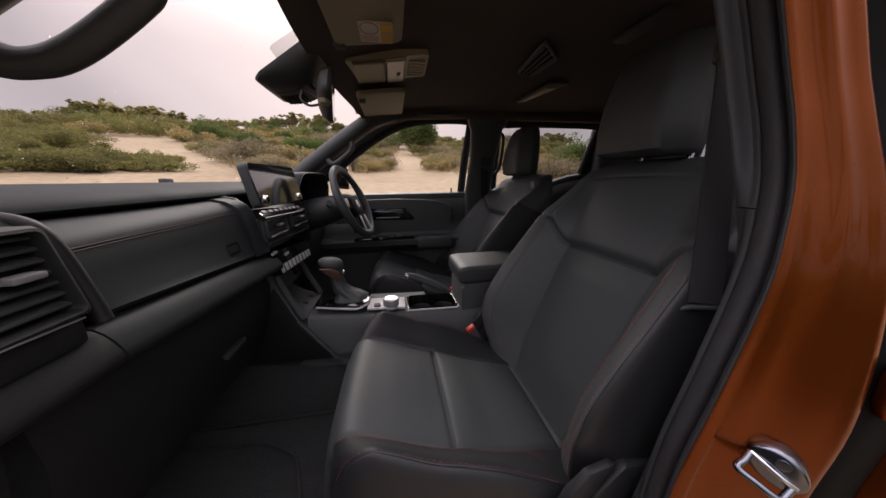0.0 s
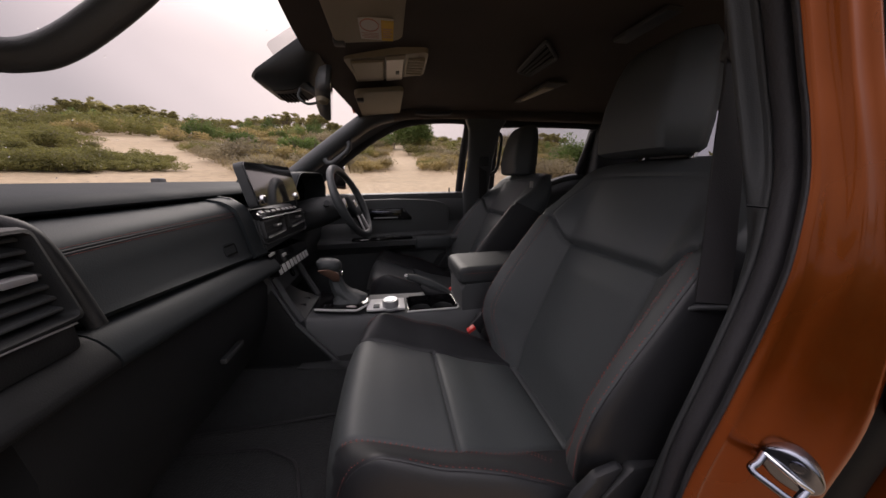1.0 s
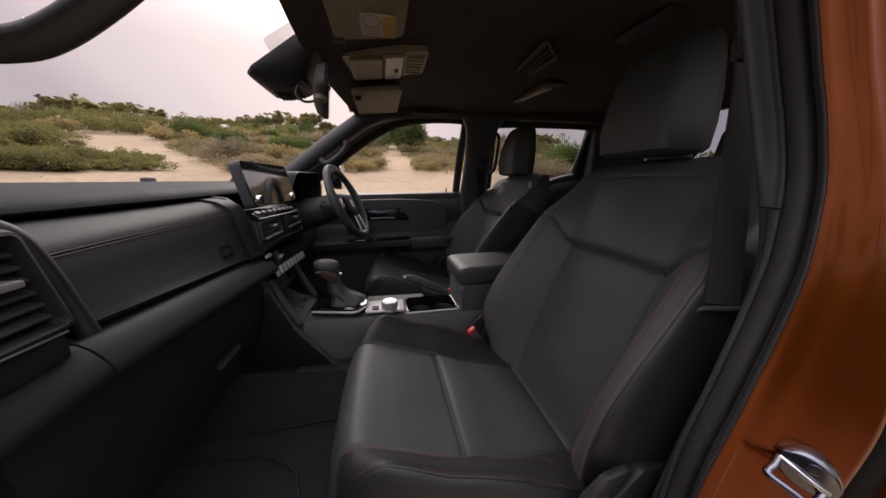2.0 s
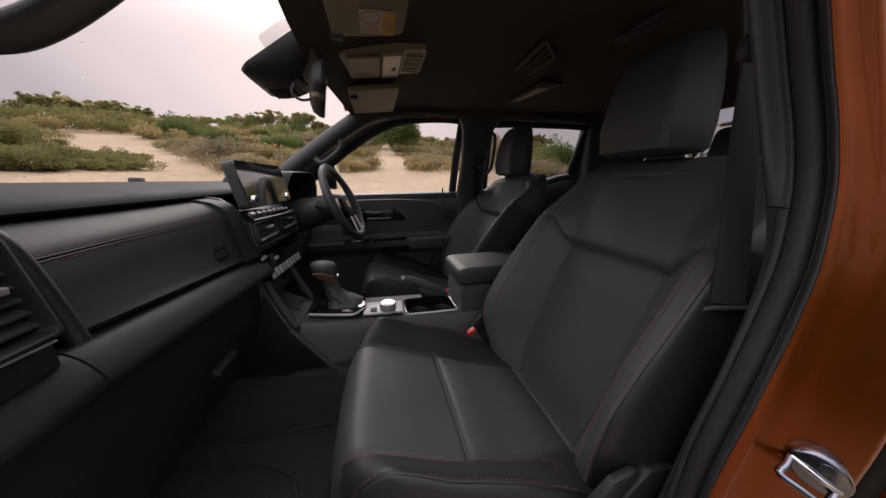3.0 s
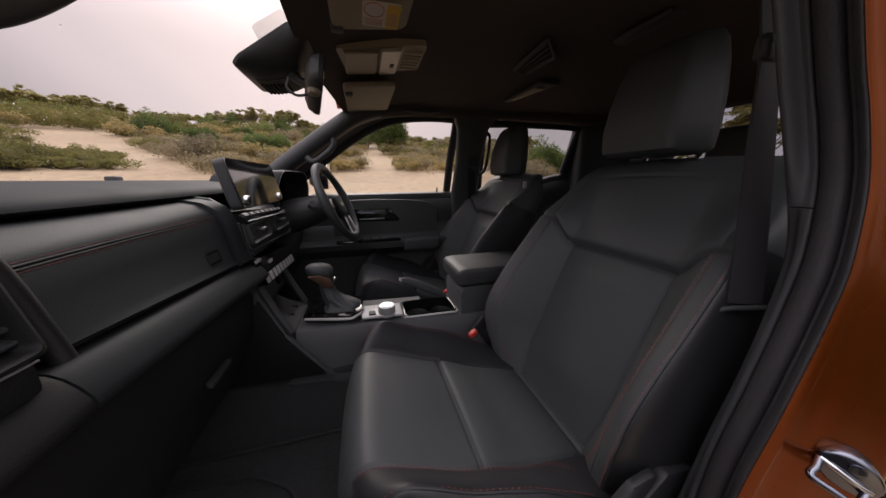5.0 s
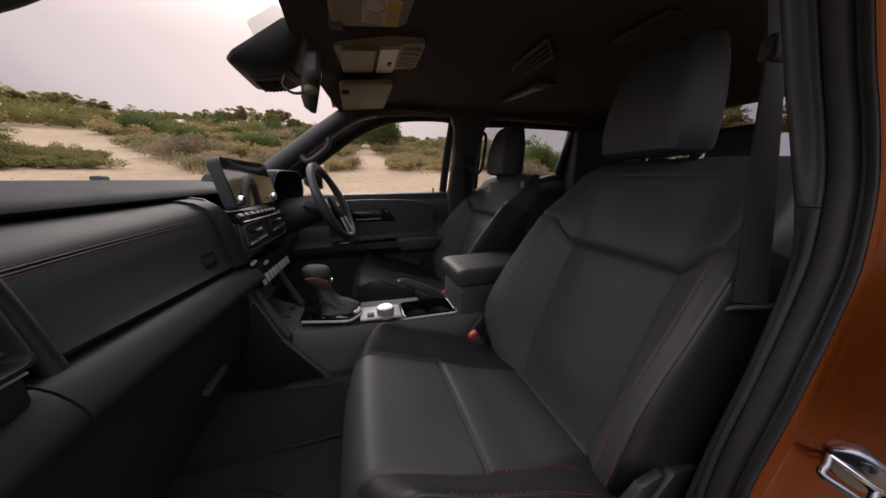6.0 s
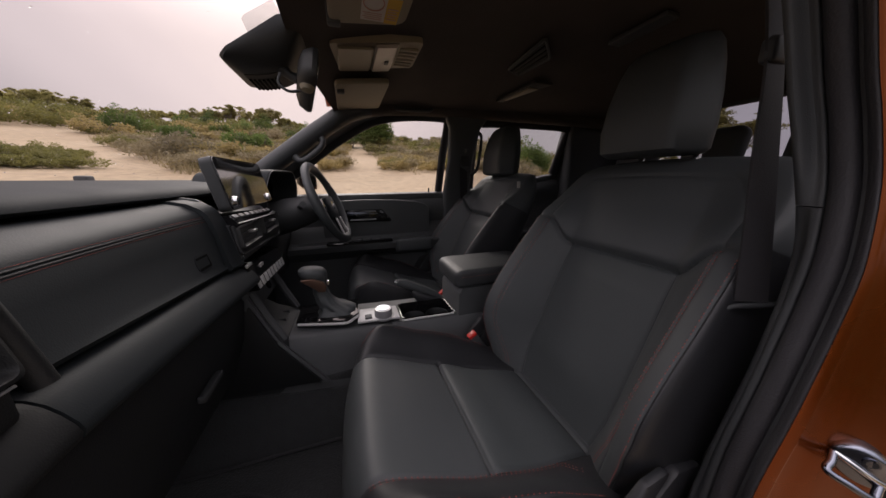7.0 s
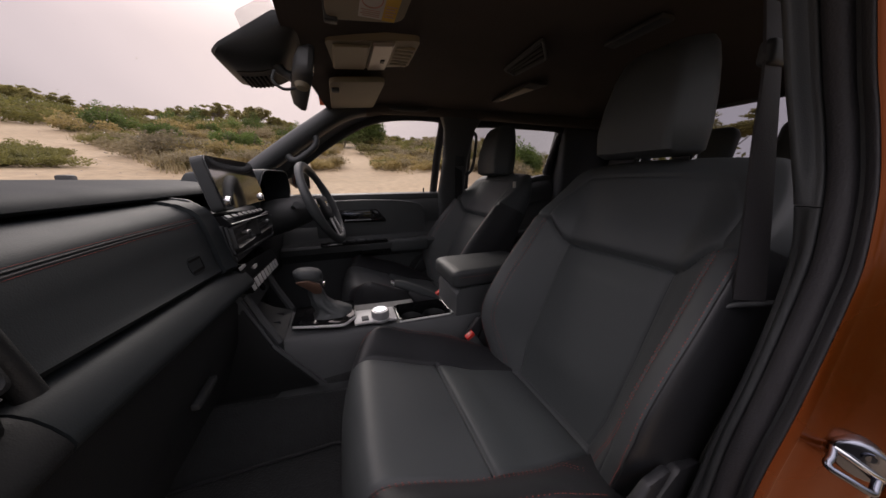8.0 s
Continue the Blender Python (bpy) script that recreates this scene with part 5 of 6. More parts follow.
stitch_run(bm, [Vector((0.14 + 0.30 * i / 20, 1.0738, 0.966)) for i in range(21)], Vector((0, -1, 0)))
tagged(part("seam_thread", bm, THREAD, lid), kind="stuff")

# gear lever
lever = thing("gear_lever", "leather-gaitered gear lever with a bronze-trimmed knob", "gear lever")
bm = bmesh.new()
rows = []
GA = ((0.858, -0.272, 0.062, 0.056), (0.866, -0.270, 0.062, 0.055), (0.874, -0.266, 0.058, 0.051), (0.882, -0.266, 0.052, 0.046), (0.889, -0.273, 0.043, 0.041), (0.897, -0.285, 0.034, 0.036), (0.908, -0.296, 0.029, 0.032), (0.921, -0.303, 0.026, 0.028), (0.936, -0.308, 0.024, 0.025), (0.950, -0.311, 0.022, 0.023), (0.958, -0.312, 0.019, 0.020))
for i, (z, x, a, b) in enumerate(GA):
    fold = 0.11 * math.sin(math.pi * i / (len(GA) - 1)) + 0.02
    row = []
    for t in [2 * math.pi * k / 44 for k in range(44)]:
        w = 1 + fold * (0.6 * math.sin(5 * t + 0.55 * i) + 0.4 * math.sin(9 * t - 0.9 * i)) - 0.05 * (i % 2) * (1 < i < 9)
        row.append(Vector((x + a * w * math.copysign(abs(math.cos(t)) ** 0.8, math.cos(t)), 1.172 + b * w * math.copysign(abs(math.sin(t)) ** 0.8, math.sin(t)), z + 0.02 * (x + a * math.cos(t) + 0.29) * math.sin(math.pi * i / 10))))
    rows.append(row)
rings(bm, rows)
part("gaiter", bm, LEATHER, lever, "creased black leather gaiter")
bm = bmesh.new()
rows = []
for z, x, a, b in ((0.940, -0.312, 0.018, 0.019), (0.958, -0.312, 0.020, 0.021), (0.980, -0.314, 0.026, 0.024), (0.996, -0.318, 0.033, 0.028)):
    rows.append([Vector((x + a * math.cos(t), 1.172 + b * math.sin(t), z)) for t in [2 * math.pi * k / 24 for k in range(24)]])
rings(bm, rows)
part("knob_neck", bm, LEATHER, lever)
bm = bmesh.new()
slab(bm, [(-0.360, 1.142, 0.998), (-0.324, 1.141, 0.999), (-0.294, 1.142, 0.985), (-0.288, 1.144, 0.968), (-0.292, 1.148, 0.952), (-0.314, 1.148, 0.953), (-0.324, 1.146, 0.972), (-0.348, 1.144, 0.986)], -0.010, 0.003)
part("knob_insert", bm, BRONZE, lever, "bronze knob insert")
bm = bmesh.new()
rows = []
for z, x, a, b in ((0.984, -0.325, 0.028, 0.024), (0.990, -0.326, 0.037, 0.029), (1.002, -0.327, 0.042, 0.033), (1.014, -0.327, 0.041, 0.032), (1.022, -0.325, 0.034, 0.027), (1.027, -0.323, 0.018, 0.015)):
    rows.append([Vector((x + a * math.copysign(abs(math.cos(t)) ** 0.8, math.cos(t)), 1.172 + b * math.sin(t), z - 0.16 * (x + 0.327 + a * math.cos(t)))) for t in [2 * math.pi * k / 28 for k in range(28)]])
rings(bm, rows)
part("knob", bm, LEATHER, lever)
bm = bmesh.new()
box(bm, (-0.290, -0.280), (1.150, 1.172), (0.966, 0.982), 0.003)
part("release_button", bm, CHROME, lever)

# hand brake
brake = thing("hand_brake", "black hand brake lever with a chrome release button", "hand brake")
bm = bmesh.new()
tube(bm, [(-0.052, 1.245, 0.913), (-0.02, 1.245, 0.902), (0.05, 1.245, 0.866), (0.09, 1.243, 0.843), (0.12, 1.243, 0.815)], [0.013, 0.0165, 0.018, 0.018, 0.016], n=14)
part("grip", bm, LEATHER, brake)
bm = bmesh.new()
tube(bm, [(-0.050, 1.245, 0.912), (-0.064, 1.245, 0.917)], [0.0085, 0.008], n=12)
part("release_button", bm, CHROME, brake)

bm = bmesh.new()
rows = []
for x, zt, zb, h in ((0.000, 0.884, 0.862, 0.014), (0.02, 0.876, 0.826, 0.021), (0.05, 0.864, 0.812, 0.025), (0.085, 0.850, 0.808, 0.027), (0.115, 0.836, 0.806, 0.026), (0.140, 0.822, 0.806, 0.020)):
    rows.append([Vector((x + 0.004 * math.sin(3 * a), 1.243 + h * math.copysign(abs(math.cos(a)) ** 0.7, math.cos(a)) * (1 + 0.06 * math.sin(4 * a + 40 * x)), (zt + zb) / 2 + (zt - zb) / 2 * math.sin(a))) for a in [2 * math.pi * k / 20 for k in range(20)]])
rings(bm, rows)
part("boot", bm, SIDE, brake, "creased black leather brake boot")

# belt buckles
for y, z, x in ((0.985, 0.800, 0.142), (1.318, 0.815, 0.152)):
    buckle = thing("belt_buckle", "black belt buckle with a red release button beside the seat", "belt buckle", "belt buckles")
    BM = Matrix.Translation((x, y, z)) @ Euler((0, radians(-32), 0)).to_matrix().to_4x4()
    bm = bmesh.new()
    box(bm, (-0.016, 0.016), (-0.013, 0.013), (-0.085, -0.002), 0.005, 2, BM)
    part("housing", bm, DARK, buckle)
    bm = bmesh.new()
    box(bm, (-0.015, 0.015), (-0.011, 0.011), (-0.006, 0.007), 0.003, 2, BM)
    part("release_button", bm, RED, buckle, "red release button")

# carpet mat in the passenger footwell
mat = thing("floor_mat", "black carpet mat with a bound edge in the footwell", "floor mat")
oo = round_poly([(-0.26, 0.66), (-0.26, 0.94), (-0.86, 0.94), (-0.86, 0.90), (-0.70, 0.88), (-0.48, 0.86), (-0.38, 0.80), (-0.33, 0.66)], 0.03, 4)
bm = bmesh.new()
slab(bm, [Vector((p[0], p[1], 0.577)) for p in oo], -0.010, 0.003)
part("mat_pad", bm, CARPET, mat)
bm = bmesh.new()
tube(bm, [Vector((p[0], p[1], 0.587)) for p in oo] + [Vector((oo[0][0], oo[0][1], 0.587))], 0.004, n=6)
part("binding", bm, RUBBER, mat, "stitched edge binding")


# ---- doors of the driver's side ----
def far_door(name, label, x0, x1, group, sill, tops, glass):
    d = thing(name, label, "car door", group)
    sill_z = sill
    bm = bmesh.new()
    rows = []
    n = 24
    for i in range(n + 1):
        x = x0 + (x1 - x0) * i / n
        s = sill_z(x)
        o = [(1.985, 0.50), (1.985, s - 0.02), (1.950, s), (1.925, s + 0.004), (1.905, s - 0.004), (1.898, s - 0.020), (1.900, s - 0.035), (1.890, s - 0.045), (1.872, s - 0.10), (1.878, s - 0.13), (1.884, s - 0.17), (1.862, s - 0.20), (1.860, 0.985), (1.850, 0.965), (1.800, 0.957), (1.790, 0.945), (1.795, 0.915), (1.835, 0.89), (1.862, 0.86), (1.866, 0.70), (1.850, 0.60), (1.850, 0.50)]
        rows.append([Vector((x, y, z)) for y, z in o])
    rings(bm, rows)
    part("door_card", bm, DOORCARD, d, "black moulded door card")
    bm = bmesh.new()
    rows = []
    for i in range(9):
        x = x0 + (x1 - x0) * i / 8
        s = sill_z(x)
        rows.append([Vector((x, y, z)) for y, z in ((1.986, 0.48), (1.99, s - 0.01), (2.02, s - 0.03), (2.05, s - 0.20), (2.045, 0.75), (2.03, 0.48))])
    rings(bm, rows)
    part("door_skin", bm, PAINT, d)
    bm = bmesh.new()
    slab(bm, glass, 0.004)
    g = part("window_pane", bm, GLASS if group != "rear doors" else PRIVACY, d, "clear side window glass" if group != "rear doors" else "privacy-tinted side window glass")
    g.visible_shadow = False
    bm = bmesh.new()
    tube(bm, smooth_path(tops, 5), 0.017, n=10, flat=1.4, up=(0, 1, 0))
    part("window_frame", bm, RUBBER, d, "black window frame seal")
    return d


front_far = far_door("front_door", "closed driver door with black card and clear window", -0.62, 0.385, "front doors", lambda x: 1.213 + 0.0 * x,
                     [(-0.62, 1.94, 1.20), (-0.42, 1.90, 1.345), (-0.25, 1.882, 1.470), (-0.10, 1.868, 1.560), (0.02, 1.858, 1.603), (0.18, 1.856, 1.622), (0.345, 1.860, 1.622), (0.375, 1.868, 1.600), (0.352, 1.90, 1.42), (0.335, 1.94, 1.20)],
                     [(-0.60, 1.945, 1.19), (-0.42, 1.905, 1.345), (-0.25, 1.888, 1.470), (-0.10, 1.874, 1.560), (0.02, 1.864, 1.610), (0.38, 1.866, 1.625), (0.33, 1.945, 1.19)])
# insert panel, handle, pull, switches and armrest of the driver's door
bm = bmesh.new()
edge = [(-0.34, 0.984), (-0.34, 1.180), (-0.10, 1.184), (0.06, 1.178), (0.17, 1.166), (0.228, 1.150), (0.252, 1.126), (0.254, 1.06), (0.250, 0.984)]
rings(bm, [[Vector((x + (0.0 - x) * k, y, z + (1.08 - z) * k)) for x, z in edge] for y, k in ((1.90, 0.0), (1.862, 0.0), (1.8575, 0.012), (1.857, 0.03))])
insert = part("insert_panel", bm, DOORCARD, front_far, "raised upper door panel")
bm = bmesh.new()
slab(bm, [(x, 1.852, z) for x, z in ((-0.240, 1.131), (-0.024, 1.129), (0.024, 1.072), (0.022, 1.057), (-0.222, 1.064), (-0.240, 1.085))], 0.012, 0.004)
bez = part("handle_bezel", bm, GLOSS, front_far, "gloss black handle surround")
bm = bmesh.new()
slab(bm, [(x, 1.838, z) for x, z in ((-0.230, 1.120), (-0.120, 1.119), (-0.096, 1.108), (-0.120, 1.100), (-0.230, 1.101))], 0.010, 0.003)
part("inner_handle", bm, STEEL, bez, "dark silver door handle")
bm = bmesh.new()
box(bm, (-0.200, -0.060), (1.842, 1.851), (1.072, 1.079), 0.002, 2)
part("lock_strip", bm, SATIN, bez)
bm = bmesh.new()
box(bm, (0.034, 0.253), (1.776, 1.864), (0.888, 0.963), 0.018, 3)
part("elbow_rest", bm, LEATHER, front_far, "padded elbow rest")
bm = bmesh.new()
box(bm, (-0.33, 0.02), (1.788, 1.846), (0.950, 0.966), 0.008, 2)
sw = part("switch_panel", bm, GLOSS, front_far)
for i in range(4):
    bm = bmesh.new()
    box(bm, (-0.24 + i * 0.05, -0.205 + i * 0.05), (1.80, 1.83), (0.963, 0.972), 0.003)
    part("window_switch", bm, HARD, sw)
# pull pocket drawn as a near-black block that stands for its inner shade
bm = bmesh.new()
box(bm, (-0.126, 0.030), (1.782, 1.860), (0.892, 0.912), 0.004, 2)
part("pull_recess", bm, BLACK, front_far)
bm = bmesh.new()
tube(bm, [(0.270, 1.925, 1.21), (0.270, 1.924, 1.235), (0.270, 1.924, 1.240)], [0.0045, 0.0045, 0.003], n=8)
part("lock_pin", bm, DARK, front_far)
# outside mirror of the driver's door
bm = bmesh.new()
rows = []
for x, s in ((-0.47, 0.6), (-0.44, 0.9), (-0.38, 1.0), (-0.365, 0.97)):
    oo = round_poly([(2.02, 1.235), (2.22, 1.245), (2.22, 1.40), (2.02, 1.385)], 0.03, 4)
    rows.append([Vector((x, 2.12 + (p[0] - 2.12) * s, 1.315 + (p[1] - 1.315) * s)) for p in oo])
rings(bm, rows)
om = part("outside_mirror", bm, GLOSS, front_far, "gloss black outside mirror")
bm = bmesh.new()
oo = round_poly([(2.03, 1.247), (2.21, 1.255), (2.21, 1.39), (2.03, 1.375)], 0.028, 4)
rings(bm, [[Vector((x, p[0], p[1])) for p in oo] for x in (-0.366, -0.363)])
part("mirror_glass", bm, CHROME, om, "silvered mirror glass")

rear_far = far_door("rear_door", "closed rear door with black card and tinted window", 0.49, 1.20, "rear doors", lambda x: 1.228 + 0.085 * sstep(0.75, 1.15, x),
                    [(0.545, 1.935, 1.21), (0.545, 1.90, 1.40), (0.552, 1.862, 1.585), (0.60, 1.852, 1.606), (0.90, 1.845, 1.610), (1.205, 1.842, 1.600), (1.20, 1.86, 1.55), (1.15, 1.905, 1.32)],
                    [(0.54, 1.94, 1.21), (0.55, 1.865, 1.60), (0.90, 1.850, 1.615), (1.205, 1.847, 1.605), (1.153, 1.905, 1.31), (0.80, 1.935, 1.22)])

# trim behind the rear side window
bm = bmesh.new()
slab(bm, [(1.135, 1.925, 1.20), (1.195, 1.862, 1.63), (1.40, 1.862, 1.63), (1.40, 1.925, 1.20)], 0.02, 0.004)
part("quarter_trim", bm, DARK, rear_far)

# grab handles
def grab_handle(pts, label, r=0.0125):
    g = thing("grab_handle", label, "grab handle", "grab handles")
    bm = bmesh.new()
    line = smooth_path(pts, 6)
    ends = [abs(2 * k / (len(line) - 1) - 1) for k in range(len(line))]
    tube(bm, line, [r * (0.82 + 0.75 * max(0.0, e - 0.45)) for e in ends], n=12, flat=0.85)
    part("grip", bm, DARK, g)
    for p, q in ((pts[0], pts[1]), (pts[-1], pts[-2])):
        bm = bmesh.new()
        p, q = Vector(p), Vector(q)
        tube(bm, [p + (p - q).normalized() * 0.012, p + (q - p) * 0.25], [r * 1.7, r * 1.25], n=12)
        part("mount", bm, DARK, g)
    return g


FARGRIP = [(-0.313, 1.8, 1.505), (-0.298, 1.765, 1.487), (-0.29, 1.75, 1.464), (-0.303, 1.745, 1.438), (-0.342, 1.742, 1.405), (-0.378, 1.745, 1.382), (-0.401, 1.752, 1.381), (-0.419, 1.768, 1.398), (-0.44, 1.8, 1.418)]
grab_handle(FARGRIP, "black grab handle on the driver side windscreen pillar", 0.0165)
NEARGRIP = [(-0.292, 0.470, 1.550), (-0.293, 0.505, 1.512), (-0.304, 0.519, 1.480), (-0.326, 0.521, 1.458), (-0.382, 0.521, 1.419), (-0.420, 0.520, 1.405), (-0.450, 0.512, 1.409), (-0.492, 0.465, 1.430)]
grab_handle(NEARGRIP, "black grab handle on the passenger windscreen pillar", 0.0165)
grab_handle([(0.535, 1.86, 1.560), (0.548, 1.815, 1.545), (0.560, 1.805, 1.515), (0.548, 1.805, 1.40), (0.535, 1.812, 1.340), (0.512, 1.835, 1.318), (0.490, 1.855, 1.315)], "black upright grab handle on the middle pillar", 0.011)
grab_handle([(0.045, 1.760, 1.668), (0.050, 1.742, 1.640), (0.075, 1.732, 1.628), (0.13, 1.729, 1.625), (0.20, 1.729, 1.627), (0.235, 1.734, 1.633), (0.25, 1.745, 1.648), (0.255, 1.760, 1.668)], "black folding grab handle above the driver window", 0.0125)

# ---- roof fittings ----
def sun_visor(y0, y1, x0, x1, z, label):
    v = thing("sun_visor", label, "sun visor", "sun visors")
    bm = bmesh.new()
    oo = round_poly([(x0, y0), (x1, y0), (x1, y1), (x0, y1)], 0.03, 5)
    rows = []
    for dz, s in ((-0.010, 0.94), (-0.008, 0.985), (0.0, 1.0), (0.008, 0.985), (0.010, 0.94)):
        cx, cy = (x0 + x1) / 2, (y0 + y1) / 2
        rows.append([Vector((cx + (p[0] - cx) * s, cy + (p[1] - cy) * s, z + dz + 0.10 * (p[0] - cx))) for p in oo])
    rings(bm, rows)
    part("panel", bm, VISOR, v)
    return v


nv = sun_visor(0.58, 0.960, -0.208, -0.050, 1.622, "grey vinyl sun visor with a paper warning label")
bm = bmesh.new()
box(bm, (-0.146, -0.074), (0.846, 0.930), (1.6085, 1.6125))
lab = part("warning_label", bm, PAPER, nv, "white paper warning label")
bm = bmesh.new()
box(bm, (-0.100, -0.074), (0.846, 0.930), (1.6075, 1.6090))
part("yellow_panel", bm, YELLOW, lab)
bm = bmesh.new()
tube(bm, [Vector((-0.124 + 0.019 * math.cos(k * 0.3927), 0.868 + 0.024 * math.sin(k * 0.3927), 1.6080)) for k in range(17)], 0.0012, n=6)
part("prohibition_ring", bm, REDINK, lab)
for i in range(4):
    bm = bmesh.new()
    box(bm, (-0.143 + 0.004 * (i % 2), -0.106), (0.900 + i * 0.0068, 0.9022 + i * 0.0068), (1.6076, 1.6084))
    part("text_bar", bm, INK, lab)
for i in range(5):
    bm = bmesh.new()
    box(bm, (-0.097, -0.077 - 0.003 * (i % 2)), (0.876 + i * 0.009, 0.8785 + i * 0.009), (1.6066, 1.6074))
    part("text_bar", bm, INK, lab)
fv = sun_visor(1.350, 1.745, -0.212, -0.024, 1.622, "grey vinyl sun visor over the driver seat")
for x, y, z, p in ((-0.195, 0.952, 1.614, nv), (-0.190, 1.415, 1.606, fv)):
    bm = bmesh.new()
    box(bm, (x - 0.016, x + 0.010), (y - 0.012, y + 0.012), (z - 0.014, z + 0.03), 0.004)
    part("visor_clip", bm, DARK, p)

over = thing("overhead_console", "grey overhead console with map lamp and slotted panel", "overhead console", at=(0, 0.045, 0.012))
bm = bmesh.new()
oo = round_poly([(-0.215, 1.090), (0.040, 1.075), (0.045, 1.265), (-0.190, 1.290)], 0.02, 4)


def over_z(x):
    return 1.628 + 0.024 * sstep(-0.2, 0.05, x)


rings(bm, [[Vector((p[0], p[1], over_z(p[0]) + dz)) for p in oo] for dz in (0.0, 0.012, 0.022)])
part("panel", bm, CONSOLE, over)
bm = bmesh.new()
rows = [[Vector((x, y, over_z(x) - d)) for x, d in ((-0.195, 0.001), (-0.190, 0.007), (-0.10, 0.007), (-0.096, 0.001))] for y in (1.105, 1.11, 1.265, 1.27)]
rings(bm, rows, closed=True)
part("glasses_lid", bm, CONSOLE, over, "flush storage lid")
bm = bmesh.new()
rows = [[Vector((x, y, over_z(x) - d)) for x, d in ((-0.092, 0.001), (-0.088, 0.010), (-0.035, 0.011), (-0.028, 0.001))] for y in (1.088, 1.094, 1.262, 1.268)]
rings(bm, rows, closed=True)
lampm = part("map_lamp", bm, LENS, over, "pale frosted map lamp")
bm = bmesh.new()
box(bm, (-0.058, -0.046), (1.18, 1.205), (over_z(-0.05) - 0.014, over_z(-0.05) - 0.008), 0.001)
part("lamp_switch", bm, DARK, lampm)
for i in range(6):
    bm = bmesh.new()
    y = 1.115 + i * 0.024
    box(bm, (-0.020, 0.034), (y, y + 0.013), (over_z(0.0) - 0.006, over_z(0.0) + 0.002), 0.002)
    part("slot_bar", bm, CONSOLE, over)

rv = thing("roof_vent", "black slatted air vent in the headliner", "air vent")
RVA, RVB, RVC, RVD = Vector((0.374, 1.222, 1.668)), Vector((0.440, 1.258, 1.668)), Vector((0.452, 1.100, 1.668)), Vector((0.352, 0.995, 1.668))
bm = bmesh.new()
oo = round_poly([p.xy for p in (RVA, RVB, RVC, RVD)], 0.012, 4)
tube(bm, [Vector((p[0], p[1], 1.664)) for p in oo] + [Vector((oo[0][0], oo[0][1], 1.664))], 0.005, n=8)
part("bezel", bm, DARK, rv)
bm = bmesh.new()
slab(bm, [Vector((p[0], p[1], 1.6695)) for p in oo], 0.002)
part("duct", bm, BLACK, rv)
for i in range(4):
    t = (i + 0.6) / 4.2
    a, b = RVA.lerp(RVB, t), RVD.lerp(RVC, t)
    bm = bmesh.new()
    tube(bm, [a.lerp(b, 0.04) - Vector((0, 0, 0.004)), a.lerp(b, 0.96) - Vector((0, 0, 0.004))], 0.004, n=6)
    part("slat", bm, LOWER, rv)

dome = thing("dome_lamp", "flat cabin lamp with a pale lens in the headliner", "ceiling lamp")
bm = bmesh.new()
slab(bm, [(0.530, 1.585, 1.665), (0.565, 1.585, 1.665), (0.635, 1.31, 1.671), (0.545, 1.305, 1.671)], 0.010, 0.003)
part("lamp_base", bm, GRILLE_PANEL, dome)
bm = bmesh.new()
slab(bm, [(0.545, 1.54, 1.657), (0.560, 1.54, 1.657), (0.605, 1.36, 1.661), (0.557, 1.36, 1.661)], 0.006, 0.002)
part("lens", bm, CONSOLE, dome)
bm = bmesh.new()
box(bm, (0.535, 0.58), (0.80, 0.96), (1.655, 1.668), 0.004)
tagged(link("coat_hook", bm, DARK), "grey plastic trim piece on the headliner", "trim")

# ---- inside mirror and its sensor pod ----
pod = thing("sensor_pod", "black windscreen camera pod with ribbed grille", "camera pod")
bm = bmesh.new()
POD_X = (-0.454, -0.446, -0.425, -0.400, -0.370, -0.345, -0.320, -0.296, -0.276, -0.268)
POD_UNDER = (1.567, 1.560, 1.556, 1.557, 1.562, 1.570, 1.583, 1.602, 1.632, 1.660)


def pod_top(x):
    return min(1.572 + (x + 0.452) * 0.687, 1.666)


def pod_row(y, d):
    """The pod's outline across the car at y; d is its depth below the glass."""
    back = 0.022 * max(0.0, 1 - (y - 1.083) / 0.024) ** 2
    top = [Vector((max(x, POD_X[0] + back + 0.1 * (x - POD_X[0])), y, pod_top(max(x, POD_X[0] + back + 0.1 * (x - POD_X[0]))))) for x in POD_X]
    low = [Vector((p.x + 0.004 * (1 - d), y, p.z - max(0.002, d * (pod_top(x) - z)))) for p, x, z in zip(top, POD_X, POD_UNDER)]
    return top + low[::-1]


rings(bm, [pod_row(y, d) for y, d in ((1.083, 0.12), (1.086, 0.30), (1.090, 0.43), (1.096, 0.55), (1.104, 0.67), (1.115, 0.78), (1.138, 0.93), (1.160, 1.0), (1.220, 1.0), (1.290, 1.0), (1.302, 0.93), (1.308, 0.6), (1.310, 0.1))])
part("cover", bm, DARK, pod)
bm = bmesh.new()
under = [(x, z) for x, z in zip(POD_X, POD_UNDER)][2:7]
rings(bm, [[Vector((x, y, z - 0.0002)) for x, z in under] + [Vector((x, y, z - 0.0022)) for x, z in under[::-1]] for y in (1.168, 1.21, 1.294)])
part("grille_panel", bm, GRILLE_PANEL, pod, "dark grey-brown ribbed panel")
for i in range(7):
    bm = bmesh.new()
    x = -0.424 + i * 0.0105
    z = np.interp(x, POD_X, POD_UNDER) - 0.0022
    box(bm, (x, x + 0.0055), (1.200, 1.290), (z - 0.0030, z + 0.001), 0.001, 1)
    part("grille_rib", bm, BLACK, pod)
mirror = thing("inside_mirror", "black rear-view mirror on a cabled stalk", "mirror")
bm = bmesh.new()
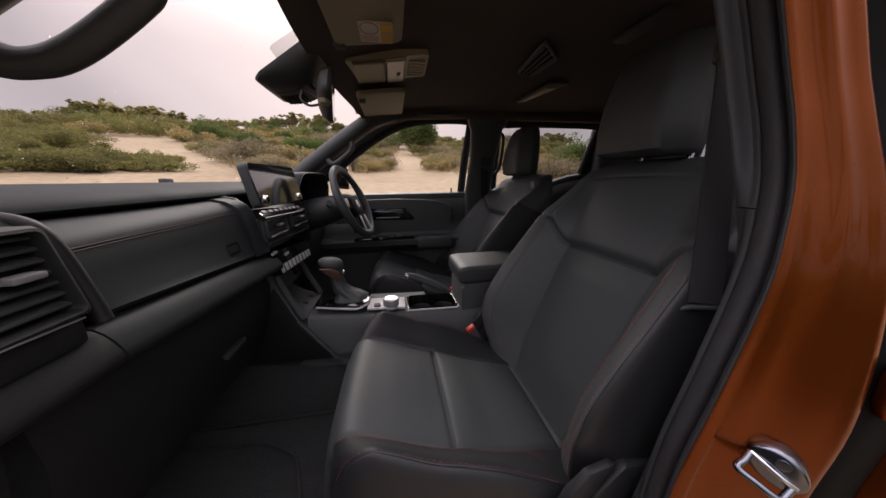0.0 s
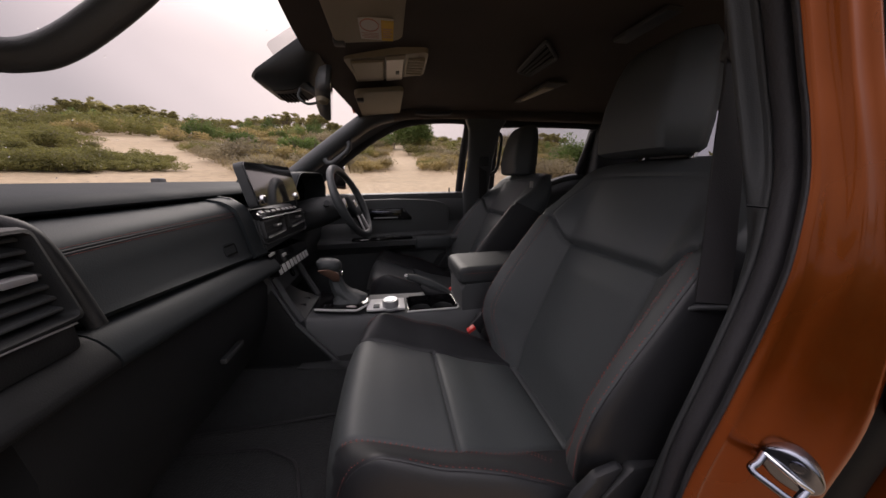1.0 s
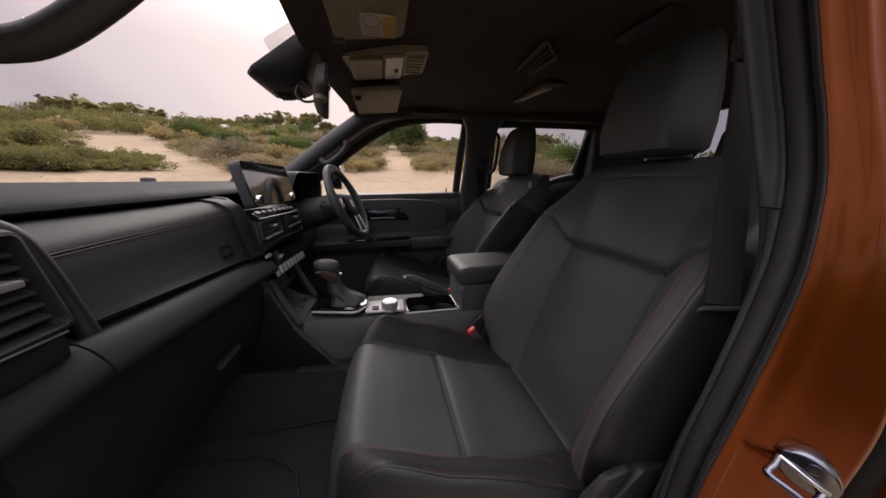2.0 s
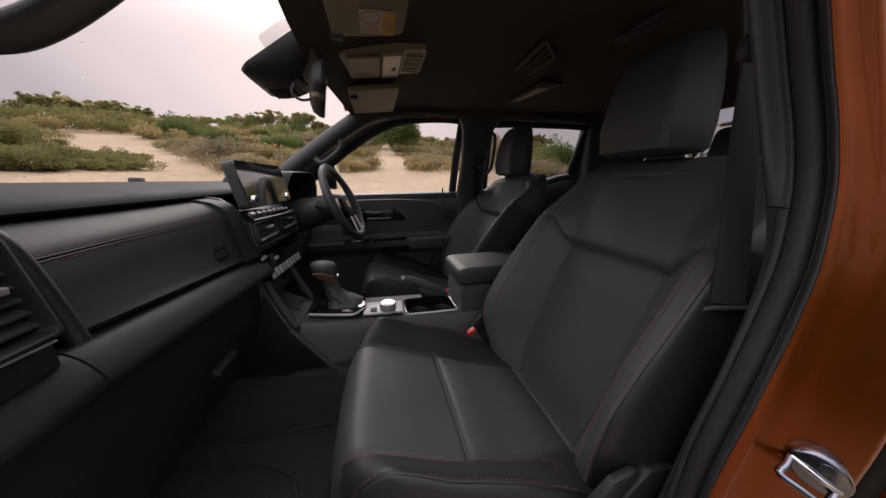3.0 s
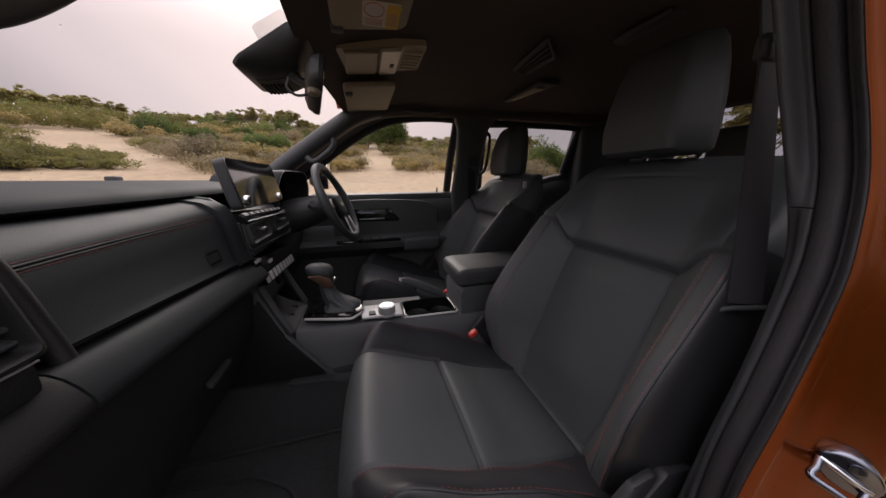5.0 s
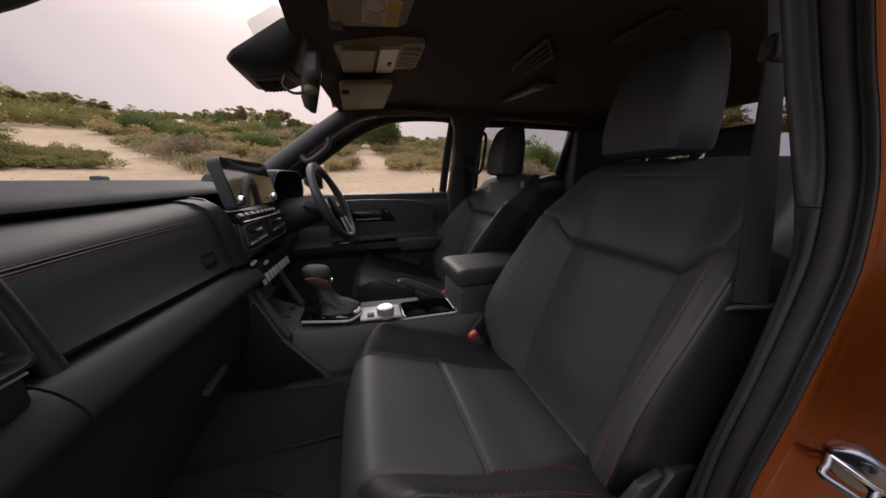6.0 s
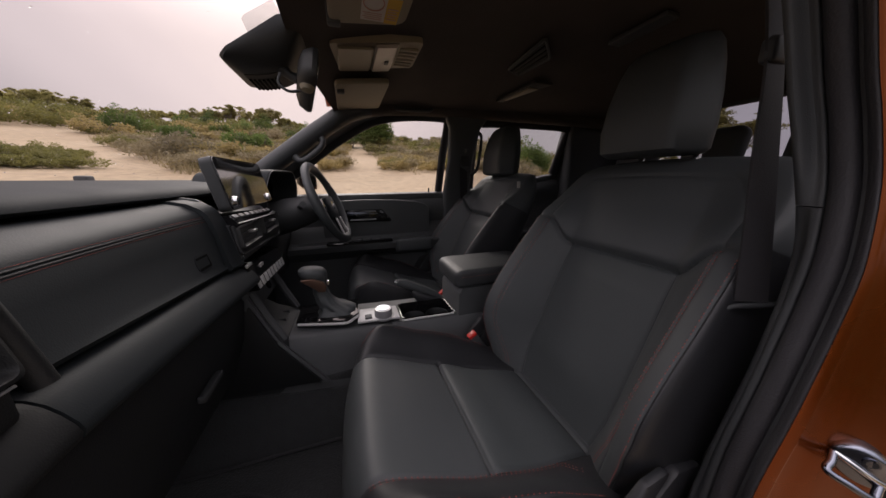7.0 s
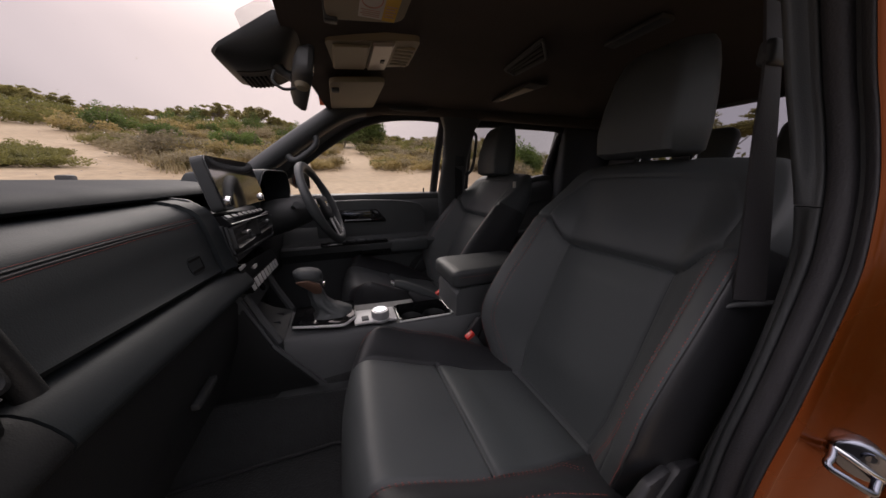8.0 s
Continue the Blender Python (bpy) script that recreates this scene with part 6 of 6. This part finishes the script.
MM = Matrix.Translation((-0.268, 1.165, 1.546)) @ Euler((radians(-12), radians(10), radians(9))).to_matrix().to_4x4()
oo = round_poly([(-0.115, -0.037), (0.115, -0.037), (0.115, 0.038), (-0.115, 0.038)], 0.028, 5)
rings(bm, [[MM @ Vector((d, p[0] * s, p[1] * s)) for p in oo] for d, s in ((-0.036, 0.50), (-0.026, 0.85), (-0.006, 1.0), (0.004, 1.0), (0.007, 0.97))])
part("shell", bm, DARK, mirror)
bm = bmesh.new()
rings(bm, [[MM @ Vector((d, p[0] * 0.95, p[1] * 0.90)) for p in oo] for d in (0.006, 0.0085)])
part("mirror_glass", bm, CHROME, mirror, "silvered mirror glass")
bm = bmesh.new()
tube(bm, [MM @ Vector((-0.012, -0.055, -0.040)), MM @ Vector((-0.012, -0.055, -0.050)), MM @ Vector((-0.012, -0.055, -0.054))], [0.018, 0.014, 0.006], n=12)
part("dip_lever", bm, VISOR, mirror, "grey dipping lever")
bm = bmesh.new()
tube(bm, [MM @ Vector((-0.03, 0, 0)), (-0.318, 1.17, 1.562), (-0.34, 1.17, 1.58)], [0.014, 0.011, 0.016], n=12)
part("stalk", bm, DARK, mirror)
bm = bmesh.new()
tube(bm, smooth_path([(-0.332, 1.10, 1.546), (-0.338, 1.095, 1.522), (-0.318, 1.095, 1.506), (-0.292, 1.10, 1.510)], 6), 0.0035, n=8)
part("cable", bm, DARK, mirror)

# ---- passenger belt ----
belt = thing("seat_belt", "black seat belt webbing hanging from the pillar", "seat belt", "seat belts")


def strap(pts, width, wdir, thick=0.0016):
    bm = bmesh.new()
    wdir = Vector(wdir).normalized() * (width / 2)
    rows = []
    pts = [Vector(p) for p in pts]
    for i, p in enumerate(pts):
        d = (pts[min(i + 1, len(pts) - 1)] - pts[max(i - 1, 0)]).normalized()
        n = d.cross(wdir).normalized() * thick
        rows.append([p - wdir - n, p + wdir - n, p + wdir + n, p - wdir + n])
    rings(bm, rows)
    return bm


def twisted(left, right, k=8, thick=0.0016):
    """Webbing between two edge lines."""
    bm = bmesh.new()
    rows = []
    for p, q in zip(smooth_path(left, k), smooth_path(right, k)):
        p, q = Vector(p), Vector(q)
        n = (q - p).cross(Vector((0, 0, 1))).normalized() * thick
        rows.append([p - n, q - n, q + n, p + n])
    rings(bm, rows)
    return bm


part("webbing", twisted([(0.335, 0.522, 1.52), (0.343, 0.510, 1.434), (0.340, 0.500, 1.33), (0.334, 0.486, 1.22), (0.331, 0.475, 1.112)], [(0.376, 0.522, 1.52), (0.380, 0.508, 1.434), (0.378, 0.491, 1.33), (0.370, 0.471, 1.22), (0.361, 0.452, 1.115)]), BELT, belt)
part("webbing", strap(smooth_path([(0.358, 0.478, 1.090), (0.360, 0.485, 0.95), (0.36, 0.49, 0.62)], 5), 0.046, (0.9, -0.2, 0)), BELT, belt)
bm = bmesh.new()
tube(bm, smooth_path([(0.322, 0.484, 1.078), (0.322, 0.480, 1.096), (0.331, 0.472, 1.104), (0.346, 0.462, 1.107), (0.370, 0.446, 1.112)], 4), [0.0065] * 5 + [0.0045] * 12, n=10)
part("tongue", bm, DARK, belt, "black plastic belt tongue")
bm = bmesh.new()
box(bm, (0.342, 0.386), (0.503, 0.522), (1.438, 1.472), 0.008, 3)
part("upper_guide", bm, DARK, belt)

# far belt beside the driver seat
fbelt = thing("seat_belt", "black seat belt on the middle pillar behind the driver seat", "seat belt", "seat belts")
part("webbing", strap(smooth_path([(0.455, 1.822, 1.40), (0.46, 1.82, 1.2), (0.465, 1.80, 0.90), (0.46, 1.81, 0.62)], 5), 0.046, (1, 0.1, 0)), BELT, fbelt)
bm = bmesh.new()
box(bm, (0.43, 0.49), (1.805, 1.835), (1.36, 1.42), 0.008, 2)
part("upper_guide", bm, DARK, fbelt)

# ---- rear bench ----
bench = thing("rear_bench", "black leather rear bench with headrests", "car seat")
bm = bmesh.new()
box(bm, (0.85, 1.33), (0.48, 1.86), (0.68, 0.86), 0.05, 4)
part("cushion", bm, LEATHER, bench)
bm = bmesh.new()
RB = Matrix.Translation((1.33, 0, 0.84)) @ Euler((0, radians(14), 0)).to_matrix().to_4x4()
box(bm, (-0.06, 0.07), (0.50, 1.84), (-0.08, 0.47), 0.05, 4, RB)
part("backrest", bm, LEATHER, bench)
for y in (0.80, 1.17, 1.54):
    bm = bmesh.new()
    box(bm, (-0.045, 0.045), (y - 0.12, y + 0.12), (0.50, 0.69), 0.04, 4, RB)
    part("headrest", bm, LEATHER, bench)


# ---- plants outside ----
def leaf_cloud(bm, centre, rx, ry, rz, count, size, rnd, hollow=0.55):
    """Small leaf blades scattered through a clump, thicker towards its skin."""
    for _ in range(count):
        d = Vector((rnd.gauss(0, 1), rnd.gauss(0, 1), rnd.gauss(0, 1))).normalized()
        k = hollow + (1 - hollow) * rnd.random() ** 0.6
        k *= 0.86 + 0.28 * noise.noise((d.x * 2.1 + centre[0], d.y * 2.1 + centre[1], d.z * 2.1 + centre[2]))
        p = Vector((centre[0] + d.x * rx * k, centre[1] + d.y * ry * k, centre[2] + d.z * rz * k))
        a = Vector((rnd.gauss(0, 1), rnd.gauss(0, 1), rnd.gauss(0, 0.7))).normalized()
        b = a.cross(Vector((rnd.gauss(0, 1), rnd.gauss(0, 1), rnd.gauss(0, 1)))).normalized()
        s = size * (0.6 + 0.8 * rnd.random())
        w = [bm.verts.new(q) for q in (p - a * s, p + b * s * 0.42, p + a * s, p - b * s * 0.42)]
        bm.faces.new(w)


def leaf_part(name, bm, mat, parent):
    me = bpy.data.meshes.new(name)
    bm.to_mesh(me)
    bm.free()
    me.materials.append(mat)
    ob = new(name, me)
    ob.parent = parent
    return ob


def shrub(seed, mat, label, w=1.0, h=1.0, count=900, size=0.07):
    rnd = random.Random(seed)
    s = thing("shrub", label, "shrub", "shrubs", at=(0, 0, -500))
    bm = bmesh.new()
    for i in range(6):
        a = rnd.random() * 6.28
        tube(bm, [(0, 0, -0.1), (0.25 * w * math.cos(a), 0.25 * w * math.sin(a), 0.3 * h), (0.6 * w * math.cos(a), 0.6 * w * math.sin(a), 0.75 * h)], [0.03, 0.02, 0.008], n=5)
    part("stems", bm, BARK, s)
    bm = bmesh.new()
    for i in range(9):
        a, r = rnd.random() * 6.28, rnd.random() ** 0.5 * 0.75 * w
        cz = h * (0.35 + 0.40 * rnd.random() * (1 - r / (1.1 * w)))
        leaf_cloud(bm, (r * math.cos(a), r * math.sin(a), cz), 0.45 * w, 0.45 * w, 0.38 * h, count // 9, size, rnd, 0.3)
    leaf_part("foliage", bm, mat, s)
    return s


def gum_tree(seed, height, label, mat=None, spread=1.0, count=5600, size=0.140):
    rnd = random.Random(seed)
    t = thing("gum_tree", label, "tree", "trees on the ridge", at=(0, 0, -500))
    bm = bmesh.new()
    tips = []
    lean = Vector((rnd.uniform(-0.1, 0.1), rnd.uniform(-0.1, 0.1), 1))
    trunk = [Vector((0, 0, -0.4)) + lean * height * f + Vector((rnd.uniform(-1, 1), rnd.uniform(-1, 1), 0)) * 0.03 * height * f for f in (0, 0.12, 0.25, 0.4, 0.6)]
    r0 = 0.022 * height
    tube(bm, trunk, [r0 * 1.3, r0, r0 * 0.9, r0 * 0.75, r0 * 0.5], n=8)
    for i in range(18):
        base = trunk[1 + i % 4].lerp(trunk[min(4, 2 + i % 4)], rnd.random())
        a = i * 2.4 + rnd.uniform(-0.5, 0.5)
        reach = height * rnd.uniform(0.16, 0.38) * spread
        top = base + Vector((math.cos(a) * reach, math.sin(a) * reach, height * rnd.uniform(0.10, 0.40)))
        top.z = height * (rnd.uniform(0.66, 1.0) - 0.28 * (reach / (0.38 * height * spread)) ** 2 * 0.6)
        mid = base.lerp(top, 0.5) + Vector((math.cos(a), math.sin(a), -0.4)) * 0.05 * height
        tube(bm, [base, mid, top], [r0 * 0.42, r0 * 0.28, r0 * 0.08], n=6)
        tips.append(top)
        tips.append(top + Vector((rnd.uniform(-1, 1), rnd.uniform(-1, 1), rnd.uniform(-0.6, 0.6))) * 0.09 * height)
        tips.append(mid.lerp(top, 0.6) + Vector((rnd.uniform(-1, 1), rnd.uniform(-1, 1), 0.5)) * 0.06 * height)
    part("trunk", bm, BARK, t)
    bm = bmesh.new()
    for p in tips:
        k = height * rnd.uniform(0.055, 0.125) * spread
        leaf_cloud(bm, p, k * rnd.uniform(0.9, 1.4), k * rnd.uniform(0.9, 1.4), k * rnd.uniform(0.40, 0.70), count // len(tips), size, rnd, 0.15)
    leaf_part("crown", bm, mat or LEAF_GUM, t)
    return t


RND = random.Random(11)
SHRUBS = [shrub(1, LEAF_SCRUB, "low olive scrub bush on sandy ground", 1.0, 0.9), shrub(2, LEAF_SCRUB, "spreading olive scrub bush on sandy ground", 1.25, 0.8), shrub(3, LEAF_DRY, "dry straw-coloured scrub bush", 1.0, 0.9), shrub(4, LEAF_GREEN, "fresh green rounded bush", 0.8, 1.25, 1000), shrub(5, LEAF_GREY, "grey-brown twiggy bush on sandy ground", 1.2, 1.0), shrub(6, LEAF_SCRUB, "dense dark scrub bush", 1.1, 1.2, 1100)]
TREES = [gum_tree(21, 5.2, "spreading gum tree with flat olive crown"), gum_tree(22, 6.2, "tall gum tree with open olive crown", spread=0.8), gum_tree(23, 4.4, "squat dense gum tree", spread=1.15), gum_tree(24, 6.8, "gum tree with bare lower limbs", spread=0.9)]
DENSE = shrub(7, LEAF_GREEN, "dense dark green tree-sized bush", 1.7, 3.0, 2400, 0.10)
PROTOS = SHRUBS + TREES + [DENSE]


def polar(phi, r):
    return r * math.sin(radians(phi)), r * math.cos(radians(phi))


def put(proto, phi, r, scale=1.0, lift=0.0):
    x, y = polar(phi, r)
    m = Matrix.Translation((x, y, rise(x, y) + lift)) @ Matrix.Rotation(RND.random() * 6.28, 4, "Z")
    c = copy_thing(proto, m)
    c.scale = (scale * RND.uniform(0.85, 1.2), scale * RND.uniform(0.85, 1.2), scale * RND.uniform(0.85, 1.15))
    return c


def sandy(phi, r):
    """Open sand: the clearing and the two tracks."""
    edge = 18.5 + 1.5 * math.sin(phi * 0.35) + 3.0 * sstep(-38, -60, phi)
    if -52 < phi < -33.5:
        edge = 17.5
    if r < edge:
        return True
    if abs(phi - 3.2 + 0.03 * (r - 20)) * r * 0.01745 < 1.5 - 0.012 * r and r < 46:
        return True
    c = -30 - 6.5 * sstep(20, 40, r)
    if abs(phi - c) * r * 0.01745 < 1.4 + 1.8 * sstep(30, 40, r) and r < 52:
        return True
    if -38.6 < phi < -31.6 and 24.5 < r < 43:
        return True
    return False


placed = 0
while placed < 160:
    phi, r = RND.uniform(-62, 42), 17 + 45 * RND.random() ** 0.8
    if sandy(phi, r):
        continue
    if phi < -32:
        p = RND.choice((0, 1, 1, 5, 0))
    else:
        p = RND.choice((0, 2, 2, 4, 4, 1, 5))
    put(SHRUBS[p], phi, r, RND.uniform(0.7, 1.25) * (1.0 + 0.012 * r) * (0.85 if phi < -32 else 1.0))
    placed += 1
for i in range(104):
    phi, r = RND.uniform(-56, -33.5), 18.3 + 11 * RND.random() ** 1.4
    if abs(phi + 30 + 6.5 * sstep(20, 40, r)) * r * 0.01745 < 2.2 or (phi > -38.8 and r > 23.5):
        continue
    put(SHRUBS[RND.choice((0, 1, 1, 5))], phi, r, RND.uniform(0.50, 0.75))
for phi, r, s in ((-15.5, 30, 1.2), (-14.3, 31, 0.9), (-24.5, 36, 1.35), (-23.4, 36.5, 1.25), (-22.6, 36, 1.1), (-13.2, 30.5, 1.3), (-16.4, 30.5, 1.35), (-18, 44, 1.5), (-8, 42, 1.5)):
    put(SHRUBS[3], phi, r, s)
for phi, r, s in ((-28.5, 40, 0.75), (-27, 41, 0.7), (1.2, 37, 1.45), (3.4, 38, 1.75), (5.2, 38.5, 1.5), (33.5, 25, 0.95), (35.5, 26, 0.8), (-40, 52, 0.5), (-12, 48, 0.95), (-19, 50, 0.9), (-6, 49, 0.85), (-22, 50, 0.8)):
    put(DENSE, phi, r, s)


def crest(phi, r):
    """Height of the tree tops against the sky over a spot on the slope."""
    lift = np.interp(phi, [-60, -42, -39, -35, -32, -30.5, -26, -20, -15, -6, 0, 4, 6, 8, 11, 15, 24, 29, 32, 34.5, 37, 42], [7.4, 8.1, 9.7, 10.2, 9.9, 8.7, 9.1, 10.0, 11.2, 9.0, 8.6, 10.0, 10.1, 8.4, 7.5, 7.9, 6.5, 7.6, 7.2, 5.5, 4.0, 4.0])
    x, y = polar(phi, r)
    return 1.29 + r * math.tan(radians(float(lift))) - rise(x, y)


UNDER = []
for i in range(190):
    phi, r = RND.uniform(-64, -31), 19 + 30 * RND.random() ** 1.2
    if -38.8 < phi and (24.0 < r < 43 or abs(phi + 31.0) * r * 0.01745 < 1.2):
        continue
    UNDER.append((SHRUBS[RND.choice((0, 1, 1, 5, 5))], phi, r, RND.uniform(0.55, 0.95) * (0.75 if r < 24 else 1.1)))
for i in range(70):
    UNDER.append((SHRUBS[RND.choice((0, 1, 1, 5))], RND.uniform(-50, -32.6), 18.6 + 4.5 * RND.random(), RND.uniform(0.5, 0.72)))
for i in range(330):
    phi, r = RND.uniform(-31, 42), 18.5 + 20 * RND.random() ** 1.3
    if not sandy(phi, r):
        UNDER.append((SHRUBS[RND.choice((2, 4, 2, 4, 0, 5, 1) if r > 24 else (2, 4, 2, 4, 0))], phi, r, RND.uniform(0.6, 1.0)))
for i in range(118):
    phi = -66 + 0.95 * i + RND.uniform(-0.6, 0.6)
    r = RND.uniform(56, 68)
    k = RND.randrange(4)
    top = crest(phi, r)
    if top > 1.0 and RND.random() < 0.9:
        put(TREES[k], phi, r, top / (5.2, 6.2, 4.4, 6.8)[k] * RND.uniform(0.92, 1.22))
    for p, tall, r in ((DENSE if RND.random() < (0.5 if phi < -29 else 0.22) else SHRUBS[5], 3.2, RND.uniform(46, 62)), (SHRUBS[RND.choice((0, 2, 5, 4))], 1.1, RND.uniform(40, 60)), (SHRUBS[RND.choice((0, 1, 5))], 1.1, RND.uniform(50, 62))):
        a = phi + RND.uniform(-0.6, 0.6)
        tall = 3.2 if p == DENSE else 1.15
        top = crest(a, r) * (RND.uniform(0.55, 0.88) if phi < -27 else RND.uniform(0.40, 0.75))
        if top > 0.5:
            UNDER.append((p, a, r, min(1.9, top / tall)))
for phi, r, k in ((8.5, 52, 0), (10.4, 50, 3), (12.2, 53, 0), (14.0, 51, 1), (16.5, 54, 2)):
    put(TREES[k], phi, r, crest(phi, r) / (5.2, 6.2, 4.4, 6.8)[k] * 1.12)
# trees behind the cab and round the clearing; passenger-side ones unseen, lowering its light
for phi, r, s in ((97, 13, 1.2), (84, 20, 1.0), (106, 20, 1.1), (90, 28, 1.2), (75, 32, 1.0), (62, 34, 1.0), (118, 24, 1.2), (142, 27, 1.2), (170, 26, 1.3), (196, 28, 1.2), (222, 27, 1.3), (250, 28, 1.2)):
    put(TREES[RND.randrange(4)], phi, r, s)
for i in range(26):
    put(SHRUBS[RND.choice((0, 1, 2, 5))], RND.uniform(45, 290), RND.uniform(12, 30), RND.uniform(1.2, 2.4))
# unseen scrub added beside the cab to darken the jamb and door side
for i in range(34):
    put(SHRUBS[RND.choice((0, 1, 5, 5))], RND.uniform(128, 262), RND.uniform(3.2, 12), RND.uniform(0.8, 1.6))


def understory(mat, name, label):
    """The far scrub under the ridge trees, too far off to count, as one mesh for each leaf colour."""
    vs, fs, k = [], [], 0
    for proto, phi, r, sc in UNDER:
        ob = [c for c in proto.children if c.name.startswith("foliage")][0]
        if ob.data.materials[0] != mat:
            continue
        me = ob.data
        co = np.empty(len(me.vertices) * 3)
        me.vertices.foreach_get("co", co)
        a = RND.random() * 6.28
        rot = np.array([[math.cos(a), -math.sin(a), 0], [math.sin(a), math.cos(a), 0], [0, 0, 1]]) * sc
        x, y = polar(phi, r)
        vs.append(co.reshape(-1, 3) @ rot.T + np.array([x, y, rise(x, y)]))
        fs += [tuple(v + k for v in p.vertices) for p in me.polygons]
        k += len(me.vertices)
    me = bpy.data.meshes.new(name)
    me.from_pydata(np.concatenate(vs).tolist(), [], fs)
    me.materials.append(mat)
    tagged(new(name, me), label, "scrub", kind="stuff")


understory(LEAF_SCRUB, "ridge_scrub", "distant olive scrub massed along the ridge")
understory(LEAF_DRY, "dry_ridge_scrub", "distant dry scrub massed along the ridge")
understory(LEAF_GREY, "grey_ridge_scrub", "distant grey-brown scrub massed along the ridge")
understory(LEAF_GREEN, "green_ridge_scrub", "distant dark green bushes massed along the ridge")
for o in PROTOS:
    for c in o.children:
        bpy.data.objects.remove(c)
    bpy.data.objects.remove(o)


def grass():
    """Tufts of straw-coloured grass over the slope."""
    rnd = random.Random(5)
    verts, faces = [], []
    n = 0
    while n < 8500:
        phi, r = rnd.uniform(-62, 42), 17 + 42 * rnd.random() ** 0.9
        if sandy(phi, r) or (phi < -33 and r < 33):
            continue
        if noise.noise((phi * 0.12, r * 0.12, 1.5)) < -0.12:
            continue
        x, y = polar(phi, r)
        z = rise(x, y)
        for _ in range(5):
            a, l = rnd.random() * 6.28, rnd.uniform(0.25, 0.6)
            bx, by = x + rnd.uniform(-0.3, 0.3), y + rnd.uniform(-0.3, 0.3)
            k = len(verts)
            w = 0.022
            verts += [(bx - w * math.cos(a), by - w * math.sin(a), z - 0.05), (bx + w * math.cos(a), by + w * math.sin(a), z - 0.05), (bx + rnd.uniform(-0.2, 0.2), by + rnd.uniform(-0.2, 0.2), z + l)]
            faces.append((k, k + 1, k + 2))
        n += 1
    me = bpy.data.meshes.new("dry_grass")
    me.from_pydata(verts, [], faces)
    me.materials.append(STRAW)
    tagged(new("dry_grass", me), "straw-coloured dry grass tufts on the slope", "grass", kind="stuff")


grass()
